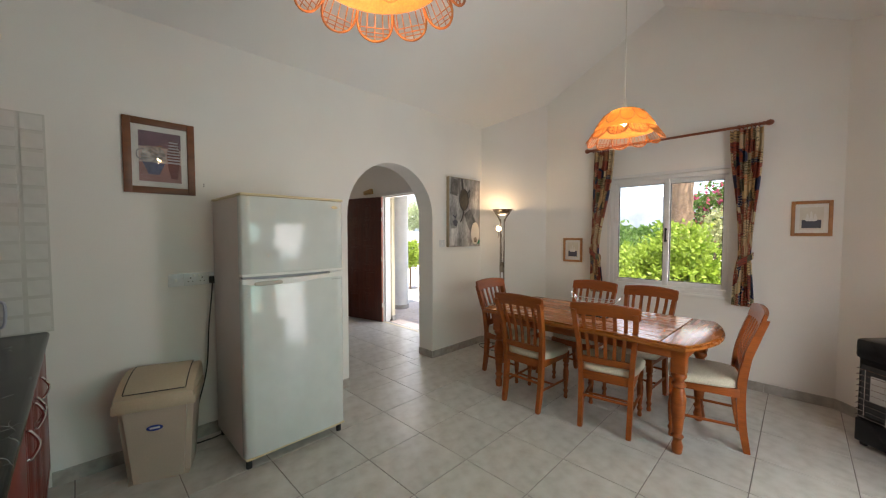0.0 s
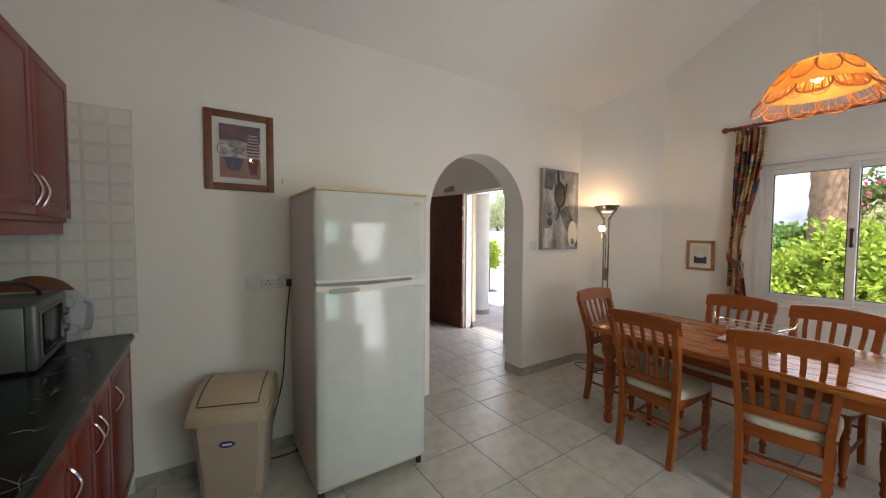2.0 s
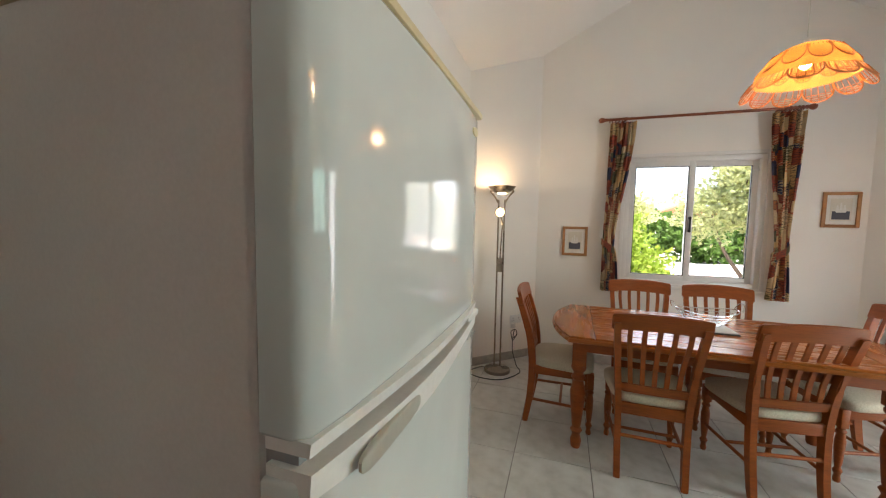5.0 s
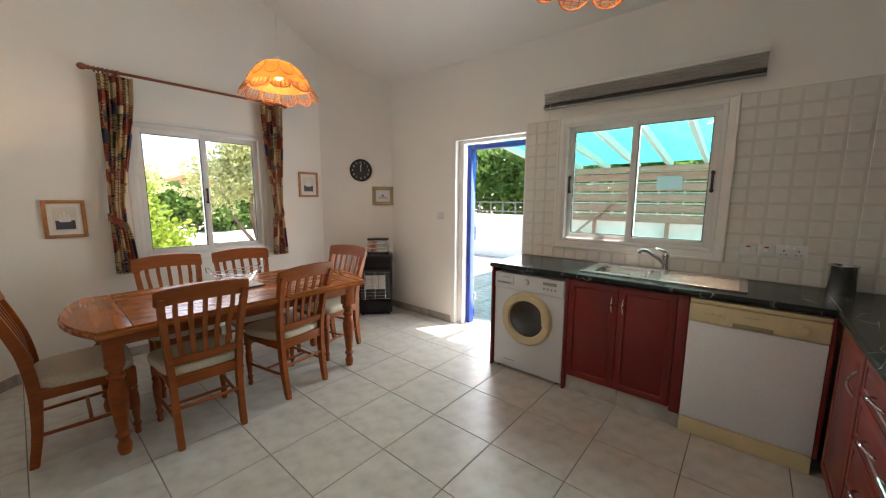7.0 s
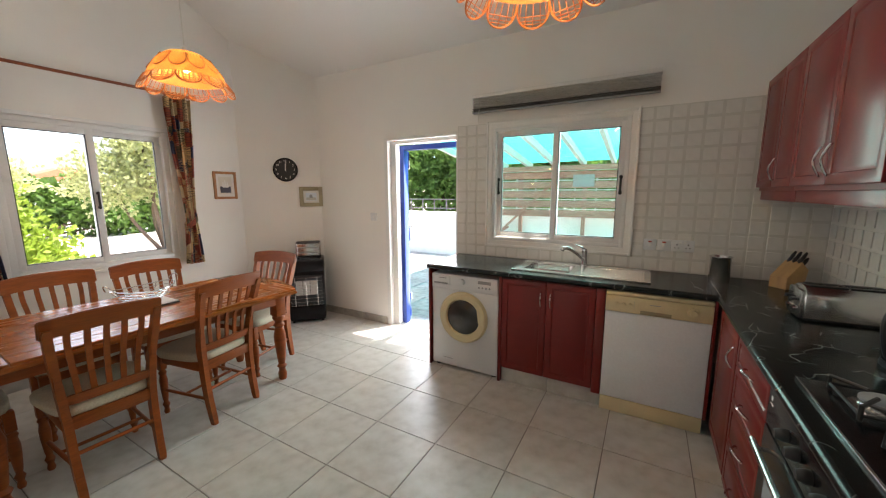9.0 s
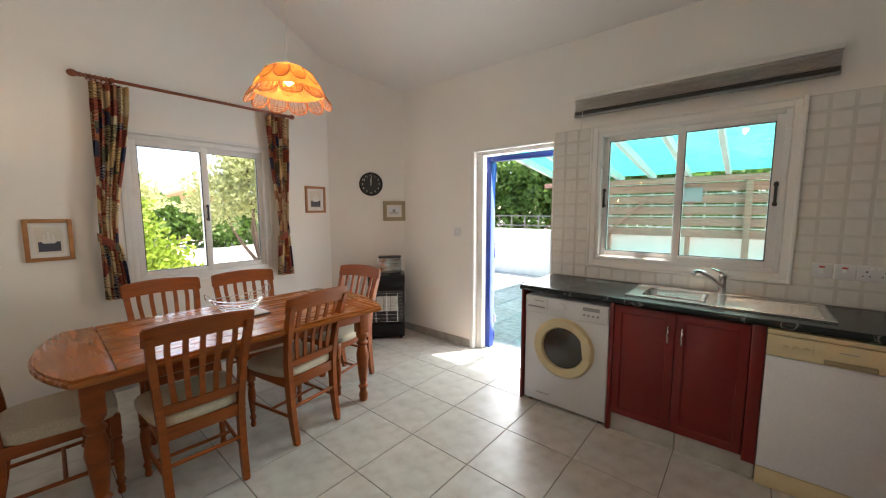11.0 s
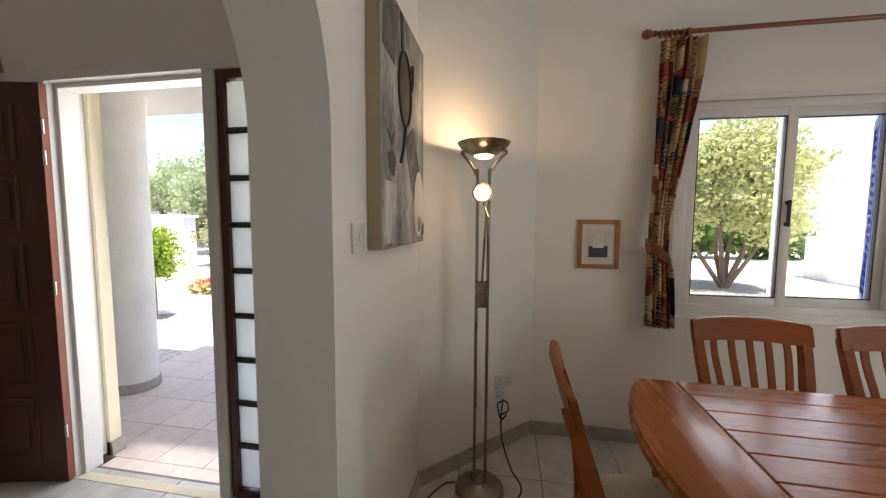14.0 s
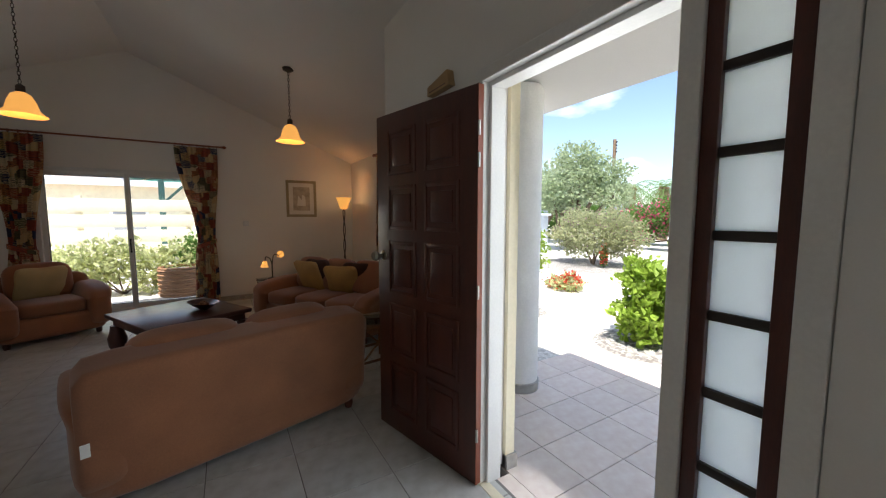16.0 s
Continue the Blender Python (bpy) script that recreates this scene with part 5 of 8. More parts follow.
grip("freezer_grip", 1.192, 1.207, 0.0, fd)
grip("fridge_grip", 1.148, 1.176, 0.028, rd)
# Raised block in a darker tone: paints the shade of the grip's hollow.
bm = mesh()
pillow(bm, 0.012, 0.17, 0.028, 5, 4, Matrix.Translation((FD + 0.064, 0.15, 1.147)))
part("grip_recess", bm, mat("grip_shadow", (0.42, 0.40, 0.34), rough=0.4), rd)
part("gasket", box(mesh(), FD - 0.012, FD + 0.028, 0.012, FW - 0.012, 1.155, 1.20), M_GREY, fr)
part("badge", lathe(mesh(), [(0.024, 0), (0.022, 0.003)], 24, (FD + 0.0505, 0.605, 1.635), Matrix.Rotation(radians(90), 4, "Y") @ Matrix.Diagonal((0.45, 1, 1, 1))), M_IVORY, fd, "small oval gilt badge")
part("hinge_cover", box(mesh(), FD + 0.01, FD + 0.058, 0.56, 0.66, 1.177, 1.191, 0.003), M_WHITE, fr)
bm = mesh()
for k in range(3):
    box(bm, FD + 0.0515, FD + 0.0525, 0.575 + k * 0.028, 0.595 + k * 0.028, 1.130, 1.134)
part("small_print", bm, M_GREY, rd)
for y in (0.03, FW - 0.03):
    part("foot", rod(mesh(), (FD + 0.005, y, 0), (FD + 0.005, y, 0.047), 0.018, None, 12), M_BLACKM, fr)
    part("foot", rod(mesh(), (0.05, y, 0), (0.05, y, 0.047), 0.018, None, 12), M_BLACKM, fr)
part("door_foot_trim", box(mesh(), FD - 0.008, FD + 0.05, 0.004, FW - 0.004, 0.064, 0.0748, 0.003), M_IVORY, fr)

bn = thing("swing_bin", "beige plastic swing-top kitchen bin", "bin", pose(-3.48, 0.78, 0, 0, 0, -20))
bm = mesh()
rows = []
for zz, a, b in ((0, 0.145, 0.115), (0.01, 0.15, 0.12), (0.44, 0.18, 0.152)):
    rows.append([bm.verts.new((b * sx, a * sy, zz)) for sx, sy in ((-1, -1), (1, -1), (1, 1), (-1, 1))])
for a, b in zip(rows, rows[1:]):
    for j in range(4):
        bm.faces.new((a[j], a[(j + 1) % 4], b[(j + 1) % 4], b[j]))
bm.faces.new(rows[0][::-1])
bm.faces.new(rows[-1])
bmesh.ops.bevel(bm, geom=[e for e in bm.edges if abs(e.verts[0].co.z - e.verts[1].co.z) > 0.02], offset=0.03, segments=4, affect="EDGES")
part("body", bm, M_BIN, bn)
bm = mesh()
box(bm, -0.168, 0.168, -0.197, 0.197, 0.44, 0.50, 0.012)
part("lid_rim", bm, M_BINLID, bn)
bm = mesh()
prism(bm, [(-0.165, 0.495), (0.165, 0.495), (0.158, 0.52), (0.10, 0.562), (0.02, 0.598), (-0.06, 0.615), (-0.12, 0.612), (-0.16, 0.585)], "y", -0.19, 0.19, 0.012)
lid = part("lid", bm, M_BINLID, bn, "domed beige lid")
bm = mesh()
prof = [(0.140, 0.545), (0.10, 0.572), (0.02, 0.607), (-0.06, 0.624), (-0.11, 0.624)]
prism(bm, prof + [(x, z - 0.009) for x, z in prof[::-1]], "y", -0.145, 0.145, 0.003)
part("flap", bm, M_BINLID, lid)
bm = mesh()
for s in (-1, 1):
    tube(bm, [(x, s * 0.148, z - 0.002) for x, z in prof], 0.0025, 4)
tube(bm, [(0.142, -0.147, 0.541), (0.142, 0.147, 0.541)], 0.0025, 4)
part("flap_gap", bm, M_BLACKM, lid)
part("badge", lathe(mesh(), [(0.04, 0), (0.038, 0.003)], 24, (0.1475, -0.005, 0.33), Matrix.Rotation(radians(86), 4, "Y") @ Matrix.Diagonal((0.42, 1, 1, 1))), M_LABELB, bn, "dark blue oval badge")
part("badge_bar", box(mesh(), 0.1485, 0.1515, -0.028, 0.020, 0.326, 0.336), M_WHITE, bn)

# ---- gas heater with an electric heater on it ----
HM = pose(-0.172, 4.161, 0, 0, 0, 137)
gh = thing("gas_heater", "black portable gas heater with wire guard in the corner", "heater", HM)
part("body", box(mesh(), -0.20, 0.20, -0.20, 0.13, 0.035, 0.70, 0.02), M_BLACK, gh)
part("hood", box(mesh(), -0.205, 0.205, -0.205, 0.155, 0.60, 0.74, 0.025), M_BLACK, gh)
part("burner_recess", box(mesh(), -0.175, 0.175, 0.1305, 0.136, 0.22, 0.56, 0.002), M_BLACKM, gh)
for k in range(3):
    part("ceramic_panel", box(mesh(), -0.115 + k * 0.078, -0.041 + k * 0.078, 0.1365, 0.146, 0.33, 0.50, 0.003), M_MESH, gh)
gd = mesh()
for k in range(9):
    tube(gd, [(-0.18, 0.137, 0.22 + k * 0.04), (-0.17, 0.175, 0.22 + k * 0.04), (0.17, 0.175, 0.22 + k * 0.04), (0.18, 0.137, 0.22 + k * 0.04)], 0.0022, 5)
for x in (-0.12, 0, 0.12):
    rod(gd, (x, 0.176, 0.215), (x, 0.176, 0.545), 0.0025, None, 6)
part("wire_guard", gd, M_STEEL, gh)
part("base_plinth", box(mesh(), -0.195, 0.195, -0.19, 0.145, 0.03, 0.19, 0.012), M_BLACK, gh)
for sx in (-0.16, 0.16):
    for sy in (-0.16, 0.11):
        part("castor", rod(mesh(), (sx - 0.012, sy, 0.018), (sx + 0.012, sy, 0.018), 0.018, None, 14), M_BLACKM, gh)
eh = thing("electric_heater", "small silver and black electric bar heater on the gas heater", "heater", HM @ pose(-0.035, -0.06, 0.7405) @ Matrix.Diagonal((1, 1, 0.74, 1)))
part("back_shell", box(mesh(), -0.125, 0.125, -0.06, 0.03, 0.018, 0.245, 0.012), M_STEEL, eh)
part("top_cap", box(mesh(), -0.135, 0.135, -0.065, 0.05, 0.225, 0.255, 0.012), M_BLACKM, eh)
part("reflector", box(mesh(), -0.115, 0.115, 0.031, 0.034, 0.03, 0.215), M_CHROME, eh)
for k in range(2):
    part("element", rod(mesh(), (-0.11, 0.048, 0.085 + k * 0.075), (0.11, 0.048, 0.085 + k * 0.075), 0.008), M_MESH, eh)
bm = mesh()
for k in range(8):
    rod(bm, (-0.12, 0.064, 0.04 + k * 0.024), (0.12, 0.064, 0.04 + k * 0.024), 0.0022, None, 6)
for x in (-0.12, 0.12):
    rod(bm, (x, 0.062, 0.03), (x, 0.062, 0.22), 0.003, None, 6)
part("wire_guard", bm, M_CHROME, eh)
for s in (-1, 1):
    part("side_cap", box(mesh(), s * 0.128 - 0.008, s * 0.128 + 0.008, -0.06, 0.06, 0.01, 0.24, 0.004), M_STEEL, eh)
    part("foot", box(mesh(), s * 0.11 - 0.015, s * 0.11 + 0.015, -0.08, 0.08, 0, 0.018, 0.004), M_BLACKM, eh)

# ---- kitchen units ----
ESOUTH = lambda x: pose(x, 0.28, 0)
EEAST = lambda y: pose(-0.425, y, 0, 0, 0, 90)


def panel_door(name, x0, x1, z0, z1, parent, y=0.0, material=None, rim=0.055):
    """A lacquered slab with a moulded field; front towards local y."""
    bm = mesh()
    box(bm, x0 + 0.0015, x1 - 0.0015, y, y + 0.018, z0 + 0.0015, z1 - 0.0015, 0.003)
    front = max(bm.faces, key=lambda f: f.calc_center_median().y + (f.calc_area() > 0.005))
    r = min(rim, (x1 - x0) * 0.22, (z1 - z0) * 0.22)
    f = [front]
    for th, d in ((r, 0.0), (0.006, -0.005), (0.008, 0.0), (0.014, 0.005)):
        bmesh.ops.inset_region(bm, faces=f, thickness=th, depth=d)
    return part(name, bm, material or M_RED, parent, "", 40)


def bow_handle(parent, x, z, y, vertical=True, size=0.05):
    pts = [(0, 0, -size), (0, 0.012, -size * 0.9), (0, 0.030, 0), (0, 0.012, size * 0.9), (0, 0, size)]
    pts = [Vector((x, y, z)) + (Vector((p[0], p[1], p[2])) if vertical else Vector((p[2], p[1], -0.012 + 0.5 * p[1]))) for p in pts]
    return part("handle", tube(mesh(), curve(pts, 5), 0.0055, 8), M_CHROME, parent, "chrome bow handle")


def base_unit(m, w, doors, label, depth=0.55, drawers=0, name="base_cabinet"):
    c = thing(name, label, "cabinet", m, "red kitchen units")
    part("carcass", box(mesh(), 0.002, w - 0.002, -depth, -0.001, 0.12, 0.858), M_RED, c)
    if drawers:
        hs = [0.145, 0.175, 0.20, 0.21][:drawers]
        z = 0.852
        for hgt in hs:
            d = panel_door("drawer_front", 0, w, z - hgt, z, c, 0.0, None, 0.035)
            bow_handle(d, w / 2, z - hgt / 2, 0.018, False)
            z -= hgt + 0.002
    for a, b, side in doors:
        d = panel_door("door", a, b, 0.125, 0.852, c)
        bow_handle(d, b - 0.035 if side > 0 else a + 0.035, 0.72, 0.018)
    return c


base_unit(ESOUTH(-0.98), 0.53, [(0.005, 0.44, -1)], "red lacquered corner base cabinet with one door")
base_unit(ESOUTH(-1.48), 0.49, [], "red lacquered drawer unit with four chrome handles", drawers=4, name="drawer_unit")
base_unit(ESOUTH(-2.63), 0.54, [(0, 0.54, -1)], "red lacquered base cabinet with one moulded door")
base_unit(ESOUTH(-3.21), 0.575, [(0, 0.29, 1), (0.29, 0.575, -1)], "red lacquered base cabinet with two moulded doors")
base_unit(ESOUTH(XW + 0.005), 0.51, [(0, 0.505, 1)], "red lacquered end base cabinet beside the wall")
base_unit(EEAST(0.965), 0.67, [(0.0, 0.335, 1), (0.335, 0.67, -1)], "red lacquered sink cabinet with two moulded doors", name="sink_cabinet")
bm = mesh()
box(bm, -0.443, -0.02, 0.907, 0.963, 0.10, 0.858, 0.002)
tagged(part("end_panel", bm, M_RED), "narrow red lacquered filler panel beside the dishwasher", "panel")
bm = mesh()
box(bm, -0.443, -0.02, 2.279, 2.297, 0.0, 0.858, 0.002)
tagged(part("end_panel", bm, M_RED), "red lacquered end panel beside the washing machine", "panel")
bm = mesh()
box(bm, -0.443, -0.02, 1.638, 1.66, 0.0, 0.858, 0.002)
tagged(part("end_panel", bm, M_RED), "red lacquered divider panel beside the washing machine", "panel")
bm = mesh()
box(bm, -0.445, -0.02, 0.2995, 0.3165, 0.10, 0.858, 0.002)
tagged(part("end_panel", bm, M_RED), "slim red lacquered filler panel in the corner beside the dishwasher", "panel")
pk = thing("plinth_east", "pale stone tile plinth under the sink cabinet", "plinth", None, "", "structure")
for a, b in ((0.907, 1.27), (1.275, 1.636)):
    part("plinth_tile", box(mesh(), -0.412, -0.40, a, b, 0.001, 0.115, 0.002), M_TILE, pk)
pk = thing("plinth_south", "pale stone tile plinth under the long counter", "plinth", None, "", "structure")
for k in range(8):
    part("plinth_tile", box(mesh(), XW + 0.003 + k * 0.402, XW + 0.4 + k * 0.402, 0.238, 0.25, 0.001, 0.115, 0.002), M_TILE, pk)

# worktops
bm = mesh()
SX0, SX1, SY0, SY1 = -0.285, 0.005, 1.17, 1.53
for x0, x1, y0, y1 in ((-0.455, SX0, 0.304, 2.302), (SX1, XE - 0.001, 0.304, 2.302), (SX0, SX1, 0.304, SY0), (SX0, SX1, SY1, 2.302)):
    box(bm, x0, x1, y0, y1, 0.861, 0.90)
wt = thing("worktop", "black marble-effect worktop with a steel sink let in", "worktop")
part("slab", bm, M_BLACKTOP, wt)
part("rounded_edge", rod(mesh(), (-0.454, 0.304, 0.8805), (-0.454, 2.298, 0.8805), 0.0195, None, 16), M_BLACKTOP, wt)
bm = mesh()
box(bm, XW + 0.001, XE - 0.001, YS + 0.001, 0.298, 0.861, 0.90)
wt = thing("worktop", "long black marble-effect worktop with pale veins", "worktop")
part("slab", bm, M_BLACKTOP, wt)
part("rounded_edge", rod(mesh(), (XW + 0.001, 0.298, 0.8805), (-0.46, 0.298, 0.8805), 0.0195, None, 16), M_BLACKTOP, wt)
part("joint_strip", box(mesh(), -0.47, XE - 0.002, 0.2985, 0.3035, 0.862, 0.9012, 0.001), M_STEEL, wt)

sk = thing("kitchen_sink", "brushed steel inset sink with ribbed drainer", "sink", pose(0, 0, 0.9005))
bm = mesh()
for x0, x1, y0, y1 in ((-0.345, SX0 + 0.01, 0.65, 1.60), (SX1 - 0.01, 0.075, 0.65, 1.60), (SX0 + 0.01, SX1 - 0.01, 0.65, SY0 + 0.01), (SX0 + 0.01, SX1 - 0.01, SY1 - 0.01, 1.60)):
    box(bm, x0, x1, y0, y1, 0, 0.005)
part("rim", bm, M_STEEL, sk)
bm = mesh()
rings = []
for inset, zz, r in ((0.0105, 0.005, 0.05), (0.016, -0.02, 0.05), (0.022, -0.12, 0.05), (0.05, -0.155, 0.06)):
    x0, x1, y0, y1 = SX0 + inset, SX1 - inset, SY0 + inset, SY1 - inset
    ring = []
    for cx, cy, q0 in ((x1 - r, y1 - r, 0), (x0 + r, y1 - r, 90), (x0 + r, y0 + r, 180), (x1 - r, y0 + r, 270)):
        ring += [bm.verts.new((cx + r * math.cos(radians(q0 + 15 * i)), cy + r * math.sin(radians(q0 + 15 * i)), zz)) for i in range(7)]
    rings.append(ring)
for a, b in zip(rings, rings[1:]):
    for i in range(28):
        bm.faces.new((a[i], a[(i + 1) % 28], b[(i + 1) % 28], b[i]))
bm.faces.new(rings[-1])
part("basin", bm, M_STEEL, sk, "", 60)
bm = mesh()
for k in range(11):
    rod(bm, (-0.29 + k * 0.03, 0.69, 0.004), (-0.27 + k * 0.027, 1.09, 0.004), 0.005, 0.004, 8)
part("drainer_ribs", bm, M_STEEL, sk)
bm = mesh()
tube(bm, [(-0.343, 0.652, 0.006), (0.073, 0.652, 0.006), (0.073, 1.598, 0.006), (-0.343, 1.598, 0.006)], 0.004, 6, True)
part("raised_edge", bm, M_STEEL, sk)
part("waste", lathe(mesh(), [(0.035, -0.154), (0.03, -0.151)], 20, (-0.14, 1.35, 0)), M_CHROME, sk)
part("overflow", lathe(mesh(), [(0.014, 0), (0.011, 0.004)], 14, (-0.02, 1.35, -0.05), Matrix.Rotation(radians(-90), 4, "Y")), M_BLACKM, sk)
tp = thing("mixer_tap", "chrome single-lever mixer tap behind the sink", "tap", pose(0.03, 1.12, 0.9055))
part("tap_body", lathe(mesh(), [(0.026, 0), (0.026, 0.008), (0.022, 0.012), (0.022, 0.11), (0.024, 0.115), (0.02, 0.14)], 20), M_CHROME, tp)
part("spout", tube(mesh(), curve([(-0.015, 0.005, 0.055), (-0.06, 0.05, 0.11), (-0.11, 0.10, 0.150), (-0.145, 0.135, 0.155), (-0.155, 0.145, 0.14)], 6), [0.014] * 20 + [0.015] * 5, 12), M_CHROME, tp)
part("lever", tube(mesh(), curve([(0, 0, 0.135), (-0.02, 0.02, 0.155), (-0.055, 0.06, 0.175)], 5), [0.012, 0.011, 0.010, 0.009, 0.008, 0.007, 0.007, 0.006, 0.006, 0.005, 0.005], 10), M_CHROME, tp)

# washing machine
wm = thing("washing_machine", "white front-loading washing machine with cream door ring", "washing machine", pose(-0.428, 1.668, 0, 0, 0, 90))
WWD = 0.60
part("body", box(mesh(), 0, WWD, -0.50, 0, 0.02, 0.825, 0.008), M_APPL, wm)
part("control_panel", box(mesh(), 0.004, WWD - 0.004, 0.0005, 0.012, 0.70, 0.822, 0.006), M_APPL, wm)
part("drawer", box(mesh(), 0.42, WWD - 0.012, 0.0125, 0.018, 0.735, 0.812, 0.005), M_APPL, wm)
part("drawer_grip", box(mesh(), 0.44, 0.57, 0.0185, 0.021, 0.742, 0.754, 0.004), M_GREY, wm)
part("dial", lathe(mesh(), [(0.026, 0), (0.024, 0.018), (0.02, 0.02)], 24, (0.31, 0.0125, 0.775), TY), M_APPL, wm)
for k in range(4):
    part("button", lathe(mesh(), [(0.008, 0), (0.007, 0.004)], 12, (0.07 + k * 0.03, 0.0125, 0.745), TY), M_GREY, wm)
part("display", box(mesh(), 0.06, 0.17, 0.0125, 0.0135, 0.775, 0.80), M_GREY, wm)
part("logo_bar", box(mesh(), 0.45, 0.52, 0.0185, 0.0192, 0.79, 0.796), M_GREY, wm)
ring = part("door_ring", lathe(mesh(), [(0.215, 0.0), (0.215, 0.02), (0.20, 0.035), (0.155, 0.03), (0.145, 0.012)], 48, (0.30, 0.001, 0.475), TY, caps=False), M_IVORY, wm, "yellowed cream plastic door ring", 50)
part("door_glass", lathe(mesh(), [(0.001, 0.036), (0.05, 0.034), (0.10, 0.026), (0.135, 0.014), (0.150, 0.010)], 40, (0.30, 0.001, 0.475), TY, caps=False), mat("smoked_glass", (0.035, 0.033, 0.032), rough=0.08, spec=0.8, var=0.3, bump=0), ring, "dark bulging porthole glass", 80)
part("porthole_seal", lathe(mesh(), [(0.148, 0.01), (0.152, 0.02), (0.157, 0.012)], 40, (0.30, 0.001, 0.475), TY, caps=False), M_GREY, ring)
part("door_grip", prism(mesh(), [(0.105, 0.44), (0.155, 0.45), (0.16, 0.50), (0.17, 0.57), (0.125, 0.60), (0.092, 0.52)], "y", 0.02, 0.042, 0.006), M_IVORY, ring)
part("kick_flap", box(mesh(), 0.40, 0.50, 0.0005, 0.003, 0.085, 0.09), M_GREY, wm)
for x in (0.04, WWD - 0.04):
    for y in (-0.04, -0.46):
        part("foot", rod(mesh(), (x, y, 0), (x, y, 0.022), 0.02, None, 12), M_BLACKM, wm)

# dishwasher
dw = thing("dishwasher", "white dishwasher with yellowed cream control panel", "dishwasher", pose(-0.442, 0.318, 0, 0, 0, 90))
DW = 0.585
part("body", box(mesh(), 0.004, DW - 0.004, -0.50, -0.02, 0.03, 0.84, 0.004), M_APPL, dw)
part("door_panel", box(mesh(), 0, DW, -0.0195, 0.006, 0.105, 0.715, 0.006), M_APPL, dw, "plain white door panel")
part("control_panel", box(mesh(), 0, DW, -0.0195, 0.014, 0.717, 0.825, 0.006), M_IVORY, dw, "yellowed cream control panel")
part("top", box(mesh(), 0.0, DW, -0.50, 0.010, 0.828, 0.853, 0.005), M_IVORY, dw)
part("kickboard", box(mesh(), 0, DW, -0.0195, 0.0, 0.0, 0.10, 0.004), M_IVORY, dw)
part("handle_recess", box(mesh(), 0.21, 0.38, 0.0145, 0.0165, 0.722, 0.745, 0.003), M_FRAME3, dw)
for k in range(3):
    part("button", lathe(mesh(), [(0.012, 0), (0.010, 0.008)], 16, (0.44 + k * 0.038, 0.0145, 0.772), TY), M_IVORY, dw)
part("dial", lathe(mesh(), [(0.032, 0), (0.030, 0.008), (0.02, 0.010), (0.018, 0.02)], 24, (0.10, 0.0145, 0.772), TY), M_IVORY, dw)
bm = mesh()
box(bm, 0.27, 0.33, 0.0145, 0.0152, 0.786, 0.79)
for k in range(4):
    box(bm, 0.415, 0.419, 0.0145, 0.0152, 0.755 + k * 0.012, 0.759 + k * 0.012)
part("printing", bm, M_GREY, dw)

# oven and hob
ov = thing("built_in_oven", "black glass built-in oven with steel bar handle", "oven", ESOUTH(-2.085))
part("body", box(mesh(), 0.003, 0.60, -0.55, -0.001, 0.12, 0.858), M_BLACKM, ov)
part("control_panel", box(mesh(), 0.003, 0.60, 0.0, 0.02, 0.72, 0.855, 0.004), M_BLACK, ov)
for k in range(4):
    part("knob", lathe(mesh(), [(0.019, 0), (0.019, 0.012), (0.014, 0.028), (0.012, 0.03)], 16, (0.13 + k * 0.09, 0.0205, 0.79), TY), M_BLACKM, ov)
od = part("oven_door", box(mesh(), 0.003, 0.60, 0.0, 0.022, 0.17, 0.715, 0.004), M_BLACK, ov)
part("oven_window", box(mesh(), 0.08, 0.52, 0.0222, 0.024, 0.25, 0.58, 0.001), M_GREY, od)
bm = mesh()
rod(bm, (0.04, 0.058, 0.665), (0.56, 0.058, 0.665), 0.010)
rod(bm, (0.09, 0.022, 0.665), (0.09, 0.058, 0.665), 0.007)
rod(bm, (0.51, 0.022, 0.665), (0.51, 0.058, 0.665), 0.007)
part("handle", bm, M_STEEL, od, "brushed steel bar handle")
part("mark_bars", box(box(mesh(), 0.545, 0.575, 0.0203, 0.0208, 0.80, 0.806), 0.555, 0.57, 0.0203, 0.0208, 0.815, 0.83), M_WHITE, ov)
part("plinth", box(mesh(), 0.003, 0.60, -0.045, -0.032, 0.0, 0.118), M_BLACKM, ov)
hb = thing("gas_hob", "black glass gas hob with cast pan supports", "hob", pose(-1.80, 0.0, 0.9005))
part("glass_plate", box(mesh(), -0.29, 0.29, -0.245, 0.245, 0, 0.008, 0.003), M_BLACK, hb)
part("steel_edge", box(mesh(), -0.29, 0.29, 0.246, 0.252, 0, 0.009, 0.001), M_STEEL, hb)
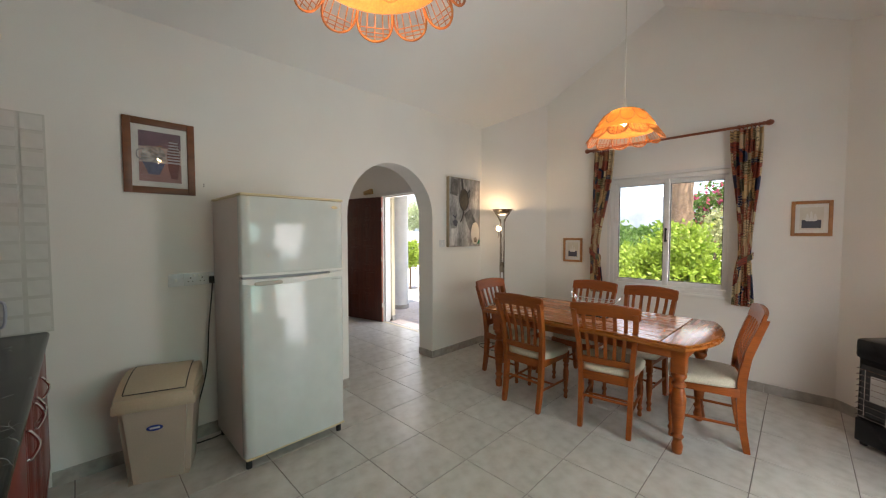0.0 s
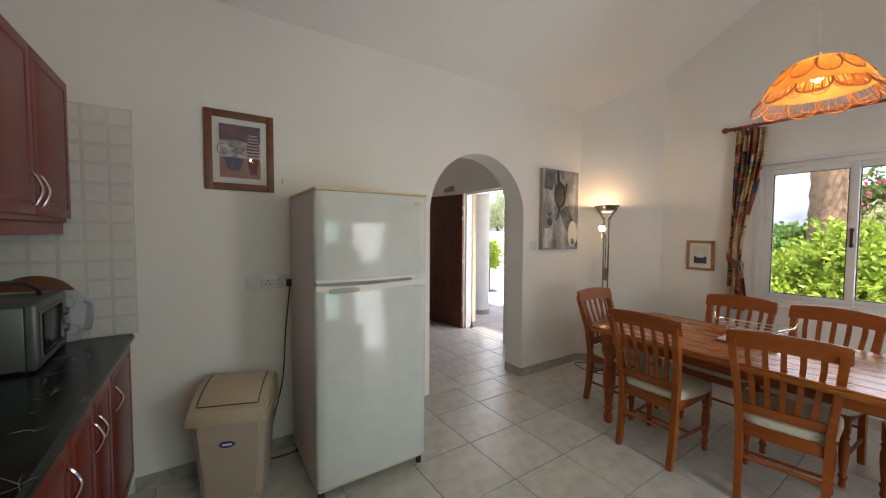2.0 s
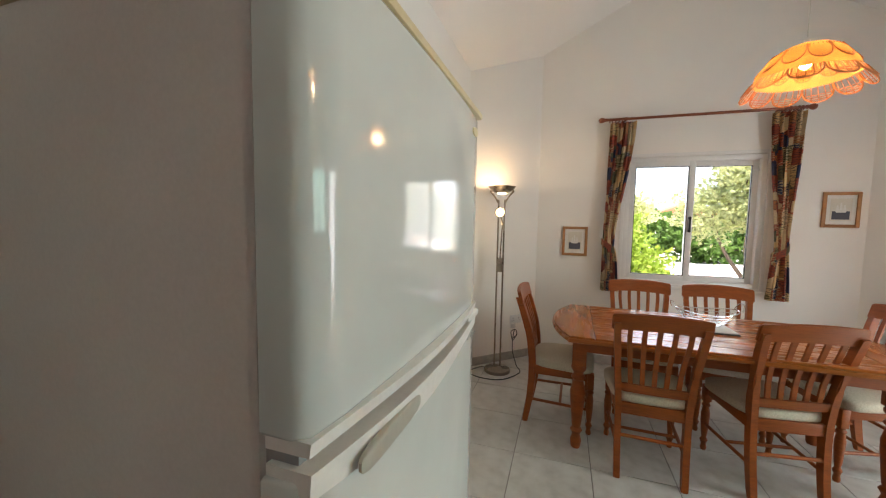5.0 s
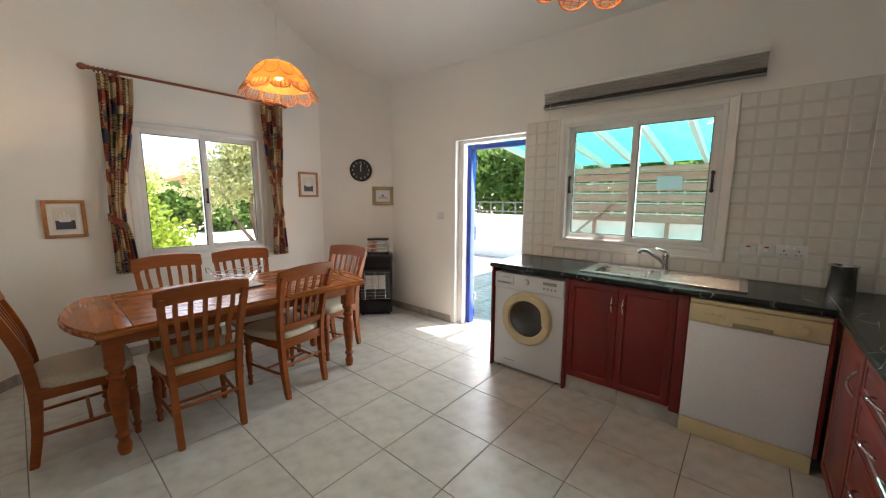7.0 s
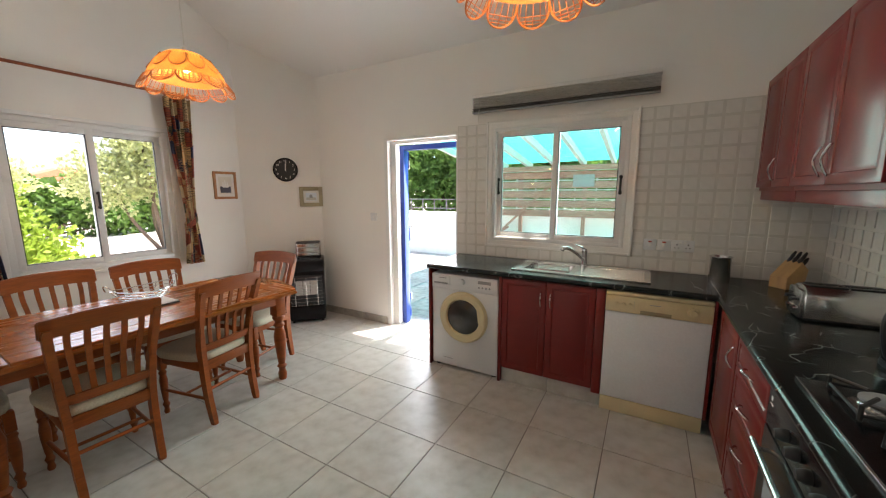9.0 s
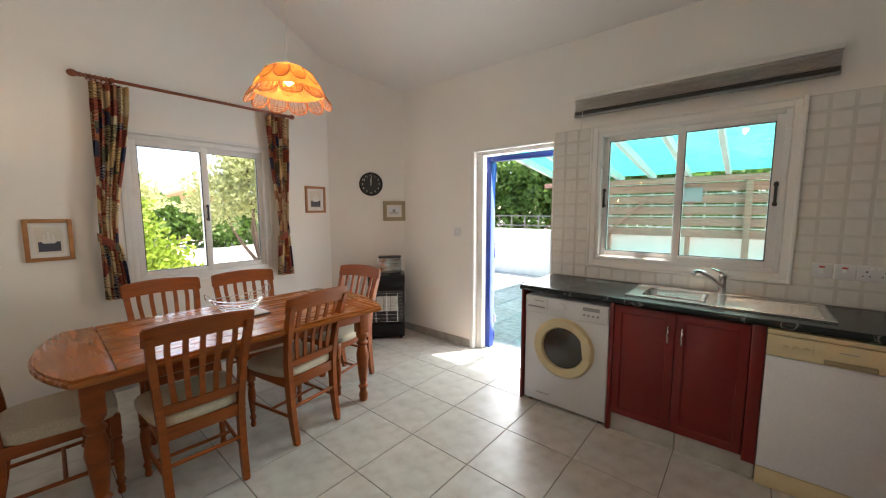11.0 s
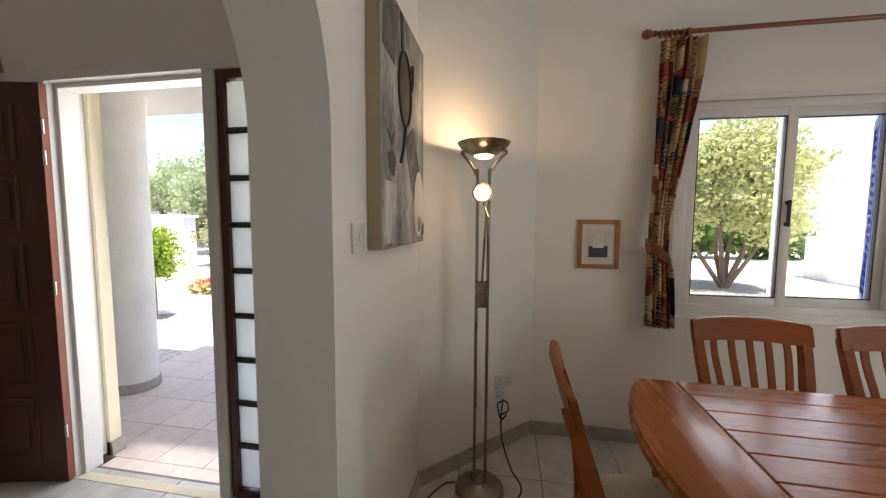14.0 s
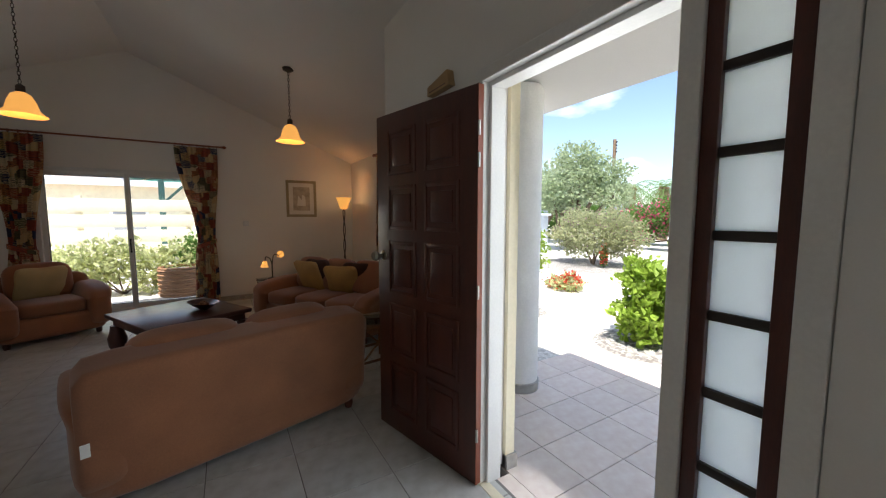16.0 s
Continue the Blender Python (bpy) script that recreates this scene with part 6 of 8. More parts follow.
for bx, by, br in ((-0.15, 0.11, 0.035), (-0.15, -0.12, 0.05), (0.15, 0.11, 0.05), (0.15, -0.12, 0.035)):
    bu = part("burner", lathe(mesh(), [(br + 0.02, 0.0085), (br + 0.018, 0.014), (br, 0.018), (br, 0.026), (br - 0.008, 0.031)], 24, (bx, by, 0)), M_STEEL, hb)
    part("burner_cap", lathe(mesh(), [(br, 0.0315), (br, 0.037), (br - 0.006, 0.040)], 24, (bx, by, 0)), M_GREY, bu)
    bm = mesh()
    for q in range(4):
        c, s = math.cos(math.pi / 2 * q + 0.78), math.sin(math.pi / 2 * q + 0.78)
        tube(bm, [(bx + c * 0.13, by + s * 0.13 * 0.85, 0.010), (bx + c * 0.13, by + s * 0.13 * 0.85, 0.048), (bx + c * 0.035, by + s * 0.035, 0.050)], 0.006, 6)
    tube(bm, [(bx + 0.13 * math.cos(math.pi / 2 * q + 0.78), by + 0.11 * math.sin(math.pi / 2 * q + 0.78), 0.024) for q in range(4)], 0.005, 6, True)
    part("pan_support", bm, M_BLACKM, hb)
for k in range(4):
    part("hob_knob", lathe(mesh(), [(0.02, 0.0085), (0.02, 0.02), (0.014, 0.034)], 16, (0.0, -0.14 + k * 0.075, 0)), M_BLACKM, hb)

# wall cupboards
ESU = lambda x: pose(x, 0.07, 0)


def wall_unit(x0, doors, label):
    w = doors[-1][1]
    c = thing("wall_cabinet", label, "cabinet", ESU(x0), "red wall cupboards")
    part("carcass", box(mesh(), 0.002, w - 0.002, -0.365, -0.001, 1.50, 2.19), M_RED, c)
    part("pelmet", box(mesh(), 0.004, w - 0.004, -0.30, -0.012, 1.442, 1.4995, 0.002), M_RED, c)
    for a, b, side in doors:
        d = panel_door("door" if side else "filler_panel", a, b, 1.52, 2.19, c)
        if side:
            bow_handle(d, b - 0.04 if side > 0 else a + 0.04, 1.62, 0.018, True, 0.06)
    return c


wall_unit(XW + 0.003, [(0, 0.47, 1), (0.47, 0.94, -1)], "red lacquered wall cupboard with two moulded doors")
wall_unit(-1.372, [(0, 0.425, 1), (0.425, 0.85, -1)], "red lacquered wall cupboard with paired doors and bow handles")
wall_unit(-0.52, [(0, 0.32, 1), (0.32, 0.666, 0)], "red lacquered corner wall cupboard with a blank end panel")

# things on the worktops
ct = thing("steel_canister", "polished steel utensil canister on the worktop", "canister", pose(0.0, 0.25, 0.9005))
part("pot", lathe(mesh(), [(0.058, 0), (0.06, 0.01), (0.06, 0.155), (0.066, 0.162), (0.064, 0.165), (0.056, 0.155), (0.054, 0.02)], 32), M_STEEL, ct, "", 50)
kb = thing("knife_block", "beech knife block with black-handled knives", "knife block", pose(-0.03, -0.09, 0.9005, 0, 0, 130))
part("block", prism(mesh(), [(-0.06, 0), (0.075, 0), (0.075, 0.07), (-0.03, 0.165), (-0.085, 0.115)], "y", -0.05, 0.05, 0.004), mat("beech", (0.50, 0.30, 0.13), rough=0.5, var=0.12, stretch=(1, 5, 1)), kb)
for i in range(3):
    for j in range(2):
        a = Vector((-0.045 - j * 0.025 + 0.02, -0.03 + i * 0.03, 0.155 - j * 0.022))
        d = Vector((-0.62, 0, 0.78)) * (0.085 - j * 0.015)
        part("knife_handle", tube(mesh(), [a, a + d * 0.15, a + d * 0.7, a + d], [0.006, 0.009, 0.010, 0.006], 8), M_BLACKM, kb)
ts = thing("toaster", "brushed steel four-slot toaster on the worktop", "toaster", pose(-0.70, -0.115, 0.9005, 0, 0, 92) @ Matrix.Scale(0.86, 4))
bm = mesh()
prism(bm, [(-0.09, 0.015), (0.09, 0.015), (0.092, 0.12), (0.075, 0.165), (0.04, 0.185), (-0.04, 0.185), (-0.075, 0.165), (-0.092, 0.12)], "x", -0.185, 0.185, 0.01)
part("shell", bm, M_STEEL, ts, "", 50)
for s in (-1, 1):
    part("end_cap", box(mesh(), s * 0.19 - 0.012, s * 0.19 + 0.012, -0.085, 0.085, 0.008, 0.165, 0.01), M_BLACKM if s < 0 else M_STEEL, ts)
    for k in range(2):
        part("slot", box(mesh(), -0.155 + (s + 1) * 0.08, -0.005 + (s + 1) * 0.08, -0.055 + k * 0.065, -0.02 + k * 0.065, 0.184, 0.1875), M_BLACKM, ts)
    part("lever", box(mesh(), 0.203, 0.225, s * 0.04 - 0.018, s * 0.04 + 0.018, 0.10, 0.115, 0.004), M_BLACKM, ts)
    part("dial", lathe(mesh(), [(0.016, 0), (0.014, 0.014)], 14, (0.203, s * 0.04, 0.055), Matrix.Rotation(radians(90), 4, "Y")), M_CHROME, ts)
part("base", box(mesh(), -0.18, 0.18, -0.085, 0.085, 0, 0.0148, 0.004), M_BLACKM, ts)
kt = thing("kettle", "brushed steel jug kettle with black handle", "kettle", pose(-1.25, -0.12, 0.9005, 0, 0, 120))
part("power_base", lathe(mesh(), [(0.085, 0), (0.085, 0.015), (0.075, 0.02)], 28), M_BLACKM, kt)
part("jug", lathe(mesh(), [(0.08, 0.0205), (0.088, 0.03), (0.082, 0.12), (0.068, 0.20), (0.06, 0.205)], 32), M_STEEL, kt, "", 60)
part("lid", lathe(mesh(), [(0.058, 0.2055), (0.05, 0.215), (0.012, 0.222), (0.012, 0.235), (0.005, 0.238)], 24), M_BLACKM, kt)
part("handle", tube(mesh(), curve([(0.06, 0, 0.20), (0.12, 0, 0.205), (0.135, 0, 0.15), (0.11, 0, 0.06), (0.08, 0, 0.04)], 6), 0.012, 10), M_BLACKM, kt)
part("spout", prism(mesh(), [(-0.06, 0.15), (-0.10, 0.20), (-0.058, 0.20)], "y", -0.02, 0.02, 0.004), M_STEEL, kt)
mw = thing("microwave", "silver-grey microwave oven with dark glass door", "microwave", pose(-3.42, -0.245, 0.9005, 0, 0, 3))
M_MW = mat("microwave_silver", (0.125, 0.135, 0.132), rough=0.4, metal=0.4, var=0.05)
part("casing", box(mesh(), -0.235, 0.235, 0.0, 0.29, 0.012, 0.262, 0.006), M_MW, mw)
part("front", box(mesh(), -0.24, 0.24, 0.2905, 0.325, 0.008, 0.268, 0.012), M_MW, mw)
part("door_glass", box(mesh(), -0.10, 0.20, 0.3255, 0.330, 0.055, 0.225, 0.012), M_BLACK, mw)
part("door_surround", bar_frame(mesh(), -0.115, 0.215, 0.04, 0.24, 0.016, 0.3252, 0.332, 0.004), M_MW, mw)
for zz in (0.09, 0.17):
    part("dial", lathe(mesh(), [(0.022, 0), (0.018, 0.016)], 18, (-0.185, 0.3255, zz), TY), M_MW, mw)
bm = mesh()
for k in range(5):
    box(bm, 0.10, 0.20, 0.06 + k * 0.03, 0.072 + k * 0.03, 0.2622, 0.2632)
part("vents", bm, M_BLACKM, mw)
for x in (-0.2, 0.2):
    for y in (0.04, 0.28):
        part("foot", rod(mesh(), (x, y, 0), (x, y, 0.0118), 0.015, None, 10), M_BLACKM, mw)
cl = tube(mesh(), curve([(-3.29, -0.18, 1.164), (-3.25, -0.16, 1.21), (-3.33, -0.08, 1.24), (-3.45, -0.03, 1.235), (-3.54, 0.0, 1.20), (-3.56, 0.01, 1.166)], 8), 0.009, 8)
tagged(part("carry_handle", cl, M_BLACKM), "black curved basket handle lying on the microwave", "basket handle")
tr = thing("serving_trays", "round brown and circle-patterned trays leaning on the tiles", "tray", pose(XW + 0.013, -0.02, 0.9005))
part("brown_tray", prism(mesh(), [(0.17 * math.cos(q) - 0.03, 0.17 + 0.17 * math.sin(q)) for q in [2 * math.pi * i / 32 for i in range(32)]], "x", 0.0, 0.012, 0.004), M_FRAME2, tr)
bm = mesh()
prism(bm, [(-0.20, 0.0), (0.12, 0.0), (0.15, 0.04), (0.16, 0.20), (0.12, 0.26), (-0.20, 0.27)], "x", 0.016, 0.030, 0.005)
pt = part("patterned_tray", bm, mat("tray_lilac", (0.45, 0.45, 0.52), rough=0.4, var=0.05), tr, "pale tray printed with dark circles")
bm = mesh()
for cy, cz, rr in ((-0.02, 0.19, 0.045), (0.05, 0.10, 0.05), (0.08, 0.20, 0.035), (0.0, 0.07, 0.04), (0.10, 0.06, 0.03), (-0.07, 0.13, 0.045)):
    tube(bm, [(0.0312, cy + rr * math.cos(q), cz + rr * math.sin(q)) for q in [2 * math.pi * i / 24 for i in range(24)]], 0.0022, 4, True)
part("circles", bm, M_GREY, pt)
part("tray_handle", tube(mesh(), curve([(0.03, 0.14, 0.06), (0.05, 0.18, 0.07), (0.05, 0.185, 0.18), (0.03, 0.15, 0.20)], 6), 0.007), pt.data.materials[0], pt)

# venetian blind above the sink window
bl = thing("venetian_blind", "raised grey slatted blind above the sink window", "blind", pose(XE - 0.055, 0.682, 2.192, 0, 0, 90))
BW = 1.462
part("head_rail", box(mesh(), 0, BW, -0.02, 0.025, 0.128, 0.16, 0.003), M_BLIND, bl)
for k in range(7):
    part("slat", prism(mesh(), [(-0.024, 0.0150 + k * 0.0165), (0.010, 0.0200 + k * 0.0165), (0.026 - 0.003 * (k % 2), 0.0205 + k * 0.0165), (0.030 - 0.003 * (k % 2), 0.0160 + k * 0.0165), (0.010, 0.0165 + k * 0.0165)], "x", 0.004, BW - 0.004), M_BLINDDK if k < 2 else M_BLIND, bl)
part("bottom_rail", box(mesh(), 0.002, BW - 0.002, -0.022, 0.022, 0.0, 0.0115, 0.003), M_GREY, bl)
part("cord", tube(mesh(), curve([(BW - 0.08, 0.03, 0.13), (BW - 0.05, 0.035, -0.3), (BW + 0.03, 0.035, -0.8), (BW + 0.08, 0.03, -1.15)], 6), 0.002, 5), M_CORD, bl)
for x in (0.2, BW - 0.2):
    part("bracket", box(mesh(), x - 0.015, x + 0.015, -0.064, -0.021, 0.13, 0.158, 0.002), M_SHUTTER, bl)

# ---- outside: ground, porch, patio ----
bm = mesh()
for x0, x1, y0, y1 in ((-400, 400, 5.02, 400), (-400, -11.25, -400, 5.02), (0.36, 400, -400, 5.02), (-11.25, 0.36, -400, -0.75)):
    box(bm, x0, x1, y0, y1, -0.4, -0.10)
box(bm, -6.7, -3.5, 4.1, 5.02, -0.4, -0.10)
setting("ground", bm, M_GRAVEL, "pale sunlit garden gravel", "ground")


def slabs(name, cat, label, x0, x1, y0, y1, s, top, material, px, joint):
    bm = mesh()
    box(bm, x0, x1, y0, y1, -0.16, top - 0.012)
    base = setting(name, bm, joint, label, cat)
    shared = {}
    for i in range(math.ceil((x1 - x0) / s)):
        for j in range(math.ceil((y1 - y0) / s)):
            a, c = x0 + i * s, y0 + j * s
            w, h = min(s, x1 - a), min(s, y1 - c)
            key = (round(w, 3), round(h, 3))
            if key not in shared:
                b2 = mesh()
                box(b2, 0.003, w - 0.003, 0.003, h - 0.003, 0, 0.0135)
                me = bpy.data.meshes.new(px)
                b2.to_mesh(me)
                b2.free()
                me.materials.append(material)
                shared[key] = me
            ob = new(px, shared[key])
            ob.parent, ob.location = base, (a, c, top - 0.0135)
    return base


slabs("porch_floor", "floor", "pinkish mottled porch tiles", -6.62, -3.97, 4.152, 5.95, 0.33, -0.02, M_PORCH, "porch_tile", M_PALEJOINT)
slabs("patio", "pavement", "grey patio paving slabs", 0.372, 4.86, -1.5, 7.0, 0.5, -0.05, M_PAVE, "paving_slab", M_GROUT)
bm = mesh()
box(bm, -6.62, -3.97, 4.152, 5.30, 2.46, 2.62)
box(bm, -6.62, -3.97, 5.15, 5.38, 2.40, 2.66, 0.004)
setting("porch_roof", bm, M_RENDER, "white rendered porch roof and beam", "roof")
cmn = thing("porch_column", "round white rendered porch column with tiled foot", "column", pose(-6.33, 4.93, -0.02), "", "structure")
part("shaft", lathe(mesh(), [(0.152, 0), (0.152, 2.44)], 40), M_RENDER, cmn)
part("foot_tiles", lathe(mesh(), [(0.164, 0), (0.164, 0.075), (0.153, 0.08)], 20), M_SKIRT, cmn)
bm = mesh()
box(bm, D0 - 0.16, D0 - 0.035, 4.152, 4.215, -0.02, 2.45)
setting("door_pier", bm, M_CREAM, "rough cream rendered pier beside the front door", "wall")
bm = mesh()
box(bm, D0 - 0.175, D0 - 0.022, 4.152, 4.228, -0.02, 0.065, 0.002)
setting("pier_skirting", bm, M_SKIRT, "stone tile foot of the door pier", "baseboard")

bm = mesh()
for a, b in ((D0, D0 + 0.44), (D0 + 0.443, D1 + 0.06)):
    box(bm, a, b, DY + 0.046, 4.1515, -0.08, -0.02, 0.001)
setting("porch_step", bm, M_PORCH, "pinkish mottled tiles inside the front doorway", "floor")

# patio wall, railing, slatted fence, pergola
bm = mesh()
box(bm, 4.85, 5.05, -6, 14, -0.3, 1.02)
setting("patio_wall", bm, M_RENDER, "low white rendered patio wall in full sun", "wall")
rl = thing("wall_railing", "grey metal railing on the patio wall", "railing", pose(4.95, 3.7, 1.02))
for k in range(22):
    part("post", box(mesh(), -0.012, 0.012, k * 0.35 - 0.012, k * 0.35 + 0.012, 0, 0.31), M_RAIL, rl)
for zz in (0.07, 0.295):
    part("rail", box(mesh(), -0.016, 0.016, -0.05, 7.5, zz, zz + 0.025), M_RAIL, rl)
fn = thing("slatted_fence", "red-brown stained horizontal board fence with trellis", "fence", pose(4.70, -2.2, 0))
for k in range(5):
    part("board", box(mesh(), -0.012, 0.012, 0, 6.12, 0.99 + k * 0.195, 1.125 + k * 0.195, 0.003), M_FENCE, fn)
for k in range(5):
    part("trellis_rail", box(mesh(), 0.014, 0.024, 0.01, 6.05, 1.14 + k * 0.195, 1.16 + k * 0.195), M_PERG, fn)
for k in range(15):
    part("trellis_slat", box(mesh(), 0.026, 0.034, 0.2 + k * 0.4, 0.225 + k * 0.4, 0.95, 1.93), M_PERG, fn)
for k in range(5):
    part("post", box(mesh(), 0.0345, 0.10, 0.1 + k * 1.3, 0.17 + k * 1.3, -0.05, 1.93), M_FENCE, fn)
part("diagonal_brace", tube(mesh(), [(-0.05, 5.85, 0.55), (-0.05, 4.65, 1.68)], 0.032, 4), M_FENCE, fn)
part("notice_board", box(mesh(), -0.04, -0.014, 3.85, 4.25, 1.60, 1.84, 0.004), M_GREY, fn, "small grey notice board")
pg = thing("pergola", "white timber pergola roofed with turquoise shade netting", "pergola", pose(0, 0, 0))
PZ = lambda x: 2.72 - 0.135 * (x - 0.4)
for k in range(12):
    y = -2.0 + k * 0.55
    bm = mesh()
    prism(bm, [(0.375, PZ(0.375) - 0.12), (4.95, PZ(4.95) - 0.12), (4.95, PZ(4.95)), (0.375, PZ(0.375))], "y", y, y + 0.06)
    part("rafter", bm, M_PERG, pg)
part("front_beam", box(mesh(), 4.57, 4.66, -2.2, 4.45, PZ(4.62) - 0.22, PZ(4.62) - 0.128, 0.004), M_FENCE, pg, "red-brown stained beam")
for y in (-2.0, 1.0, 3.85):
    part("pergola_post", box(mesh(), 4.57, 4.66, y, y + 0.09, -0.05, PZ(4.62) - 0.221, 0.004), M_FENCE, pg, "red-brown stained post")
part("post_brace", tube(mesh(), [(4.615, 3.86, 0.42), (4.615, 3.35, 0.75)], 0.03, 4), M_FENCE, pg)
bm = mesh()
prism(bm, [(0.98, PZ(0.98) + 0.004), (4.9, PZ(4.9) + 0.004), (4.9, PZ(4.9) + 0.010), (0.98, PZ(0.98) + 0.010)], "y", -2.1, 4.15)
part("shade_net", bm, M_SHADE, pg, "turquoise shade netting")
sh = thing("window_shutter", "blue painted window shutter folded open outside", "shutter", pose(W1 + 0.03, YN + 0.215, WZ0 - 0.02, 0, 0, 53))
part("shutter_frame", bar_frame(mesh(), 0, 0.55, 0, 1.24, 0.07, -0.018, 0.018, 0.003), M_BLUE, sh)
for k in range(18):
    part("louvre", prism(mesh(), [(-0.012, 0.085 + k * 0.06), (0.012, 0.125 + k * 0.06), (0.014, 0.12 + k * 0.06), (-0.010, 0.08 + k * 0.06)], "x", 0.071, 0.479), M_BLUE, sh)

# ---- plants ----


def leaves(name, blobs, count, size, material, parent, seed, label=""):
    """A crown of small folded leaves spread through the outer part of several uneven blobs: (x, y, z, rx, ry, rz)."""
    r = np.random.RandomState(seed)
    vol = np.array([b[3] * b[4] * b[5] for b in blobs]) ** 0.67
    pick = r.choice(len(blobs), count, p=vol / vol.sum())
    B = np.array(blobs, float)[pick]
    d = r.normal(size=(count, 3))
    d /= np.linalg.norm(d, axis=1)[:, None]
    lump = 1 + 0.22 * np.sin(d[:, 0] * 5 + B[:, 0] * 3) * np.sin(d[:, 1] * 6 + B[:, 1]) + 0.15 * np.sin(d[:, 2] * 8 + B[:, 2] * 2)
    rad = (0.45 + 0.62 * r.rand(count) ** 0.8) * lump
    c = B[:, :3] + d * B[:, 3:] * rad[:, None]
    a = d * 0.7 + r.normal(size=(count, 3)) * 0.6 + np.array([0, 0, 0.25])
    a /= np.linalg.norm(a, axis=1)[:, None]
    s = np.cross(a, r.normal(size=(count, 3)))
    s /= np.linalg.norm(s, axis=1)[:, None]
    n = np.cross(a, s)
    L = (size * (0.6 + 0.8 * r.rand(count)))[:, None]
    W = L * 0.32
    v = np.stack([c - a * L * 0.5, c + s * W - n * W * 0.35, c + a * L * 0.5, c - s * W - n * W * 0.35], 1).reshape(-1, 3)
    k = np.arange(count) * 4
    f = np.concatenate([np.stack([k, k + 1, k + 2], 1), np.stack([k, k + 2, k + 3], 1)])
    me = bpy.data.meshes.new(name)
    me.from_pydata(v.tolist(), [], f.tolist())
    me.materials.append(material)
    ob = new(name, me)
    ob.parent = parent
    tagged(ob, label, "", "", "stuff")
    return ob


def limbs(parent, base, tips, r0, material, name="trunk", seed=0):
    rng = random.Random(seed)
    bm = mesh()
    b = Vector(base)
    for t in tips:
        t = Vector(t)
        mid = b.lerp(t, 0.5) + Vector((rng.uniform(-1, 1), rng.uniform(-1, 1), 0)) * (t - b).length * 0.10
        pts = curve([b, mid, t], 5)
        tube(bm, pts, [r0 * (1 - 0.75 * i / (len(pts) - 1)) for i in range(len(pts))], 7)
    part(name, bm, material, parent)


def bush(at, blobs, count, size, material, label, seed, stem=0.02, name="bush", flowers=None, bark=None):
    b = thing(name, label, "bush" if name == "bush" else name, pose(*at))
    limbs(b, (0, 0, -0.01), [(q[0] * 0.7, q[1] * 0.7, q[2]) for q in blobs], stem, bark or M_BARK, "stem", seed)
    leaves("foliage", blobs, count, size, material, b, seed)
    if flowers:
        m, n, s = flowers
        leaves("blossom", [(q[0], q[1], q[2] + 0.05, q[3] * 1.04, q[4] * 1.04, q[5] * 1.02) for q in blobs], n, s, m, b, seed + 50)
    return b


G = -0.10
# garden seen by the dining window
bush((-2.15, 7.2, G), [(0, 0, 0.85, 0.68, 0.6, 0.62), (0.5, 0.2, 0.65, 0.5, 0.45, 0.5), (-0.45, 0.1, 0.75, 0.5, 0.45, 0.5), (0.1, 0, 1.4, 0.42, 0.4, 0.36)], 7500, 0.085, M_LEAFY, "bright lime-green garden shrub outside the window", 1)
bush((-3.75, 7.9, G), [(0, 0, 0.6, 0.7, 0.6, 0.5), (0.5, 0.3, 0.9, 0.6, 0.5, 0.4), (-0.6, 0.2, 1.1, 0.6, 0.5, 0.45)], 5000, 0.11, M_LEAFY, "feathery green shrub on the gravel", 2)
bush((-4.6, 11.5, G), [(0, 0, 0.8, 1.3, 0.9, 0.75), (1.2, 0.3, 0.6, 0.9, 0.7, 0.55)], 4200, 0.12, M_LEAF, "dense green garden bush", 3)
bush((-2.6, 15.5, G), [(0, 0, 2.2, 1.2, 1.0, 1.0), (1.0, 0.2, 3.0, 1.0, 0.9, 0.8)], 3800, 0.15, M_LEAF, "pink-flowering climbing shrub beside the palm", 4, 0.05, "bush", (M_PINK, 900, 0.14))


def palm(at, h, r, seed, label, fronds=26, length=1.9):
    p = thing("palm_tree", label, "palm", pose(*at))
    rng = random.Random(seed)
    bm = mesh()
    lathe(bm, [(r * (1.15 - 0.2 * i / 24 + (0.10 if i % 2 else 0)), h * i / 24) for i in range(25)], 14)
    part("trunk", bm, M_PALMBARK, p)
    bm = mesh()
    for k in range(fronds):
        q = k * 2.4
        lift = rng.uniform(-0.5, 1.2)
        L = length * rng.uniform(0.8, 1.15)
        pts = [Vector((math.cos(q) * L * t, math.sin(q) * L * t, h + L * (lift * t - (0.7 + 0.3 * lift) * t * t))) for t in [i / 8 for i in range(9)]]
        side = Vector((-math.sin(q), math.cos(q), 0))
        for a, b in zip(pts, pts[1:]):
            for s in (-1, 1):
                for o in (0.15, 0.65):
                    c = a.lerp(b, o)
                    tip = c + side * s * 0.42 * length / 1.9 + (b - a) * 0.9 + Vector((0, 0, -0.12))
                    bm.faces.new([bm.verts.new(v) for v in (c, c + (b - a) * 0.18, tip)])
        tube(bm, pts, 0.012, 4)
    tagged(part("fronds", bm, M_LEAF, p), "", "", "", "stuff")
    bm = mesh()
    for k in range(40):
        q, t = rng.uniform(0, 6.28), rng.uniform(0.7, 1.0)
        a = Vector((math.cos(q) * r, math.sin(q) * r, h * t))
        tube(bm, curve([a, a + Vector((math.cos(q) * 0.25, math.sin(q) * 0.25, 0.1)), a + Vector((math.cos(q) * 0.4, math.sin(q) * 0.4, -rng.uniform(0.1, 0.5)))], 3), 0.012, 4)
    part("dry_stalks", bm, M_PALMBARK, p)
    return p


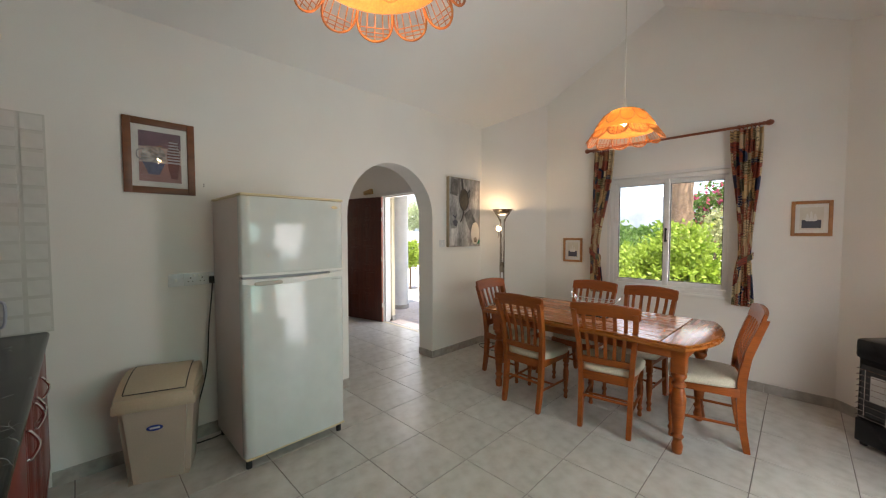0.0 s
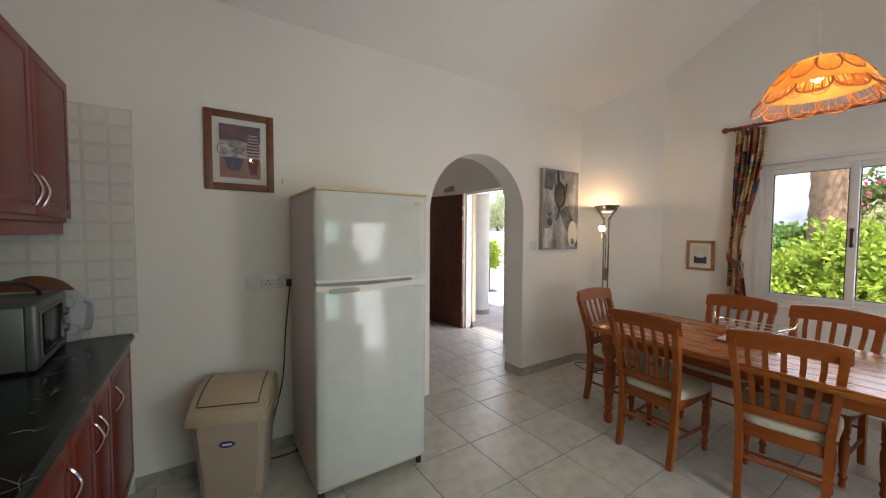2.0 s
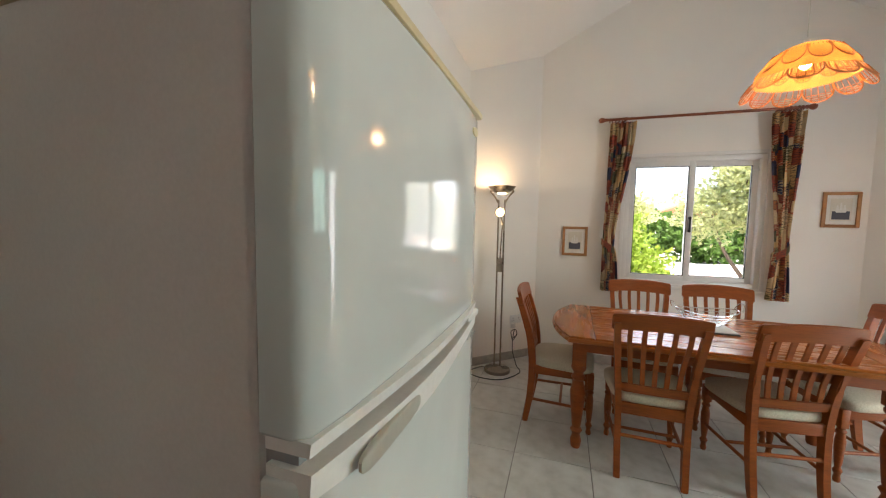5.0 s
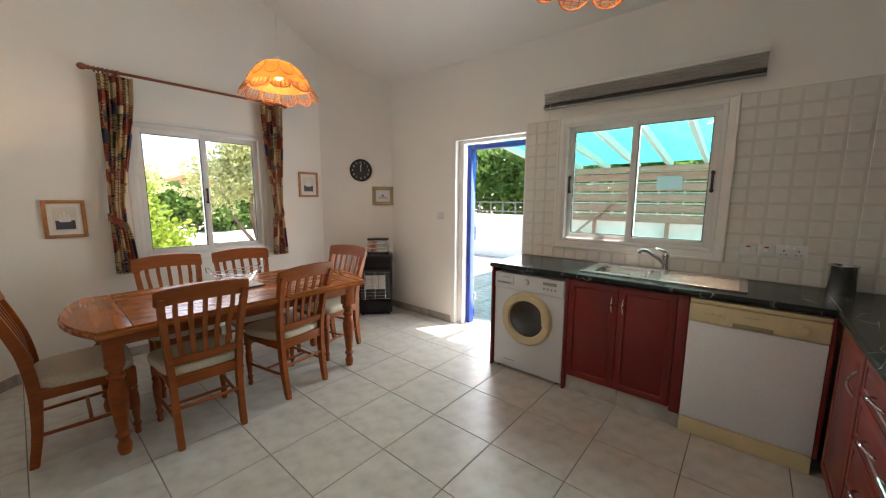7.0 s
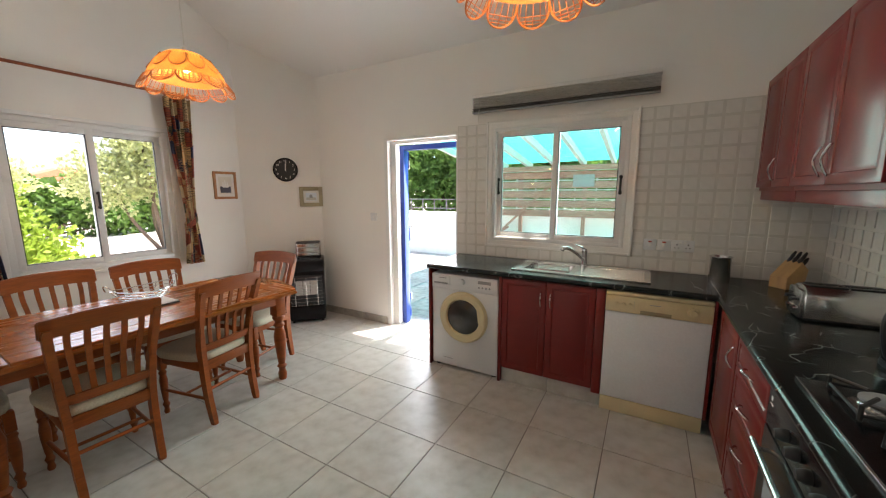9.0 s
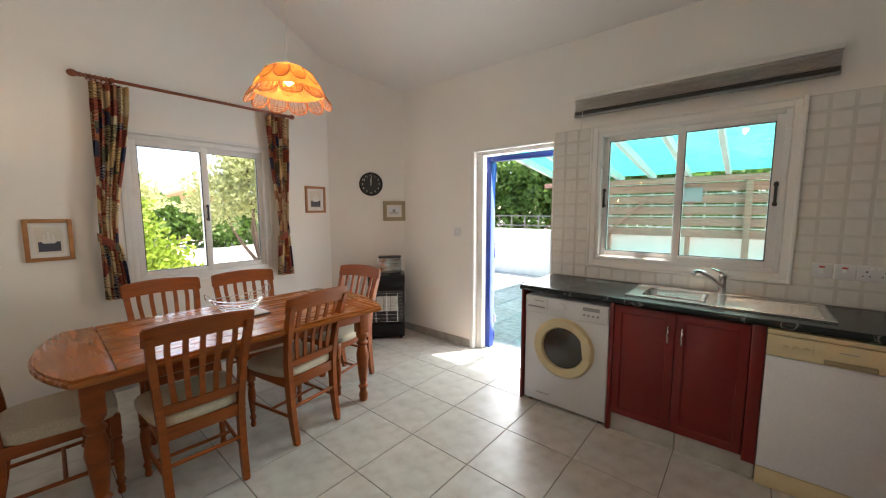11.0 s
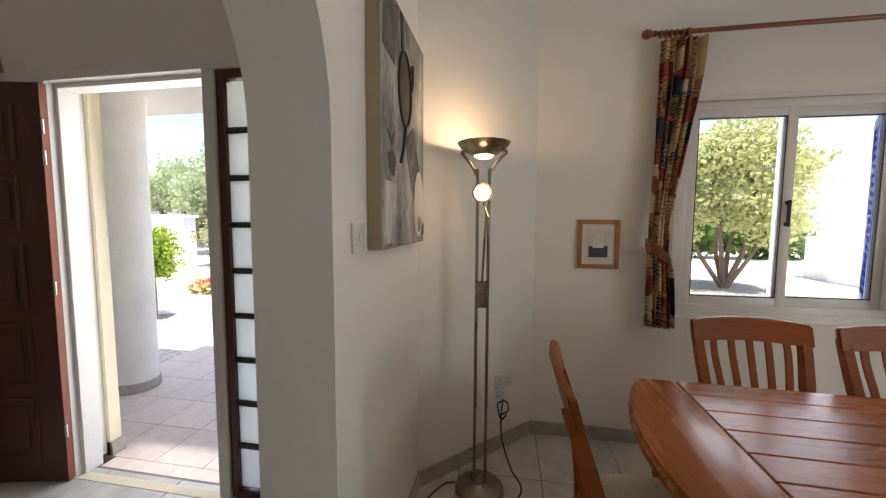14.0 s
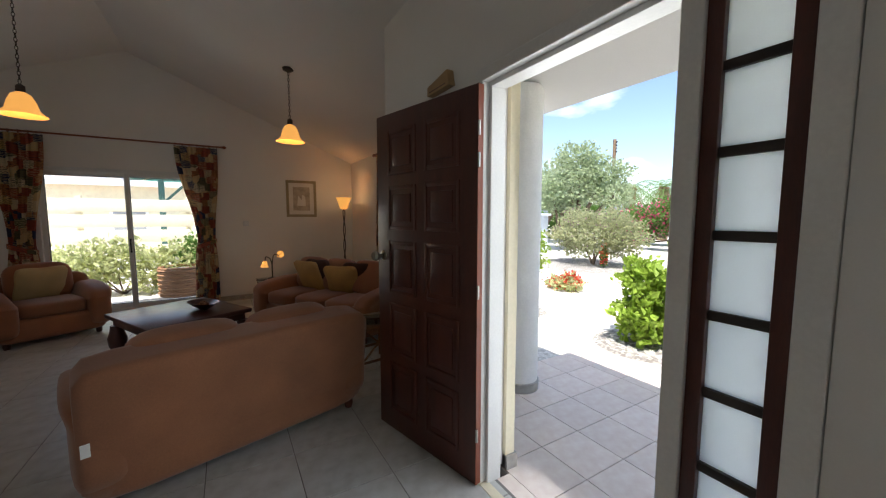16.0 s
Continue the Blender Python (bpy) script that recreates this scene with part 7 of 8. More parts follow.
palm((-3.3, 13.2, G), 5.6, 0.30, 7, "stout palm with shaggy trunk and dry stalks")


def tree(at, h, blobs, count, size, leaf, label, seed, r=0.09, name="tree"):
    t = thing(name, label, "tree", pose(*at))
    limbs(t, (0, 0, -0.02), [(b[0], b[1], b[2]) for b in blobs], r, M_BARK, "trunk", seed)
    leaves("crown", blobs, count, size, leaf, t, seed)
    return t


tree((1.5, 11.4, G), 4, [(0, 0, 2.2, 1.1, 1.0, 0.8), (0.9, 0.2, 2.6, 0.9, 0.9, 0.7), (-0.9, 0.2, 1.9, 0.8, 0.8, 0.7), (0.2, 0, 3.2, 0.9, 0.8, 0.6), (0.6, -0.4, 1.5, 0.7, 0.6, 0.45), (-0.4, -0.3, 2.9, 0.7, 0.7, 0.5)], 15000, 0.10, M_BOTTLE, "yellow-green garden tree with open crown", 8, 0.06)
tree((-1.9, 14.0, G), 4, [(0, 0, 1.7, 1.0, 0.8, 0.7), (1.0, 0.2, 2.0, 0.9, 0.8, 0.6), (0.3, 0, 2.6, 0.7, 0.7, 0.5)], 5000, 0.12, M_BOTTLE, "pale green garden tree farther off", 9)
for k, (x, y, rr) in enumerate(((1.5, 11.4, 1.25), (-2.15, 7.2, 0.8), (-8.33, 6.86, 0.38), (-11.42, 12.7, 1.9), (-6.45, 7.05, 0.6))):
    bm = mesh()
    lathe(bm, [(rr, 0), (rr * 0.9, 0.03), (rr * 0.5, 0.035)], 24, (x, y, G - 0.005))
    tagged(part("gravel_bed", bm, M_MULCH), "round bed of dark gravel round a plant", "gravel", "gravel beds", "stuff")
bush((0.2, 19.0, G), [(k * 1.6 - 7, 0.3 * (k % 2), 0.8 + 0.25 * (k % 3), 1.2, 0.9, 0.9) for k in range(10)], 14000, 0.26, M_LEAF, "long dark green boundary hedge", 10, 0.05, "hedge")
bm = mesh()
rng = random.Random(5)
for k in range(60):
    x = -420 + k * 14
    h0, h1 = (22 + 9 * math.sin(k * 0.35) + 4 * math.sin(k * 1.1), 22 + 9 * math.sin((k + 1) * 0.35) + 4 * math.sin((k + 1) * 1.1))
    prism(bm, [(x, -1), (x + 14, -1), (x + 14, h1), (x, h0)], "y", 360, 372)
setting("backdrop", bm, M_HILL, "hazy blue-green hills on the horizon", "backdrop")
for k, (x, y, w, h) in enumerate(((9, 62, 9, 4.5), (-6, 70, 11, 5.5), (24, 66, 10, 5))):
    hs = thing("house", "distant white village house with tiled roof", "house", pose(x, y, -1.6), "far houses")
    part("wall", box(mesh(), 0, w, 0, 7, -0.2, h), M_RENDER, hs)
    part("roof", prism(mesh(), [(-0.4, h), (w + 0.4, h), (w * 0.5, h + 1.8)], "y", -0.4, 7.4), M_ROOF, hs)
    for i in range(3):
        part("window", box(mesh(), w * (0.15 + 0.28 * i), w * (0.15 + 0.28 * i) + 1.1, -0.03, -0.002, h * 0.45, h * 0.45 + 1.2), M_GREY, hs)

# garden seen by the front door
tp1 = thing("topiary_tree", "small clipped lime-green lollipop tree in gravel", "tree", pose(-8.33, 6.86, G))
part("trunk", tube(mesh(), curve([(0, 0, -0.02), (0.01, 0.01, 0.35), (0, 0, 0.8)], 4), 0.028, 8), M_BARK, tp1)
leaves("crown", [(0, 0, 1.05, 0.33, 0.33, 0.32), (0.05, 0, 0.85, 0.28, 0.28, 0.2)], 3600, 0.06, M_LEAFY, tp1, 21)
bush((-11.42, 12.7, G), [(0, 0, 1.05, 1.25, 1.1, 0.72), (-0.8, 0.1, 0.95, 0.75, 0.7, 0.58), (0.85, 0.1, 0.9, 0.75, 0.7, 0.55)], 9000, 0.085, M_GREYLEAF, "round clipped mauve-grey shrub on bare stems", 22, 0.04, "bush", (thin("petal_mauve", (0.32, 0.16, 0.24), 0.3), 900, 0.05))
bush((-6.48, 7.05, G), [(0, 0, 0.35, 0.34, 0.32, 0.3), (0.25, 0.15, 0.6, 0.36, 0.3, 0.3), (-0.12, 0.1, 0.74, 0.26, 0.25, 0.26)], 3000, 0.10, M_LEAFY, "bright green oleander-like shrub on the gravel", 23)
bush((-9.24, 8.9, G), [(0, 0, 0.12, 0.42, 0.36, 0.14), (0.1, 0, 0.2, 0.2, 0.2, 0.14)], 700, 0.10, M_BOTTLE, "low sprawling plant with red flowers", 24, 0.008, "bush", (M_REDF, 330, 0.07))
bush((-10.7, 12.2, G), [(0, 0, 0.35, 0.12, 0.12, 0.28)], 160, 0.09, M_LEAF, "small red spiky flower by the shrub", 25, 0.01, "bush", (M_REDF, 160, 0.08))
bush((-12.2, 19.5, G), [(k * 0.9 - 2, 0.2 * (k % 2), 1.1 + 0.35 * (k % 3), 0.85, 0.8, 0.75) for k in range(6)], 6000, 0.13, M_LEAF, "pink-flowering bougainvillea hedge in the far garden", 26, 0.04, "bush", (M_PINK, 1800, 0.13))
bush((-8.4, 13.2, G), [(0, 0, 0.8, 0.75, 0.7, 0.6), (0.5, 0.2, 1.2, 0.6, 0.6, 0.5)], 4200, 0.11, M_LEAFY, "green shrub with yellow and red blossom", 27, 0.03, "bush", (mat("petal_yellow", (0.7, 0.5, 0.04), rough=0.6), 260, 0.08))
bush((-7.2, 13.8, G), [(0, 0, 0.9, 0.9, 0.8, 0.8), (0.3, 0.4, 1.8, 0.8, 0.7, 0.6)], 4200, 0.12, M_LEAFD, "dark green shrub behind the gravel", 28)
tree((-15.2, 16.2, G), 5, [(0, 0, 3.0, 1.5, 1.4, 1.0), (-1.3, 0.3, 2.6, 1.1, 1.0, 0.8), (1.2, 0.4, 3.2, 1.1, 1.0, 0.8), (0.2, 0, 4.0, 1.1, 1.0, 0.7), (1.9, 0.2, 2.4, 0.8, 0.8, 0.6), (-0.6, -0.5, 2.2, 0.9, 0.8, 0.6)], 13000, 0.13, M_OLIVE, "silvery olive tree with forked trunk", 29, 0.16)
tree((-20.5, 19.5, G), 6, [(0, 0, 3.4, 2.0, 1.8, 1.3), (2.2, 0.2, 3.0, 1.6, 1.5, 1.1), (-2.0, 0.2, 2.8, 1.6, 1.5, 1.1)], 9000, 0.18, M_OLIVE, "far silvery olive tree behind the shed", 30, 0.2)
palm((-17.0, 27.0, G), 3.4, 0.28, 31, "fan palm behind the garden", 22, 1.8)
palm((-14.6, 29.0, G), 3.0, 0.26, 32, "distant fan palm in the garden", 20, 1.7)
palm((-19.8, 28.0, G), 3.6, 0.28, 33, "tall palm beside the pole", 22, 1.9)
palm((-6.4, 11.6, G), 4.1, 0.22, 34, "palm with fronds hanging over the garden", 20, 1.5)
pole = thing("utility_pole", "weathered wooden utility pole with insulators", "pole", pose(-20.2, 26.4, G))
part("mast", rod(mesh(), (0, 0, 0), (0, 0, 6.9), 0.15, 0.11, 14), M_PALMBARK, pole)
for k in range(4):
    part("insulator", lathe(mesh(), [(0.04, 0), (0.06, 0.06), (0.03, 0.12)], 10, (0.15, 0, 6.0 + k * 0.22)), M_BLACKM, pole)
shed = thing("garden_shed", "small white metal shed with flat roof", "shed", pose(-15.4, 13.4, G, 0, 0, 30))
part("wall", box(mesh(), -0.9, 0.9, -0.7, 0.7, 0.0, 1.55), M_TIN, shed)
part("roof", box(mesh(), -1.0, 1.0, -0.8, 0.8, 1.551, 1.65, 0.01), M_TIN, shed)
part("door", box(mesh(), 0.1, 0.75, -0.72, -0.701, 0.05, 1.5, 0.004), M_WHITE, shed)
bm = mesh()
for k in range(5):
    box(bm, -13.9 - 0.0 * k, -12.9, 14.4 + k * 0.3, 14.7 + k * 0.3, -0.1, 0.06 + k * 0.17)
setting("garden_steps", bm, M_RENDER, "pale garden steps beside the shed", "steps")
bush((-16.5, 22.5, G), [(k * 1.7 - 6, 0.2 * (k % 2), 0.9 + 0.3 * (k % 3), 1.2, 1.0, 0.9) for k in range(10)], 9000, 0.30, M_LEAF, "dark green hedge across the garden", 35, 0.05, "hedge")

# hedge behind the patio wall
bush((6.4, 6.2, G), [(0.1 * (k % 2), k * 0.9 - 3.2, 1.3 + 0.5 * (k % 3), 0.7, 0.8, 0.9) for k in range(9)] + [(0.2, k * 1.1 - 3, 2.6, 0.7, 0.8, 0.6) for k in range(7)], 20000, 0.17, M_LEAF, "tall dark green hedge behind the patio wall", 40, 0.05, "hedge")
bush((6.6, 0.8, G), [(0.1 * (k % 2), k * 1.0 - 3.2, 1.2 + 0.5 * (k % 3), 0.7, 0.8, 0.9) for k in range(6)] + [(0.2, k * 1.3 - 3, 2.3, 0.6, 0.8, 0.4) for k in range(5)], 9000, 0.19, M_LEAF, "green hedge behind the board fence", 41, 0.05, "hedge")

# garden seen by the sliding door
bush((-13.3, 1.05, G), [(0.1 * (k % 2), k * 0.45 - 0.9, 0.45 + 0.12 * (k % 3), 0.4, 0.42, 0.42) for k in range(5)], 5000, 0.09, M_BOTTLE, "leafy hedge bush with white blossom by the patio", 44, 0.02, "bush", (M_MAT, 90, 0.10))
bush((-13.5, 3.0, G), [(0.1 * (k % 2), k * 0.4 - 0.7, 0.6 + 0.2 * (k % 2), 0.4, 0.42, 0.52) for k in range(5)], 5000, 0.10, M_LEAF, "dark glossy green hedge bush", 45, 0.02)
wk = thing("wicker_planter", "round brown wicker planter on the gravel", "planter", pose(-12.75, 2.05, G))
bm = mesh()
for k in range(13):
    tube(bm, [((0.36 + 0.015 * (k % 2)) * math.cos(q), (0.36 + 0.015 * (k % 2)) * math.sin(q), 0.02 + k * 0.043) for q in [2 * math.pi * i / 28 for i in range(28)]], 0.024, 6, True)
part("weave", bm, M_WICK, wk)
part("soil", lathe(mesh(), [(0.35, 0.0), (0.35, 0.5)], 24), M_MULCH, wk)
bf = thing("board_fence", "cream horizontal board garden fence", "fence", pose(-15.2, -6, G))
for k in range(4):
    part("board", box(mesh(), -0.03, 0.03, 0, 16, 0.55 + k * 0.36, 0.84 + k * 0.36, 0.006), M_CREAM, bf)
for k in range(9):
    part("post", box(mesh(), -0.12, -0.031, k * 2.0 - 0.05, k * 2.0 + 0.05, 0, 2.0), M_CREAM, bf)
nh = thing("neighbour_house", "cream neighbouring bungalow with terracotta roof", "house", pose(-23.0, -4.5, G - 0.3))
part("wall", box(mesh(), -6, 0, 0, 8.6, 0, 3.3), M_CREAM, nh)
part("wing_wall", box(mesh(), -6, -3.2, 8.601, 13, 0, 2.9), M_RENDER, nh)
part("fascia", box(mesh(), 0.35, 0.45, -0.5, 9.1, 3.0, 3.4, 0.01), M_WHITE, nh)
rf = part("roof", prism(mesh(), [(-6.4, 3.3), (0.45, 3.3), (0.45, 3.42), (-3.0, 5.0), (-6.4, 3.42)], "y", -0.6, 9.2), M_ROOF, nh)
bm = mesh()
for k in range(44):
    rod(bm, (0.52, -0.5 + k * 0.22, 3.44), (-2.9, -0.5 + k * 0.22, 5.02), 0.09, None, 8)
part("roof_tiles", bm, M_ROOF, rf)
wnd = part("window", box(mesh(), 0.002, 0.05, 3.4, 4.6, 1.2, 2.4), M_WHITE, nh)
part("pane", box(mesh(), 0.051, 0.055, 3.5, 4.5, 1.3, 2.3), M_GREY, wnd)
part("door", box(mesh(), -3.199, -3.15, 9.6, 10.6, 0.1, 2.3), M_ROD, nh)
gp = thing("green_pergola", "dark green timber pergola with shade roof", "pergola", pose(-18.0, 0.9, G))
MGP = mat("pergola_green", (0.05, 0.12, 0.10), rough=0.6)
for y in (0.2, 3.4):
    part("post", box(mesh(), -0.08, 0.08, y, y + 0.14, 0, 2.6), MGP, gp)
    part("brace", tube(mesh(), [(0, y + 0.07, 1.9), (0, y + 0.75 * (1 if y < 1 else -1), 2.6)], 0.05, 4), MGP, gp)
part("beam", box(mesh(), -0.09, 0.09, -0.5, 4.2, 2.601, 2.78), MGP, gp)
part("shade_roof", box(mesh(), -2.6, 0.3, -0.4, 4.1, 2.781, 2.80), M_SHADE, gp)

# ---- front door ----
bm = mesh()
for x0, x1 in ((D0 - 0.058, D0), (D1, DS0), (DS1, DS1 + 0.063)):
    box(bm, x0, x1, DY - 0.012, DY + 0.12, 0, DH, 0.004)
box(bm, D0 - 0.058, DS1 + 0.063, DY - 0.012, DY + 0.12, DH, DH + 0.058, 0.004)
box(bm, D0 + 0.0005, D0 + 0.022, DY + 0.03, DY + 0.118, 0.0, DH - 0.022, 0.002)
box(bm, D0 + 0.0005, D1 - 0.0005, DY + 0.03, DY + 0.118, DH - 0.022, DH - 0.0005, 0.002)
setting("door_frame", bm, M_WHITE, "white painted frame of the front door and sidelight", "door frame")
bm = mesh()
box(bm, D0, DS0, DY - 0.01, DY + 0.045, -0.06, 0.0025, 0.002)
setting("door_sill", bm, M_CREAM, "worn cream threshold of the front door", "threshold")
sl = thing("sidelight", "tall mahogany sidelight with nine frosted panes", "window", pose(DS0, DY + 0.02, 0.02), "", "structure")
SWD = DS1 - DS0
part("stile_frame", bar_frame(mesh(), 0.001, SWD - 0.001, 0, DH - 0.022, 0.040, -0.02, 0.025, 0.003), M_DARK, sl)
pz0, pz1 = 0.052, DH - 0.074
ph = (pz1 - pz0) / 9
for k in range(9):
    part("pane", box(mesh(), 0.040, SWD - 0.040, 0.0, 0.005, pz0 + k * ph + (0.011 if k else 0), pz0 + (k + 1) * ph - (0.011 if k < 8 else 0)), M_FROST, sl).visible_shadow = False
    if k:
        part("glazing_bar", box(mesh(), 0.0395, SWD - 0.0395, -0.012, 0.015, pz0 + k * ph - 0.013, pz0 + k * ph + 0.013, 0.002), M_IRON, sl)
DANG = math.degrees(math.atan2(3.73 - 3.93, -6.41 + 5.56))
dl = thing("door_2", "dark mahogany ten-panel front door standing open inwards", "door", pose(D0 + 0.004, DY - 0.018, 0, 0, 0, DANG), "", "structure")
LW = 0.865
part("stiles", box(mesh(), 0.004, LW, -0.020, 0.020, 0.008, 2.045, 0.003), M_DARK, dl)
part("hinge_edge", box(mesh(), 0.0, 0.0038, -0.020, 0.020, 0.008, 2.045), M_DARKEDGE, dl, "reddish raw edge of the leaf")
for side in (-1, 1):
    rows = [(0.14, 0.47), (0.53, 0.86), (0.93, 1.26), (1.33, 1.60), (1.67, 1.94)]
    for z0, z1 in rows:
        for x0, x1 in ((0.12, 0.395), (0.47, 0.745)):
            bm = mesh()
            bar_frame(bm, x0, x1, z0, z1, 0.022, side * 0.0205, side * 0.026, 0.002)
            box(bm, x0 + 0.05, x1 - 0.05, side * 0.0205, side * 0.0245, z0 + 0.05, z1 - 0.05, 0.004)
            part("panel", bm, M_DARK, dl)
    part("knob", lathe(mesh(), [(0.034, 0), (0.03, 0.006), (0.012, 0.012), (0.012, 0.04), (0.028, 0.05), (0.033, 0.065), (0.024, 0.08)], 20, (LW - 0.06, side * 0.0205, 1.16), Matrix.Rotation(radians(-90 * side), 4, "X")), M_NICKEL, dl, "dark antique brass knob")
bm = mesh()
for zz in (0.25, 1.0, 1.65, 1.80):
    rod(bm, (-0.006, 0.021, zz), (-0.006, 0.021, zz + 0.07), 0.007)
part("hinges", bm, M_STEEL, dl)
dc = thing("door_chime", "small wooden wedge-shaped door chime box above the door", "door chime", pose(-5.93, DY - 0.001, 2.115, 0, 0, 180))
part("case", prism(mesh(), [(-0.12, 0), (0.12, 0), (0.12, 0.05), (-0.10, 0.085)], "y", 0.0, 0.045, 0.004), mat("chime_wood", (0.42, 0.26, 0.11), rough=0.5, stretch=(1, 4, 4)), dc)
part("grille", box(mesh(), -0.09, 0.09, 0.0455, 0.047, 0.012, 0.018), M_FRAME2, dc)

# ---- living room furniture ----


def sofa(m, w, seats, label, name="sofa", d=0.90, tall=0.0):
    """A suede sofa; local x across, front towards local y."""
    s = thing(name, label, "sofa" if seats > 1 else "armchair", m, "brown suede suite")
    hw = w / 2
    bm = mesh()
    pillow(bm, w - 0.10, d - 0.08, 0.26, 8, 9, Matrix.Translation((0, 0, 0.18)))
    part("base", bm, M_LEATHER, s, "", 60)
    bm = mesh()
    pillow(bm, w - 0.06 + tall * 0.2, 0.25 + tall * 0.3, 0.62 + tall, 9, 6 + 120 * tall, Matrix.Translation((0, -d / 2 + 0.15, 0.40 + tall * 0.32)) @ Matrix.Rotation(radians(9 - 40 * tall), 4, "X"))
    part("back", bm, M_LEATHER, s, "", 60)
    for k in (-1, 1):
        bm = mesh()
        pillow(bm, 0.24, d - 0.02, 0.50, 9, 5, Matrix.Translation((k * (hw - 0.12), 0.02, 0.34)))
        for v in bm.verts:
            if v.co.z > 0.45:
                v.co.x += k * 0.05 * (v.co.z - 0.45) / 0.15
                v.co.z -= 0.05 * max(0, v.co.y) / (d / 2)
        part("arm", bm, M_LEATHER, s, "", 60)
    sw = (w - 0.42) / seats
    for i in range(seats):
        x = -hw + 0.21 + sw * (i + 0.5)
        bm = mesh()
        pillow(bm, sw - 0.004, d - 0.30, 0.17, 8, 5, Matrix.Translation((x, 0.12, 0.375)))
        part("seat_cushion", bm, M_LEATHER, s, "", 60)
        bm = mesh()
        pillow(bm, sw - 0.004, 0.20, 0.44, 8, 4, Matrix.Translation((x, -d / 2 + 0.27, 0.64 - tall)) @ Matrix.Rotation(radians(14), 4, "X"))
        part("back_cushion", bm, M_LEATHER, s, "", 60)
    for sx in (-1, 1):
        for sy in (-1, 1):
            part("foot", lathe(mesh(), [(0.025, 0), (0.032, 0.03), (0.028, 0.062)], 14, (sx * (hw - 0.13), sy * (d / 2 - 0.12), 0)), M_DARK, s)
    return s


def cushion(at, rx, rz, material, label):
    bm = mesh()
    pillow(bm, 0.42, 0.17, 0.42, 10, 6)
    for v in bm.verts:
        k = max(abs(v.co.x), abs(v.co.z)) / 0.21
        v.co.y *= max(0.12, 1 - 0.75 * k ** 3)
        c = (abs(v.co.x) * abs(v.co.z)) / 0.0441
        v.co.x *= 1 + 0.10 * c
        v.co.z *= 1 + 0.10 * c
    ob = part("cushion", bm, material, None, "", 70)
    ob.matrix_basis = Matrix.Translation(at) @ pose(0, 0, 0, rx, 0, rz)
    return tagged(ob, label, "cushion", "loose cushions")


near_sofa = sofa(pose(-6.815, 2.86, 0, 0, 0, 105.6), 1.57, 2, "tan suede two-seater sofa with its high plain back to the arch", d=0.86, tall=0.05)
part("care_label", box(mesh(), -0.745, -0.712, -0.452, -0.447, 0.36, 0.42), M_WHITE, near_sofa, "small white cloth care label")
sofa(pose(-8.80, 3.96, 0, 0, 0, 212), 1.9, 3, "brown suede three-seater sofa with scatter cushions")
sofa(pose(-10.15, 0.95, 0, 0, 0, -62), 1.0, 1, "brown suede armchair beside the sliding door", "armchair")
cushion((-9.18, 3.78, 0.62), -22, 207, M_CUSH, "mustard gold scatter cushion on the sofa")
cushion((-9.155, 3.92, 0.63), -18, 207, M_CUSHD, "dark brown scatter cushion on the sofa")
cushion((-8.69, 4.09, 0.60), -28, 230, M_CUSH, "mustard gold scatter cushion leaning on the sofa")
cushion((-8.595, 4.30, 0.62), -18, 225, M_CUSHD, "dark brown scatter cushion leaning on the sofa")
cushion((-10.18, 0.92, 0.62), -24, -55, mat("cushion_pale", (0.55, 0.42, 0.20), rough=0.85, gscale=200, bump=0.3), "pale gold scatter cushion on the armchair")

tb = thing("coffee_table", "dark mahogany coffee table with bulbous legs", "table", pose(-8.62, 2.40, 0, 0, 0, 28))
part("top", box(mesh(), -0.50, 0.50, -0.46, 0.46, 0.405, 0.45, 0.012), M_DARK, tb)
part("apron", box(mesh(), -0.45, 0.45, -0.41, 0.41, 0.33, 0.404, 0.004), M_DARK, tb)
for sx in (-1, 1):
    for sy in (-1, 1):
        part("leg", lathe(mesh(), [(0.04, 0), (0.045, 0.02), (0.035, 0.05), (0.07, 0.12), (0.078, 0.2), (0.055, 0.28), (0.05, 0.33)], 20, (sx * 0.43, sy * 0.39, 0)), M_DARK, tb)
fb = thing("fruit_bowl", "dark shallow wooden bowl of potpourri on the coffee table", "bowl", pose(-8.57, 2.60, 0.4505, 0, 0, 28))
bm = mesh()
lathe(bm, [(0.06, 0), (0.07, 0.012), (0.13, 0.035), (0.20, 0.075), (0.205, 0.08), (0.19, 0.075), (0.12, 0.045), (0.05, 0.03)], 32)
for v in bm.verts:
    v.co.y *= 0.6
part("dish", bm, M_DARK, fb, "", 50)
bm = mesh()
rng = random.Random(4)
for k in range(26):
    q, r = rng.uniform(0, 6.28), rng.uniform(0, 0.12)
    m2 = Matrix.Translation((r * math.cos(q), 0.6 * r * math.sin(q), 0.052 + 0.22 * r ** 1.2 * 0.4)) @ Euler((rng.uniform(0, 3), rng.uniform(0, 3), 0)).to_matrix().to_4x4() @ Matrix.Diagonal((0.024, 0.016, 0.010, 1))
    bmesh.ops.create_icosphere(bm, subdivisions=1, radius=1, matrix=m2)
tagged(part("potpourri", bm, mat("potpourri", (0.30, 0.14, 0.07), rough=0.8, var=0.5, scale=20), fb), "", "", "", "stuff")


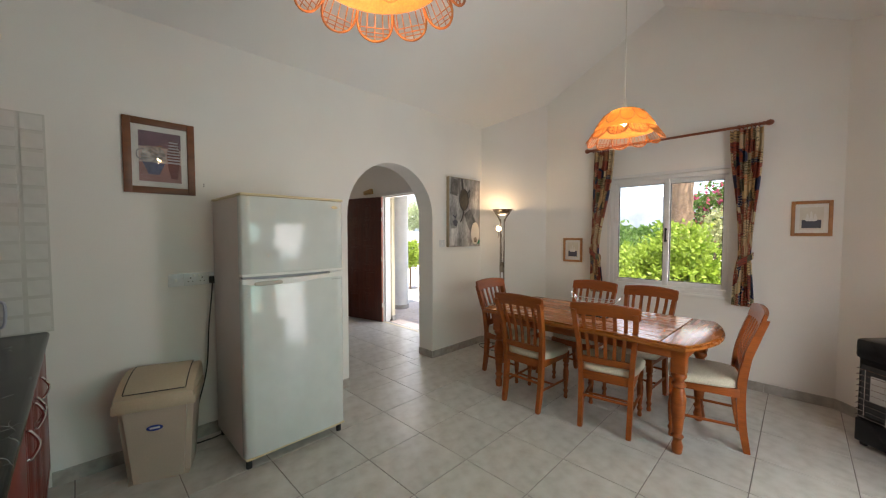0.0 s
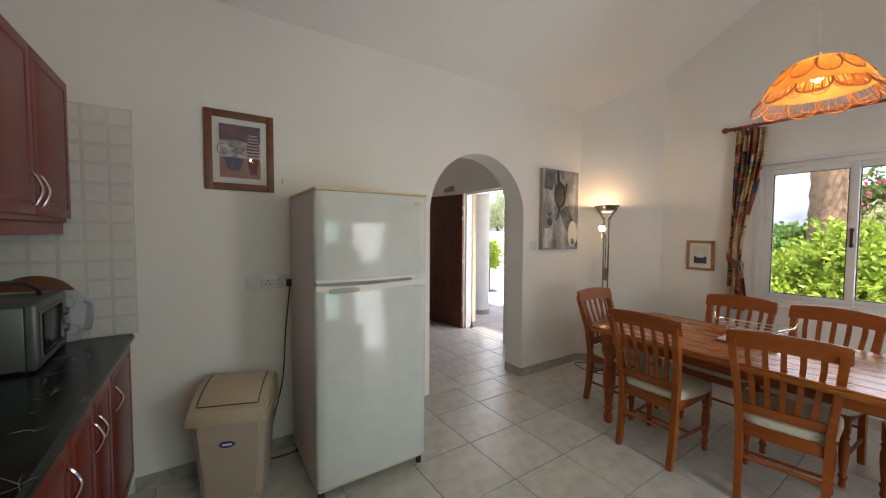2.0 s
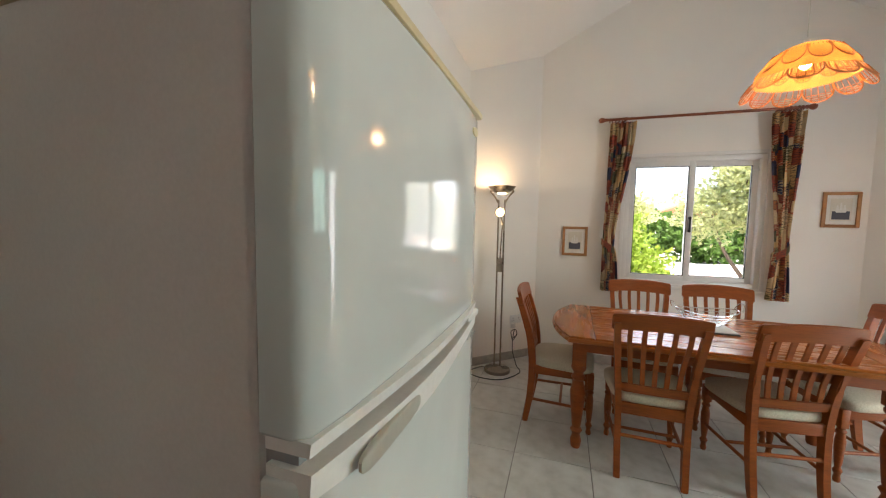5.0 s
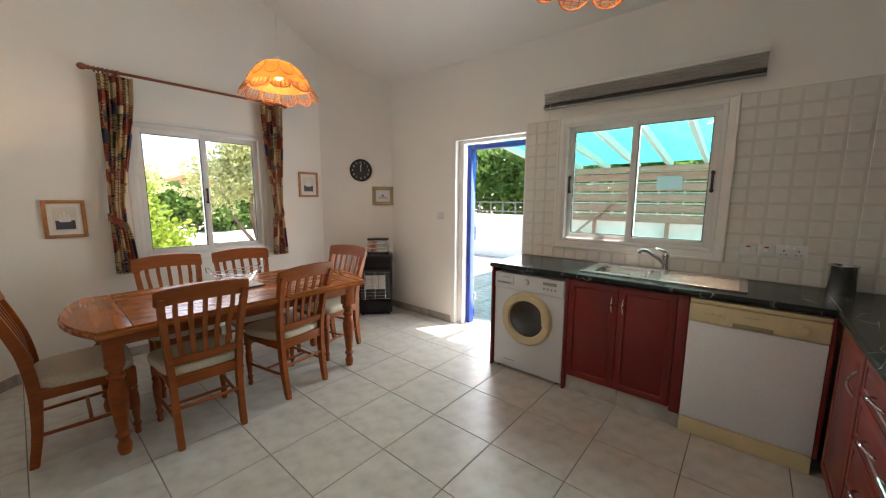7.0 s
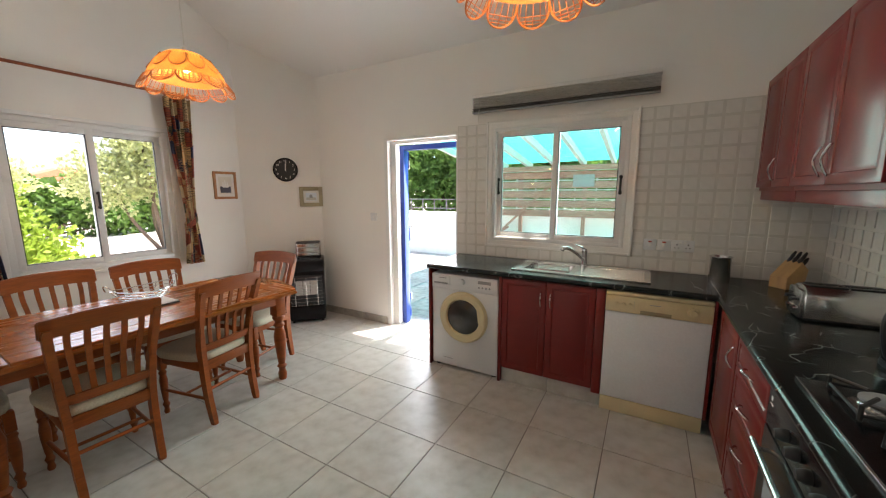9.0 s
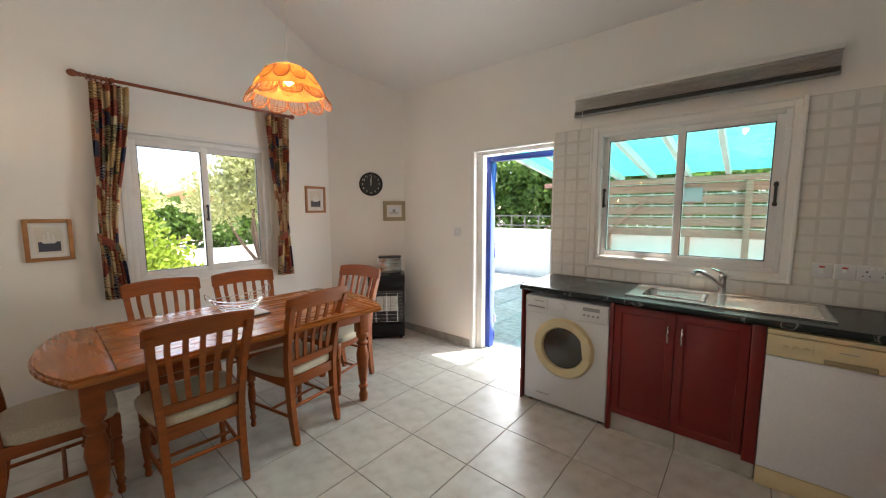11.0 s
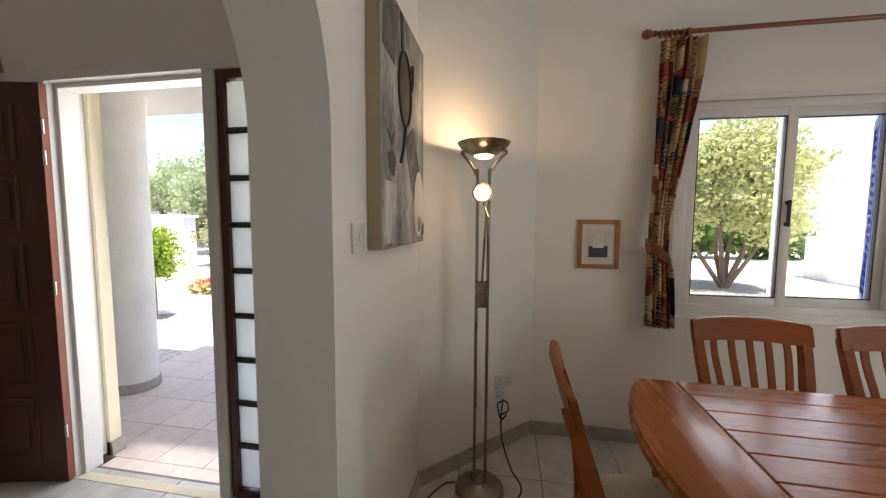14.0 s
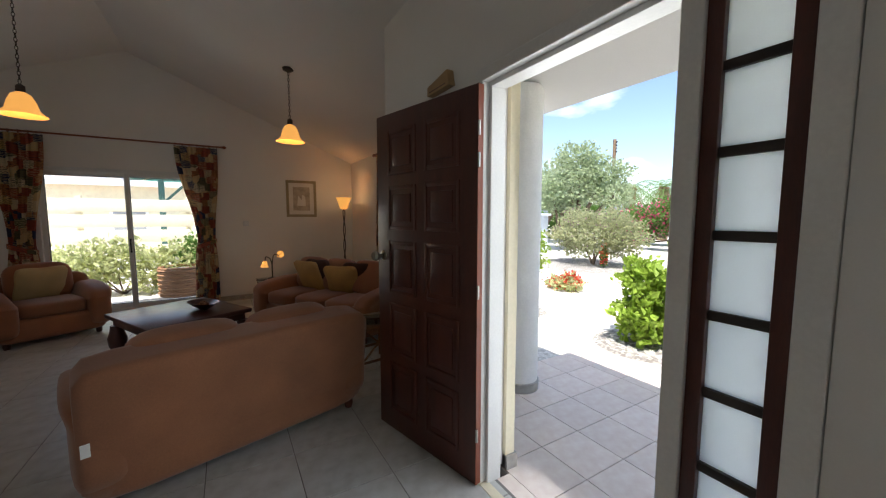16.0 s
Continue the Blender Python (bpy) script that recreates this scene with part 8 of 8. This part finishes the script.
def rattan_table(m, label):
    t = thing("side_table", label, "side table", m, "rattan side tables")
    for sx in (-1, 1):
        for sy in (-1, 1):
            part("leg", tube(mesh(), [(sx * 0.20, sy * 0.20, 0), (sx * 0.185, sy * 0.185, 0.42)], 0.014, 10), M_RATTAN, t)
    for zz, e in ((0.425, 0.21), (0.12, 0.195)):
        part("rail", tube(mesh(), [(e, e, zz), (-e, e, zz), (-e, -e, zz), (e, -e, zz)], 0.014, 8, True), M_RATTAN, t)
    for s in (-1, 1):
        part("brace", tube(mesh(), curve([(s * 0.19, -0.17, 0.14), (s * 0.19, 0, 0.27), (s * 0.19, 0.17, 0.14)], 6), 0.010, 8), M_RATTAN, t)
        part("brace", tube(mesh(), curve([(-0.17, s * 0.19, 0.14), (0, s * 0.19, 0.27), (0.17, s * 0.19, 0.14)], 6), 0.010, 8), M_RATTAN, t)
    part("glass_top", box(mesh(), -0.22, 0.22, -0.22, 0.22, 0.441, 0.449, 0.002), M_TINT, t)
    return t


rt = rattan_table(pose(-10.25, 3.42, 0), "rattan side table with glass top beside the sofa")
copy_thing(rt, pose(-7.33, 3.98, 0, 0, 0, 8))


def amber_shade(parent, at, turn, r=0.055, h=0.09, name="shade"):
    return part(name, lathe(mesh(), [(r * 0.35, 0), (r * 0.55, h * 0.1), (r * 0.72, h * 0.5), (r, h * 0.95), (r * 1.08, h), (r * 0.95, h * 0.93), (r * 0.5, h * 0.15)], 20, at, turn, caps=False), M_AMBER, parent, "glowing amber glass shade", 60)


tl = thing("table_lamp", "twisted iron table lamp with two lit amber shades", "lamp", pose(-10.25, 3.42, 0.4495))
part("base", lathe(mesh(), [(0.07, 0), (0.065, 0.015), (0.02, 0.03)], 20), M_IRON, tl)
for s in (-1, 1):
    pts = curve([(0, 0, 0.02), (s * 0.02, 0, 0.12), (-s * 0.015, 0, 0.22), (s * 0.05, -s * 0.03, 0.34 - 0.02 * s), (s * 0.13, -s * 0.09, 0.36), (s * 0.165, -s * 0.11, 0.30 + 0.04 * (s < 0))], 6)
    part("stem", tube(mesh(), pts, 0.008, 8), M_IRON, tl)
amber_shade(tl, (0.165, -0.11, 0.30), Matrix.Rotation(radians(175), 4, "X"))
amber_shade(tl, (-0.165, 0.11, 0.34), Matrix.Rotation(radians(-70), 4, "X") @ Matrix.Rotation(radians(-60), 4, "Y"))
point_light("table_lamp_glow", (-10.1, 3.25, 0.72), 0.5, 0.04, (1, 0.55, 0.2))
f2 = thing("floor_lamp", "twisted iron floor lamp with a lit amber glass shade", "lamp", pose(-10.48, 4.62, 0))
part("base", lathe(mesh(), [(0.14, 0), (0.135, 0.015), (0.03, 0.04)], 24), M_IRON, f2)
for s in (-1, 1):
    part("stem", tube(mesh(), [(s * 0.016 * math.sin(zz * 11), 0.016 * s * math.cos(zz * 11), 0.02 + zz) for zz in [1.52 * i / 70 for i in range(71)]], 0.009, 6), M_IRON, f2)
amber_shade(f2, (0, 0, 1.545), Matrix(), 0.125, 0.20)
point_light("floor_lamp_glow", (-10.48, 4.62, 1.80), 1.2, 0.05, (1, 0.58, 0.24))


def bell_pendant(x, y, z):
    p = thing("pendant_lamp", "iron chain pendant with a lit amber bell shade", "lamp", pose(x, y, z), "amber bell pendants")
    top = lroof(y) - z
    part("ceiling_rose", lathe(mesh(), [(0.06, top - 0.002), (0.055, top - 0.025), (0.015, top - 0.045)], 20), M_IRON, p)
    n = max(3, int((top - 0.30) / 0.032))
    for k in range(n):
        zz = 0.255 + (top - 0.30) * (k + 0.5) / n
        part("link", tube(mesh(), [(0.009 * math.cos(q) * (k % 2), 0.009 * math.cos(q) * (1 - k % 2), zz + 0.021 * math.sin(q)) for q in [2 * math.pi * i / 12 for i in range(12)]], 0.003, 5, True), M_IRON, p)
    part("holder", lathe(mesh(), [(0.012, 0.25), (0.028, 0.235), (0.03, 0.18), (0.02, 0.165)], 16), M_IRON, p)
    part("shade", lathe(mesh(), [(0.03, 0.185), (0.06, 0.165), (0.085, 0.11), (0.10, 0.05), (0.135, 0.01), (0.15, 0.0), (0.13, 0.014), (0.09, 0.06), (0.05, 0.15)], 28, caps=False), M_AMBER, p, "glowing amber glass bell", 60)
    point_light("bell_pendant_glow", (x, y, z - 0.03), 0.7, 0.05, (1, 0.6, 0.25))
    return p


bell_pendant(-8.5, 3.50, 2.24)
bell_pendant(-8.5, 1.45, 2.24)

p, a, b, y = picture("pale_picture", pose(LX, 4.025, 1.735, 0, 0, -90), 0.515, 0.65, 0.045, M_FRAME3, "pale wood-framed faded print on the far wall", 0.07)
part("print", slab(mesh(), -a, a, -b, b, y), mat("faded_print", (0.45, 0.40, 0.33), rough=0.8, var=0.25, scale=9), p)
part("faded_shape", prism(mesh(), [(-a * 0.5, -b * 0.6), (-a * 0.45, b * 0.2), (-a * 0.1, b * 0.35), (0, -b * 0.1), (a * 0.4, b * 0.3), (a * 0.55, -b * 0.6)], "y", y + 0.0014, y + 0.002), M_MAT, p)
sliding_window("door_3", pose(LX - 0.06, SD1, 0.0, 0, 0, -90), SD1 - SD0, SDH, "white aluminium sliding patio door", over=0, fw=0.05, sw=0.06, handles=(0,), latch=0.18)
curtain_rod(pose(LX + 0.085, 2.82, 2.52, 0, 0, -90), 2.75, [0.06 + 0.09 * k for k in range(7)] + [2.15 + 0.09 * k for k in range(6)], "dark wooden curtain pole above the sliding door")
curtain("curtain", pose(LX + 0.085, 2.485, 0.06, 0, 0, -90), 0.57, 0.24, 0.34, 2.43, 0.92, -0.075, "dark patchwork curtain tied back by the sliding door", 9)
curtain("curtain", pose(LX + 0.085, 0.55, 0.06, 0, 0, -90), 0.53, 0.26, 0.34, 2.43, 0.92, 0.03, "dark patchwork curtain hanging beside the sliding door", 8)
plate("light_switch", pose(LX, 3.12, 1.30, 0, 0, -90), 0.086, 0.086, "switch", "white light switch on the living room wall", "switch")
sliding_window("window_3", pose(NW1, LN + 0.055, 0.85, 0, 0, 180), NW1 - NW0, 1.2, "white aluminium living room window", over=1, handles=(1,))
curtain_rod(pose(NW1 + 0.2, LN - 0.085, 2.36, 0, 0, 180), NW1 - NW0 + 0.4, [0.03 + 0.06 * k for k in range(5)] + [1.58 + 0.06 * k for k in range(5)], "dark wooden curtain pole above the living room window")
curtain("curtain", pose(-9.33, LN - 0.085, 0.75, 0, 0, 180), 0.34, 0.14, 0.24, 1.60, 0.40, 0.05, "patchwork curtain tied back at the living room window")
curtain("curtain", pose(-7.95, LN - 0.085, 0.75, 0, 0, 180), 0.34, 0.14, 0.24, 1.60, 0.40, -0.05, "patchwork curtain tied back beside the living room window")

# ---- floors, tile by tile ----


def tile_mesh(name, sx, sy, sz, gap, bevel, material):
    bm = mesh()
    box(bm, gap / 2, sx - gap / 2, gap / 2, sy - gap / 2, 0, sz)
    if bevel:
        top = [e for e in bm.edges if all(v.co.z > sz - 1e-5 for v in e.verts)]
        bmesh.ops.bevel(bm, geom=top, offset=bevel, segments=1, affect="EDGES")
    bmesh.ops.recalc_face_normals(bm, faces=bm.faces)
    me = bpy.data.meshes.new(name)
    bm.to_mesh(me)
    bm.free()
    me.materials.append(material)
    return me


def lay(name, parent, x0, x1, y0, y1, px, py, s, top, material, thick=0.012, gap=0.005, keep=None):
    """Square tiles over a rectangle, on lines through (px, py), cut at the edges."""
    shared = {}
    us = [px + s * k for k in range(math.floor((x0 - px) / s), math.ceil((x1 - px) / s))]
    vs = [py + s * k for k in range(math.floor((y0 - py) / s), math.ceil((y1 - py) / s))]
    for u in us:
        for v in vs:
            a, b, c, d = max(u, x0), min(u + s, x1), max(v, y0), min(v + s, y1)
            if b - a < 0.02 or d - c < 0.02 or (keep and not keep((a + b) / 2, (c + d) / 2)):
                continue
            key = (round(b - a, 3), round(d - c, 3))
            if key not in shared:
                shared[key] = tile_mesh(name, b - a, d - c, thick, gap, 0.0015, material)
            ob = new(name, shared[key])
            ob.parent, ob.location = parent, (a, c, top - thick)


bm = mesh()
box(bm, XW - 0.23, XE + 0.2, YS - 0.1, YN + 0.1, -0.14, -0.004)
floor = setting("floor", bm, M_GROUT, "pale grey ceramic tile floor with dark joints", "floor")
bm = mesh()
box(bm, LX - 0.15, XW - 0.23, LS - 0.1, DY + 0.1, -0.14, -0.004)
box(bm, LX - 0.15, LB + 0.1, DY + 0.1, LN + 0.1, -0.14, -0.004)
floor_l = setting("floor_living", bm, M_GROUT, "pale grey ceramic tile floor of the living room", "floor")
lay("floor_tile", floor, XW - 0.115, XE + 0.1, YS, YN + 0.02, -1.322, 1.717, 0.442, 0.0, M_TILE)
lay("floor_tile", floor_l, LX, XW - 0.115, LS, LN, -5.87, 3.14, 0.447, 0.0, M_TILE, keep=lambda x, y: y < DY + 0.05 or x < LB + 0.05)

# ---- wall tiles, one by one ----


def wall_tiles(parent, m, u0, u1, v0, v1, s, keep, backing):
    """Pillowed square tiles over part of a wall; local x along it, z up, y towards the room."""
    bm = mesh()
    box(bm, 0.0, s - 0.003, 0, 0.0105, 0, s - 0.003)
    top = [e for e in bm.edges if all(v.co.y > 0.010 for v in e.verts)]
    bmesh.ops.bevel(bm, geom=top, offset=0.008, segments=2, affect="EDGES")
    bmesh.ops.recalc_face_normals(bm, faces=bm.faces)
    me = bpy.data.meshes.new("wall_tile")
    bm.to_mesh(me)
    bm.free()
    me.materials.append(M_WTILE)
    me.polygons.foreach_set("use_smooth", [True] * len(me.polygons))
    me.set_sharp_from_angle(angle=radians(60))
    back = mesh()
    for i in range(round((u1 - u0) / s)):
        for j in range(round((v1 - v0) / s)):
            a, b = u0 + i * s, v0 + j * s
            if not keep(a + s / 2, b + s / 2):
                continue
            ob = new("wall_tile", me)
            ob.parent, ob.matrix_basis = parent, m @ pose(a, 0.001, b)
            box(back, a - 0.0015, a + s - 0.0015, 0.0005, 0.0065, b - 0.0015, b + s - 0.0015)
    bmesh.ops.transform(back, matrix=m, verts=back.verts)
    part("tile_grout", back, M_WGROUT, parent, "", 0)


TS = 0.1008
wall_tiles(wall_e, pose(XE, 0, 0, 0, 0, 90), -0.2985, -0.2985 + TS * 26.2, 0.901, 0.901 + TS * 12, TS, lambda y, z: not (KW0 - 0.06 < y < KW1 + 0.06 and 1.0 < z < 2.12) and y < KD0, None)
wall_tiles(wall_w, pose(XW, 0, 0, 0, 0, -90), -0.334, -0.334 + TS * 6, 0.901, 0.901 + TS * 12, TS, lambda u, z: True, None)
wall_tiles(wall_s, pose(0, YS, 0), XW + 0.012, XW + 0.012 + TS * 38, 0.901, 0.901 + TS * 5, TS, lambda x, z: True, None)
